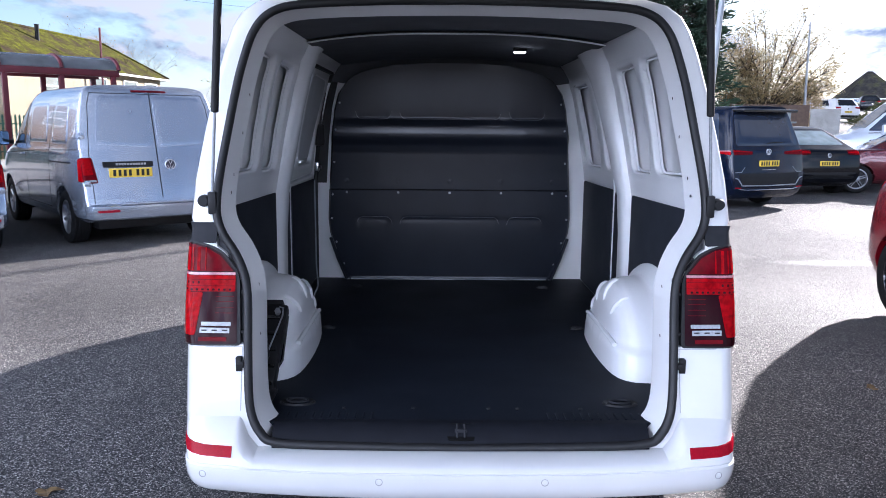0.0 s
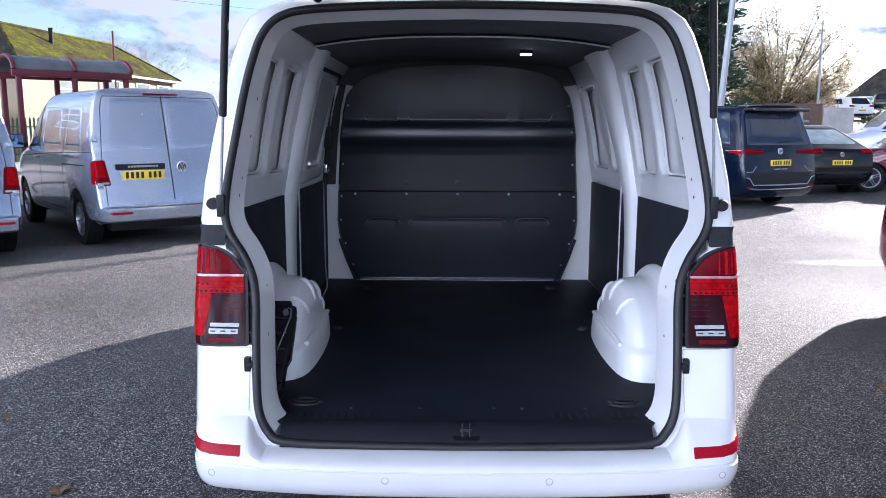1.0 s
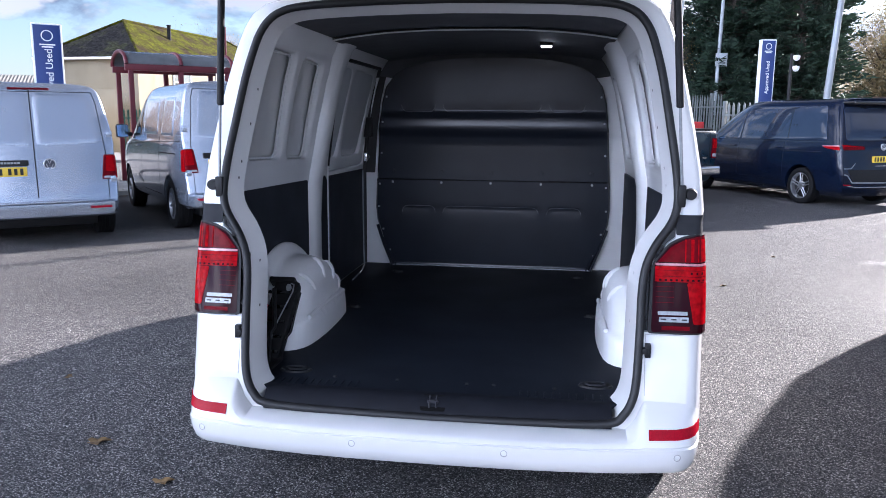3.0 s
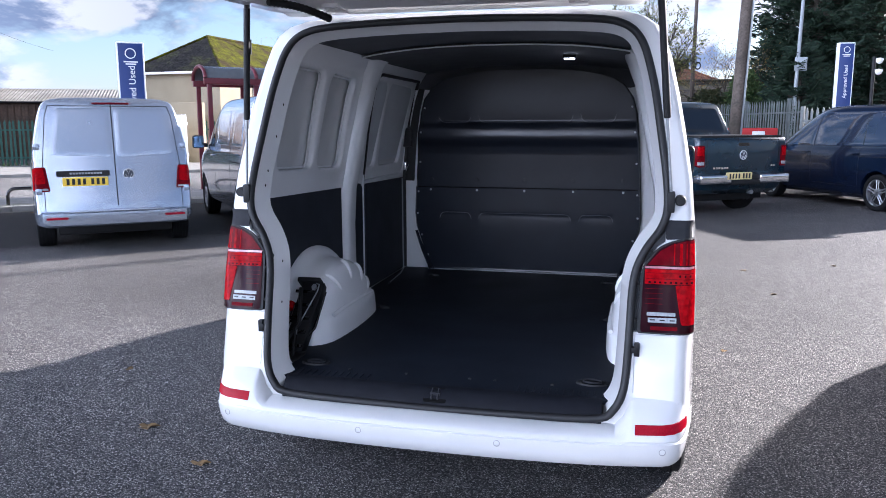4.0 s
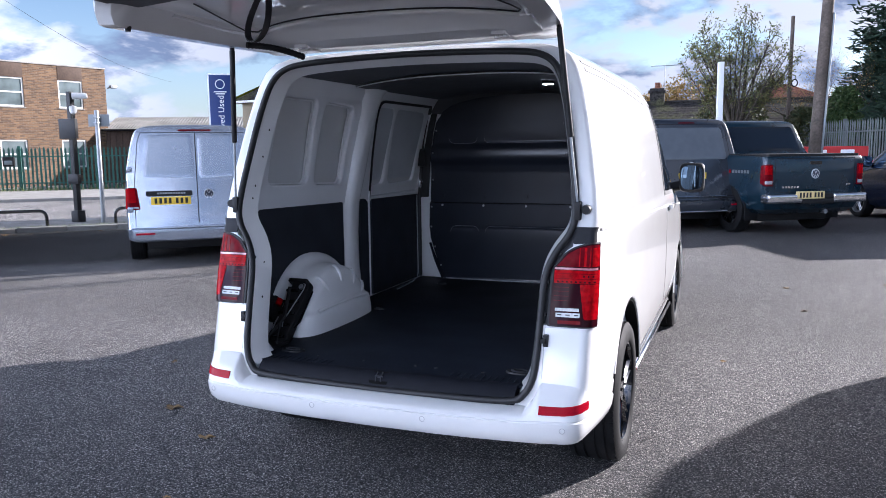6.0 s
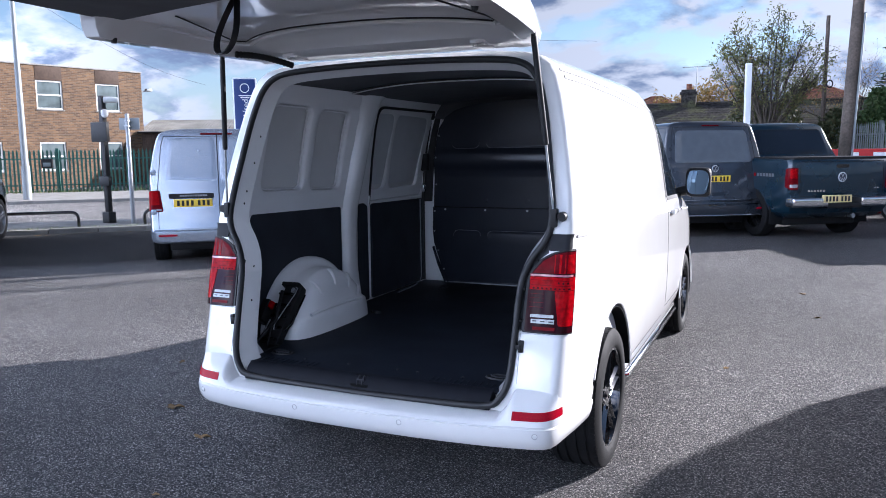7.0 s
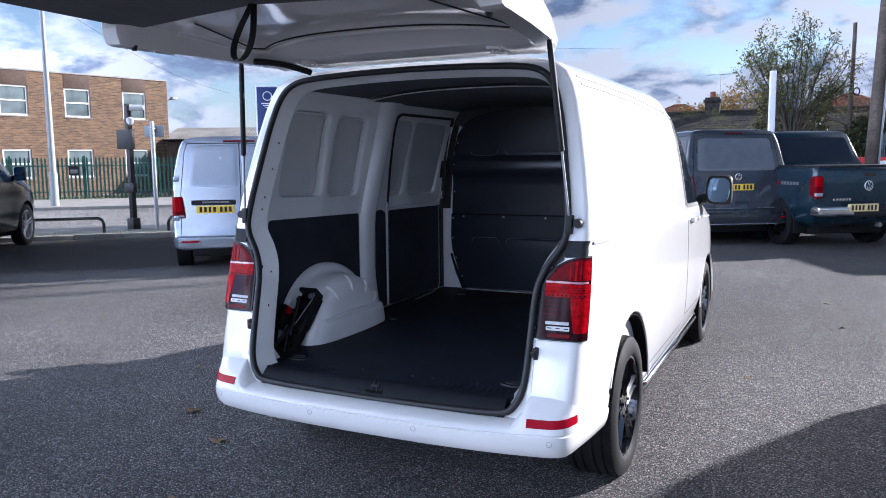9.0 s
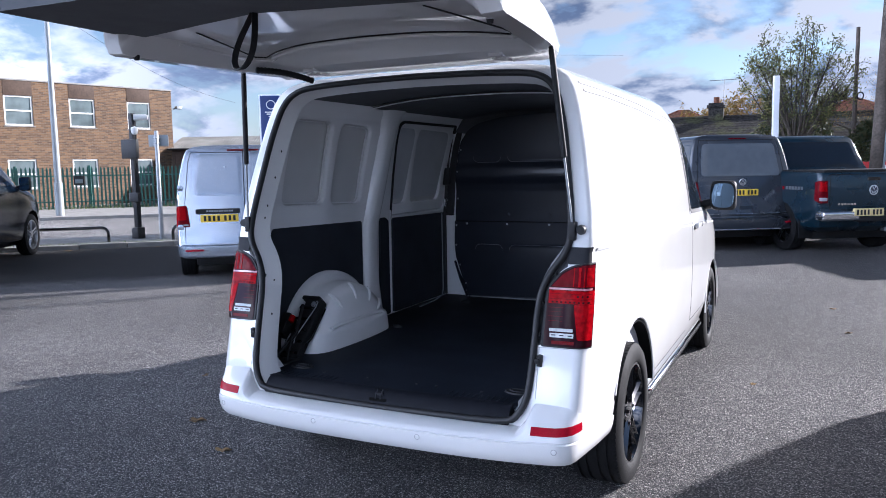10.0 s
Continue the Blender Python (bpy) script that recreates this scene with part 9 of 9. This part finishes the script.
# ---- trees and hedges ----
def grow(bm, rnd, p, d, length, r, level, tips, spread, n=6):
    """Recursive limbs; tips collects the ends where leaves sit."""
    steps = 4
    pts, rad = [p.copy()], [r]
    q = p.copy()
    dd = d.copy()
    for i in range(steps):
        dd = (dd + Vector((rnd.gauss(0, 0.12), rnd.gauss(0, 0.12), rnd.gauss(0.05, 0.08)))).normalized()
        q = q + dd * length / steps
        pts.append(q.copy()); rad.append(r * (1 - 0.55 * (i + 1) / steps))
        if level <= 1:
            tips.append(q.copy())
    tube(bm, pts, rad, max(3, n), cap=False)
    if level == 0:
        return
    for k in range(rnd.randint(3, 4)):
        i = rnd.randint(2, steps)
        a = rnd.uniform(0, 6.283)
        side = Vector((math.cos(a), math.sin(a), rnd.uniform(0.0, 0.5)))
        nd = (dd * (1 - spread) + side * spread).normalized()
        grow(bm, rnd, pts[i], nd, length * rnd.uniform(0.62, 0.82), rad[i] * 0.72, level - 1, tips, spread, n - 1)


def leaf_cloud(name, mat, parent, rnd, tips, per, size, scatter):
    verts, faces = [], []
    for t in tips:
        for _ in range(per):
            c = t + Vector((rnd.gauss(0, scatter), rnd.gauss(0, scatter), rnd.gauss(0, scatter)))
            a = Vector((rnd.gauss(0, 1), rnd.gauss(0, 1), rnd.gauss(0, 1))).normalized()
            b = a.orthogonal().normalized()
            s = size * rnd.uniform(0.6, 1.4)
            k = len(verts)
            verts += [c - a * s, c + b * s * 0.45, c + a * s, c - b * s * 0.45]
            faces.append((k, k + 1, k + 2, k + 3))
    me = bpy.data.meshes.new(name)
    me.from_pydata([tuple(v) for v in verts], [], faces)
    me.materials.append(mat)
    o = new(name, me)
    if parent:
        o.parent = parent
    return o


def broad_tree(label, at, h, leaf_mat, per, seed, levels=4, spread=0.5, leaf=0.07, trunk=0.16, stems=1, wide=0, low=0.42):
    rnd = random.Random(seed)
    root = thing("tree", label, "tree", Matrix.Translation(at))
    bm = fresh()
    tips = []
    for k in range(stems):
        a = 6.283 * k / stems + 0.4
        d = Vector((math.cos(a) * 0.28, math.sin(a) * 0.28, 1)).normalized() if stems > 1 else Vector((0, 0, 1))
        grow(bm, rnd, Vector((0, 0, -0.1)), d, h * 0.36, trunk, levels, tips, spread, 8)
    zmax = max(t.z for t in tips)
    f = h / zmax
    for v in bm.verts:
        v.co *= f
    tips = [t * f for t in tips]
    if wide:
        cx, cy = sum(t.x for t in tips) / len(tips), sum(t.y for t in tips) / len(tips)
        g = wide / sorted(math.hypot(t.x - cx, t.y - cy) for t in tips)[int(len(tips) * 0.93)]
        for q in [v.co for v in bm.verts] + tips:
            k = min(1, max(0, q.z / h))
            q.x, q.y = (q.x - cx * k) * g, (q.y - cy * k) * g
    part("trunk", bm, BARK, root)
    if wide:
        tips = [t for t in tips if t.z > h * rnd.uniform(low, low + 0.33) or rnd.random() < 0.12]
    leaf_cloud("crown", leaf_mat, root, rnd, tips, per, leaf, 0.10)
    return root


def round_tree(label, at, centre, rx, rz, leaf_mat, seed, limbs=30, fork_z=1.5, droop=0.35, twig=1.0, twigs=26, leaf=0.048, per=8, bare=0.35):
    """A round-headed tree: limbs fan out from a short trunk to an oval crown, with leaves on the outer twigs."""
    rnd = random.Random(seed)
    root = thing("tree", label, "tree", Matrix.Translation(at))
    bm = fresh()
    fork = Vector((0, 0, fork_z))
    tube(bm, [(0, 0, -0.1), (0.02, 0.01, fork_z * 0.53), fork], [0.13, 0.11, 0.10], 8, cap=False)
    tips = []
    for k in range(limbs):
        a, e = rnd.uniform(0, 6.283), math.asin(rnd.uniform(-math.sin(droop), 0.99))
        swell = rnd.uniform(0.82, 1.06)
        end = Vector((rx * math.cos(a) * math.cos(e) * swell, rx * math.sin(a) * math.cos(e) * swell, centre + rz * math.sin(e) * swell))
        st = fork + Vector((0, 0, rnd.uniform(-0.25, 0.7)))
        mid = st.lerp(end, 0.45) + Vector((rnd.gauss(0, 0.08), rnd.gauss(0, 0.08), 0.22))
        n = 8
        pts = [(st * (1 - t) ** 2 + mid * 2 * t * (1 - t) + end * t * t) + Vector((rnd.gauss(0, 0.02), rnd.gauss(0, 0.02), 0)) for t in [i / n for i in range(n + 1)]]
        tube(bm, pts, [0.042 * (1 - 0.80 * i / n) for i in range(n + 1)], 5, cap=False)
        for j in range(twigs):
            t = rnd.uniform(0.34, 1.0)
            i = min(n - 1, int(t * n))
            p = pts[i].lerp(pts[i + 1], t * n - i)
            d = (end - st).normalized() + Vector((rnd.gauss(0, 0.75), rnd.gauss(0, 0.75), rnd.gauss(0.15, 0.55)))
            q = p + d.normalized() * rnd.uniform(0.20, 0.55) * twig
            m2 = p.lerp(q, 0.5) + Vector((rnd.gauss(0, 0.03), rnd.gauss(0, 0.03), rnd.gauss(0, 0.03)))
            tube(bm, [p, m2, q], [0.011, 0.008, 0.004], 3, cap=False)
            if rnd.random() < bare + (1 - bare) * t:
                tips += [q, m2.lerp(q, 0.6)]
    part("trunk", bm, BARK, root)
    leaf_cloud("crown", leaf_mat, root, rnd, tips, per, leaf, 0.095 * twig)
    return root


round_tree("round headed tree with thinning olive leaves", (1.0, 26.2, 0), 4.15, 1.72, 2.05, OLIVE, 11)
round_tree("wide tree with sparse olive and yellow autumn leaves", (17.2, 38.5, 1.0), 3.2, 3.35, 3.15, AUTUMN_VEILED, 23, 64, 0.9, 0.55, 1.7, 26, 0.066, 8, 0.7)
broad_tree("bare tree with few brown leaves", (4.6, 30.0, 0), 5.6, AUTUMN, 1, 31, 4, 0.55, 0.032, 0.08, 2)
broad_tree("bare tree with few brown leaves", (-2.0, 36.0, 0), 5.0, AUTUMN, 3, 37, 4, 0.55, 0.07, 0.08, 3)
broad_tree("small garden tree beyond the mossy roof", (-10.6, 44.0, 0), 4.3, OLIVE, 6, 41, 4, 0.5, 0.035, 0.12, 2)
broad_tree("small garden tree beyond the mossy roof", (-18.0, 40.0, 0), 7.1, AUTUMN, 1, 43, 4, 0.5, 0.035, 0.12, 2)
broad_tree("small bare tree beside the far houses", (-9.0, 46.0, 0), 4.9, OLIVE, 3, 47, 4, 0.55, 0.08, 0.1, 2)


def conifer(label, at, h, r, seed):
    rnd = random.Random(seed)
    root = thing("conifer", label, "tree", Matrix.Translation(at))
    bm = fresh()
    tube(bm, [(0, 0, -0.1), (0, 0, h * 0.5), (0, 0, h * 0.97)], [0.22, 0.13, 0.02], 8)
    verts, faces = [], []
    z = 0.5
    while z < h * 0.98:
        f = z / h
        reach = r * (1 - f) ** 0.72 * (0.9 if f > 0.12 else 0.75)
        for k in range(int(9 + 9 * (1 - f))):
            a = rnd.uniform(0, 6.283)
            L = reach * rnd.uniform(0.62, 1.12) + 0.15
            d = Vector((math.cos(a), math.sin(a), 0))
            zz = z + rnd.uniform(-0.15, 0.15)
            end = Vector((d.x * L, d.y * L, zz + L * rnd.uniform(0.05, 0.30)))
            st = Vector((0, 0, zz))
            if L > 0.7:
                tube(bm, [st, st.lerp(end, 0.6), end], [0.025, 0.015, 0.006], 3, cap=False)
            m = int(9 + L * 20)
            for j in range(m):
                t = rnd.uniform(0.25, 1.0) ** 0.7
                c = st.lerp(end, t) + Vector((rnd.gauss(0, 0.10), rnd.gauss(0, 0.10), rnd.gauss(-0.02, 0.09)))
                ax = (d * rnd.uniform(0.4, 1) + Vector((rnd.gauss(0, 0.5), rnd.gauss(0, 0.5), rnd.gauss(0.15, 0.3)))).normalized()
                s = rnd.uniform(0.14, 0.30)
                b = ax.orthogonal().normalized() * s * 0.22
                n = len(verts)
                verts += [tuple(c - ax * s * 0.4), tuple(c + b), tuple(c + ax * s), tuple(c - b)]
                faces.append((n, n + 1, n + 2, n + 3))
        z += 0.24
    part("trunk", bm, BARK, root)
    me = bpy.data.meshes.new("crown")
    me.from_pydata(verts, [], faces)
    me.materials.append(NEEDLES)
    o = new("crown", me)
    o.parent = root
    return root


conifer("tall dark green conifer behind the fence", (7.6, 31.5, 0), 14.0, 3.5, 3)
conifer("tall dark green conifer behind the fence", (9.7, 29.5, 0), 14.5, 2.6, 5)
conifer("tall dark green conifer behind the fence", (9.6, 34.0, 0), 15.0, 3.0, 9)
conifer("lower dark green conifer behind the fence", (6.3, 27.2, 0), 4.4, 1.9, 13)


def hedge(name, mat, spots, label, category, per, size, seed):
    """Shrubs as one mass of many small leaves round uneven clumps."""
    rnd = random.Random(seed)
    verts, faces = [], []
    for x, y, r, h in spots:
        for _ in range(int(per * r * h)):
            a, f = rnd.uniform(0, 6.283), rnd.random() ** 0.45
            z = rnd.random() ** 0.8 * h
            rr = r * f * math.sqrt(max(0.05, 1 - (z / h) ** 2.2)) * (0.8 + 0.35 * math.sin(3 * a + x) * math.cos(2.3 * z + y))
            c = Vector((x + rr * math.cos(a), y + rr * math.sin(a), z))
            ax = Vector((rnd.gauss(0, 1), rnd.gauss(0, 1), rnd.gauss(0, 1))).normalized()
            b = ax.orthogonal().normalized()
            s = size * rnd.uniform(0.6, 1.5)
            k = len(verts)
            verts += [tuple(c - ax * s), tuple(c + b * s * 0.5), tuple(c + ax * s), tuple(c - b * s * 0.5)]
            faces.append((k, k + 1, k + 2, k + 3))
    me = bpy.data.meshes.new(name)
    me.from_pydata(verts, [], faces)
    me.materials.append(mat)
    return tagged(new(name, me), label, category, kind="stuff")


rnd = random.Random(17)
hedge("shrubs", HEDGE, [(rnd.uniform(-4, 4.0), rnd.uniform(28, 34), rnd.uniform(0.9, 1.8), rnd.uniform(1.6, 3.1)) for _ in range(26)], "tangled shrubs behind the grey fence", "shrubs", 330, 0.07, 1)
hedge("shrubs", HEDGE, [(rnd.uniform(11, 34), rnd.uniform(36, 46), rnd.uniform(1.2, 2.2), rnd.uniform(1.6, 3.4)) for _ in range(26)], "tangled shrubs along the far boundary", "shrubs", 260, 0.09, 2)
hedge("shrubs", AUTUMN_VEILED, [(rnd.uniform(14.4, 21.5), rnd.uniform(38.5, 40), rnd.uniform(0.9, 1.5), rnd.uniform(2.4, 3.9)) for _ in range(12)], "yellowing shrubs below the autumn tree", "shrubs", 240, 0.06, 6)
IVY = leaf_material("green_shrub_leaves", (0.035, 0.075, 0.020), (0.09, 0.13, 0.04))
hedge("shrubs", IVY, [(rnd.uniform(4.2, 6.4), rnd.uniform(28.0, 31.0), rnd.uniform(0.8, 1.3), rnd.uniform(2.2, 3.7)) for _ in range(11)], "leafy green shrubs behind the grey fence", "shrubs", 420, 0.06, 5)
# made-up tree belt closing the horizon, also unseen behind the camera
far = []
for i in range(150):
    a = radians(-180 + 360 * i / 150 + rnd.uniform(-1.2, 1.2))
    d = rnd.uniform(85, 120)
    far.append((d * math.sin(a), d * math.cos(a), rnd.uniform(4, 7), rnd.uniform(2.6, 4.4)))
hedge("filler_woods", HEDGE, far, "belt of trees added round the lot to close the horizon", "woods", 26, 0.5, 3)

# ---- far houses ----
pitched_house("bungalow", "low bungalow with a dark tiled roof and chimney", (-4.9, 30.0, 0), (1, 0.06, 0), 9.5, 5.0, 2.35, 3.42, RENDER_CREAM, DARK_TILES, False)


def chimney(at):
    root = thing("chimney_stack", "brick chimney stack with a metal cowl on the bungalow", "chimney", Matrix.Translation(at))
    bm = fresh()
    box(bm, (-0.30, -0.25, -0.8), (0.30, 0.25, 0.75), 0.01)
    box(bm, (-0.36, -0.31, 0.55), (0.36, 0.31, 0.66), 0.01)
    part("stack", bm, DARK_TILES, root)
    bm = fresh()
    tube(bm, [(0, 0, 0.7), (0, 0, 1.0)], 0.12, 10)
    part("pot", bm, RED_TILES, root)
    bm = fresh()
    tube(bm, [(0.3, 0, 0.6), (0.3, 0, 1.75)], 0.02, 6)
    tube(bm, [(-0.3, 0, 1.72), (1.0, 0, 1.72)], 0.015, 6)
    for i in range(7):
        tube(bm, [(-0.2 + i * 0.18, -0.22, 1.72), (-0.2 + i * 0.18, 0.22, 1.72)], 0.010, 5)
    part("aerial", bm, STEEL, root)


chimney((-2.28, 32.6, 3.30))
pitched_house("house", "far brick house with a red hipped roof", (-0.2, 46.0, 0), (1, 0, 0), 7.5, 6.5, 3.3, 5.1, BRICK, RED_TILES, True)
pitched_house("house", "far brick house with a dark pitched roof", (43.0, 79.0, 0), (1, -0.2, 0), 5.2, 4.3, 4.6, 7.4, BRICK, DARK_TILES, True)
pitched_house("house", "far brick house with a dark pitched roof", (49.2, 79.0, 0), (1, -0.2, 0), 5.6, 4.3, 4.8, 7.7, BRICK, DARK_TILES, True)
pitched_house("house", "far brick house with a red hipped roof", (-12.0, 58.0, 0), (1, 0, 0), 8.0, 6.5, 3.6, 5.6, BRICK, RED_TILES, True)

# ---- fallen leaves ----
DRY_LEAF = material("dry_leaf", (0.30, 0.19, 0.08), 0.8, var=0.5, scale=40, island=0.35)


def fallen_leaf():
    bm = fresh()
    n = 12
    c = bm.verts.new((0, 0, 0.008))
    ring = []
    for i in range(n):
        a = 2 * math.pi * i / n
        r = 0.045 * (1 + 0.30 * math.cos(3 * a) + 0.12 * math.cos(7 * a))
        ring.append(bm.verts.new((r * math.cos(a), r * 0.75 * math.sin(a), 0.006 + 0.014 * abs(math.sin(2 * a)))))
    for i in range(n):
        bm.faces.new((c, ring[i], ring[(i + 1) % n]))
    ret = bmesh.ops.extrude_face_region(bm, geom=list(bm.faces))
    for g in ret["geom"]:
        if isinstance(g, bmesh.types.BMVert):
            g.co.z -= 0.003
    return tagged(part("fallen_leaf", solid(bm), DRY_LEAF), "curled dry brown leaf lying on asphalt", "leaf", "fallen leaves")


lf = fallen_leaf()
lf.matrix_world = pose(-1.70, 0.77, 0.0, 0, 0, 30)
rnd = random.Random(8)
for x, y, s in [(-1.20, 0.44, 0.9), (2.52, 2.12, 0.9), (2.0, 4.9, 0.7), (1.9, 6.1, 0.6), (2.9, 6.6, 0.6), (-2.4, 1.6, 0.6), (0.4, -0.35, 0.5), (-0.9, -0.2, 0.4), (1.35, 2.9, 0.5), (3.0, 1.2, 0.6)]:
    o = copy_thing(lf, pose(x, y, 0.0, rnd.uniform(-8, 8), rnd.uniform(-8, 8), rnd.uniform(0, 360)))
    o.scale = (s, s, s)
for i in range(40):
    p = uv(rnd.uniform(-10, 8), 13.62 - abs(rnd.gauss(0, 0.15)))
    s = rnd.uniform(0.5, 0.9)
    o = copy_thing(lf, pose(p.x, p.y, 0.0, rnd.uniform(-8, 8), rnd.uniform(-8, 8), rnd.uniform(0, 360)))
    o.scale = (s, s, s)
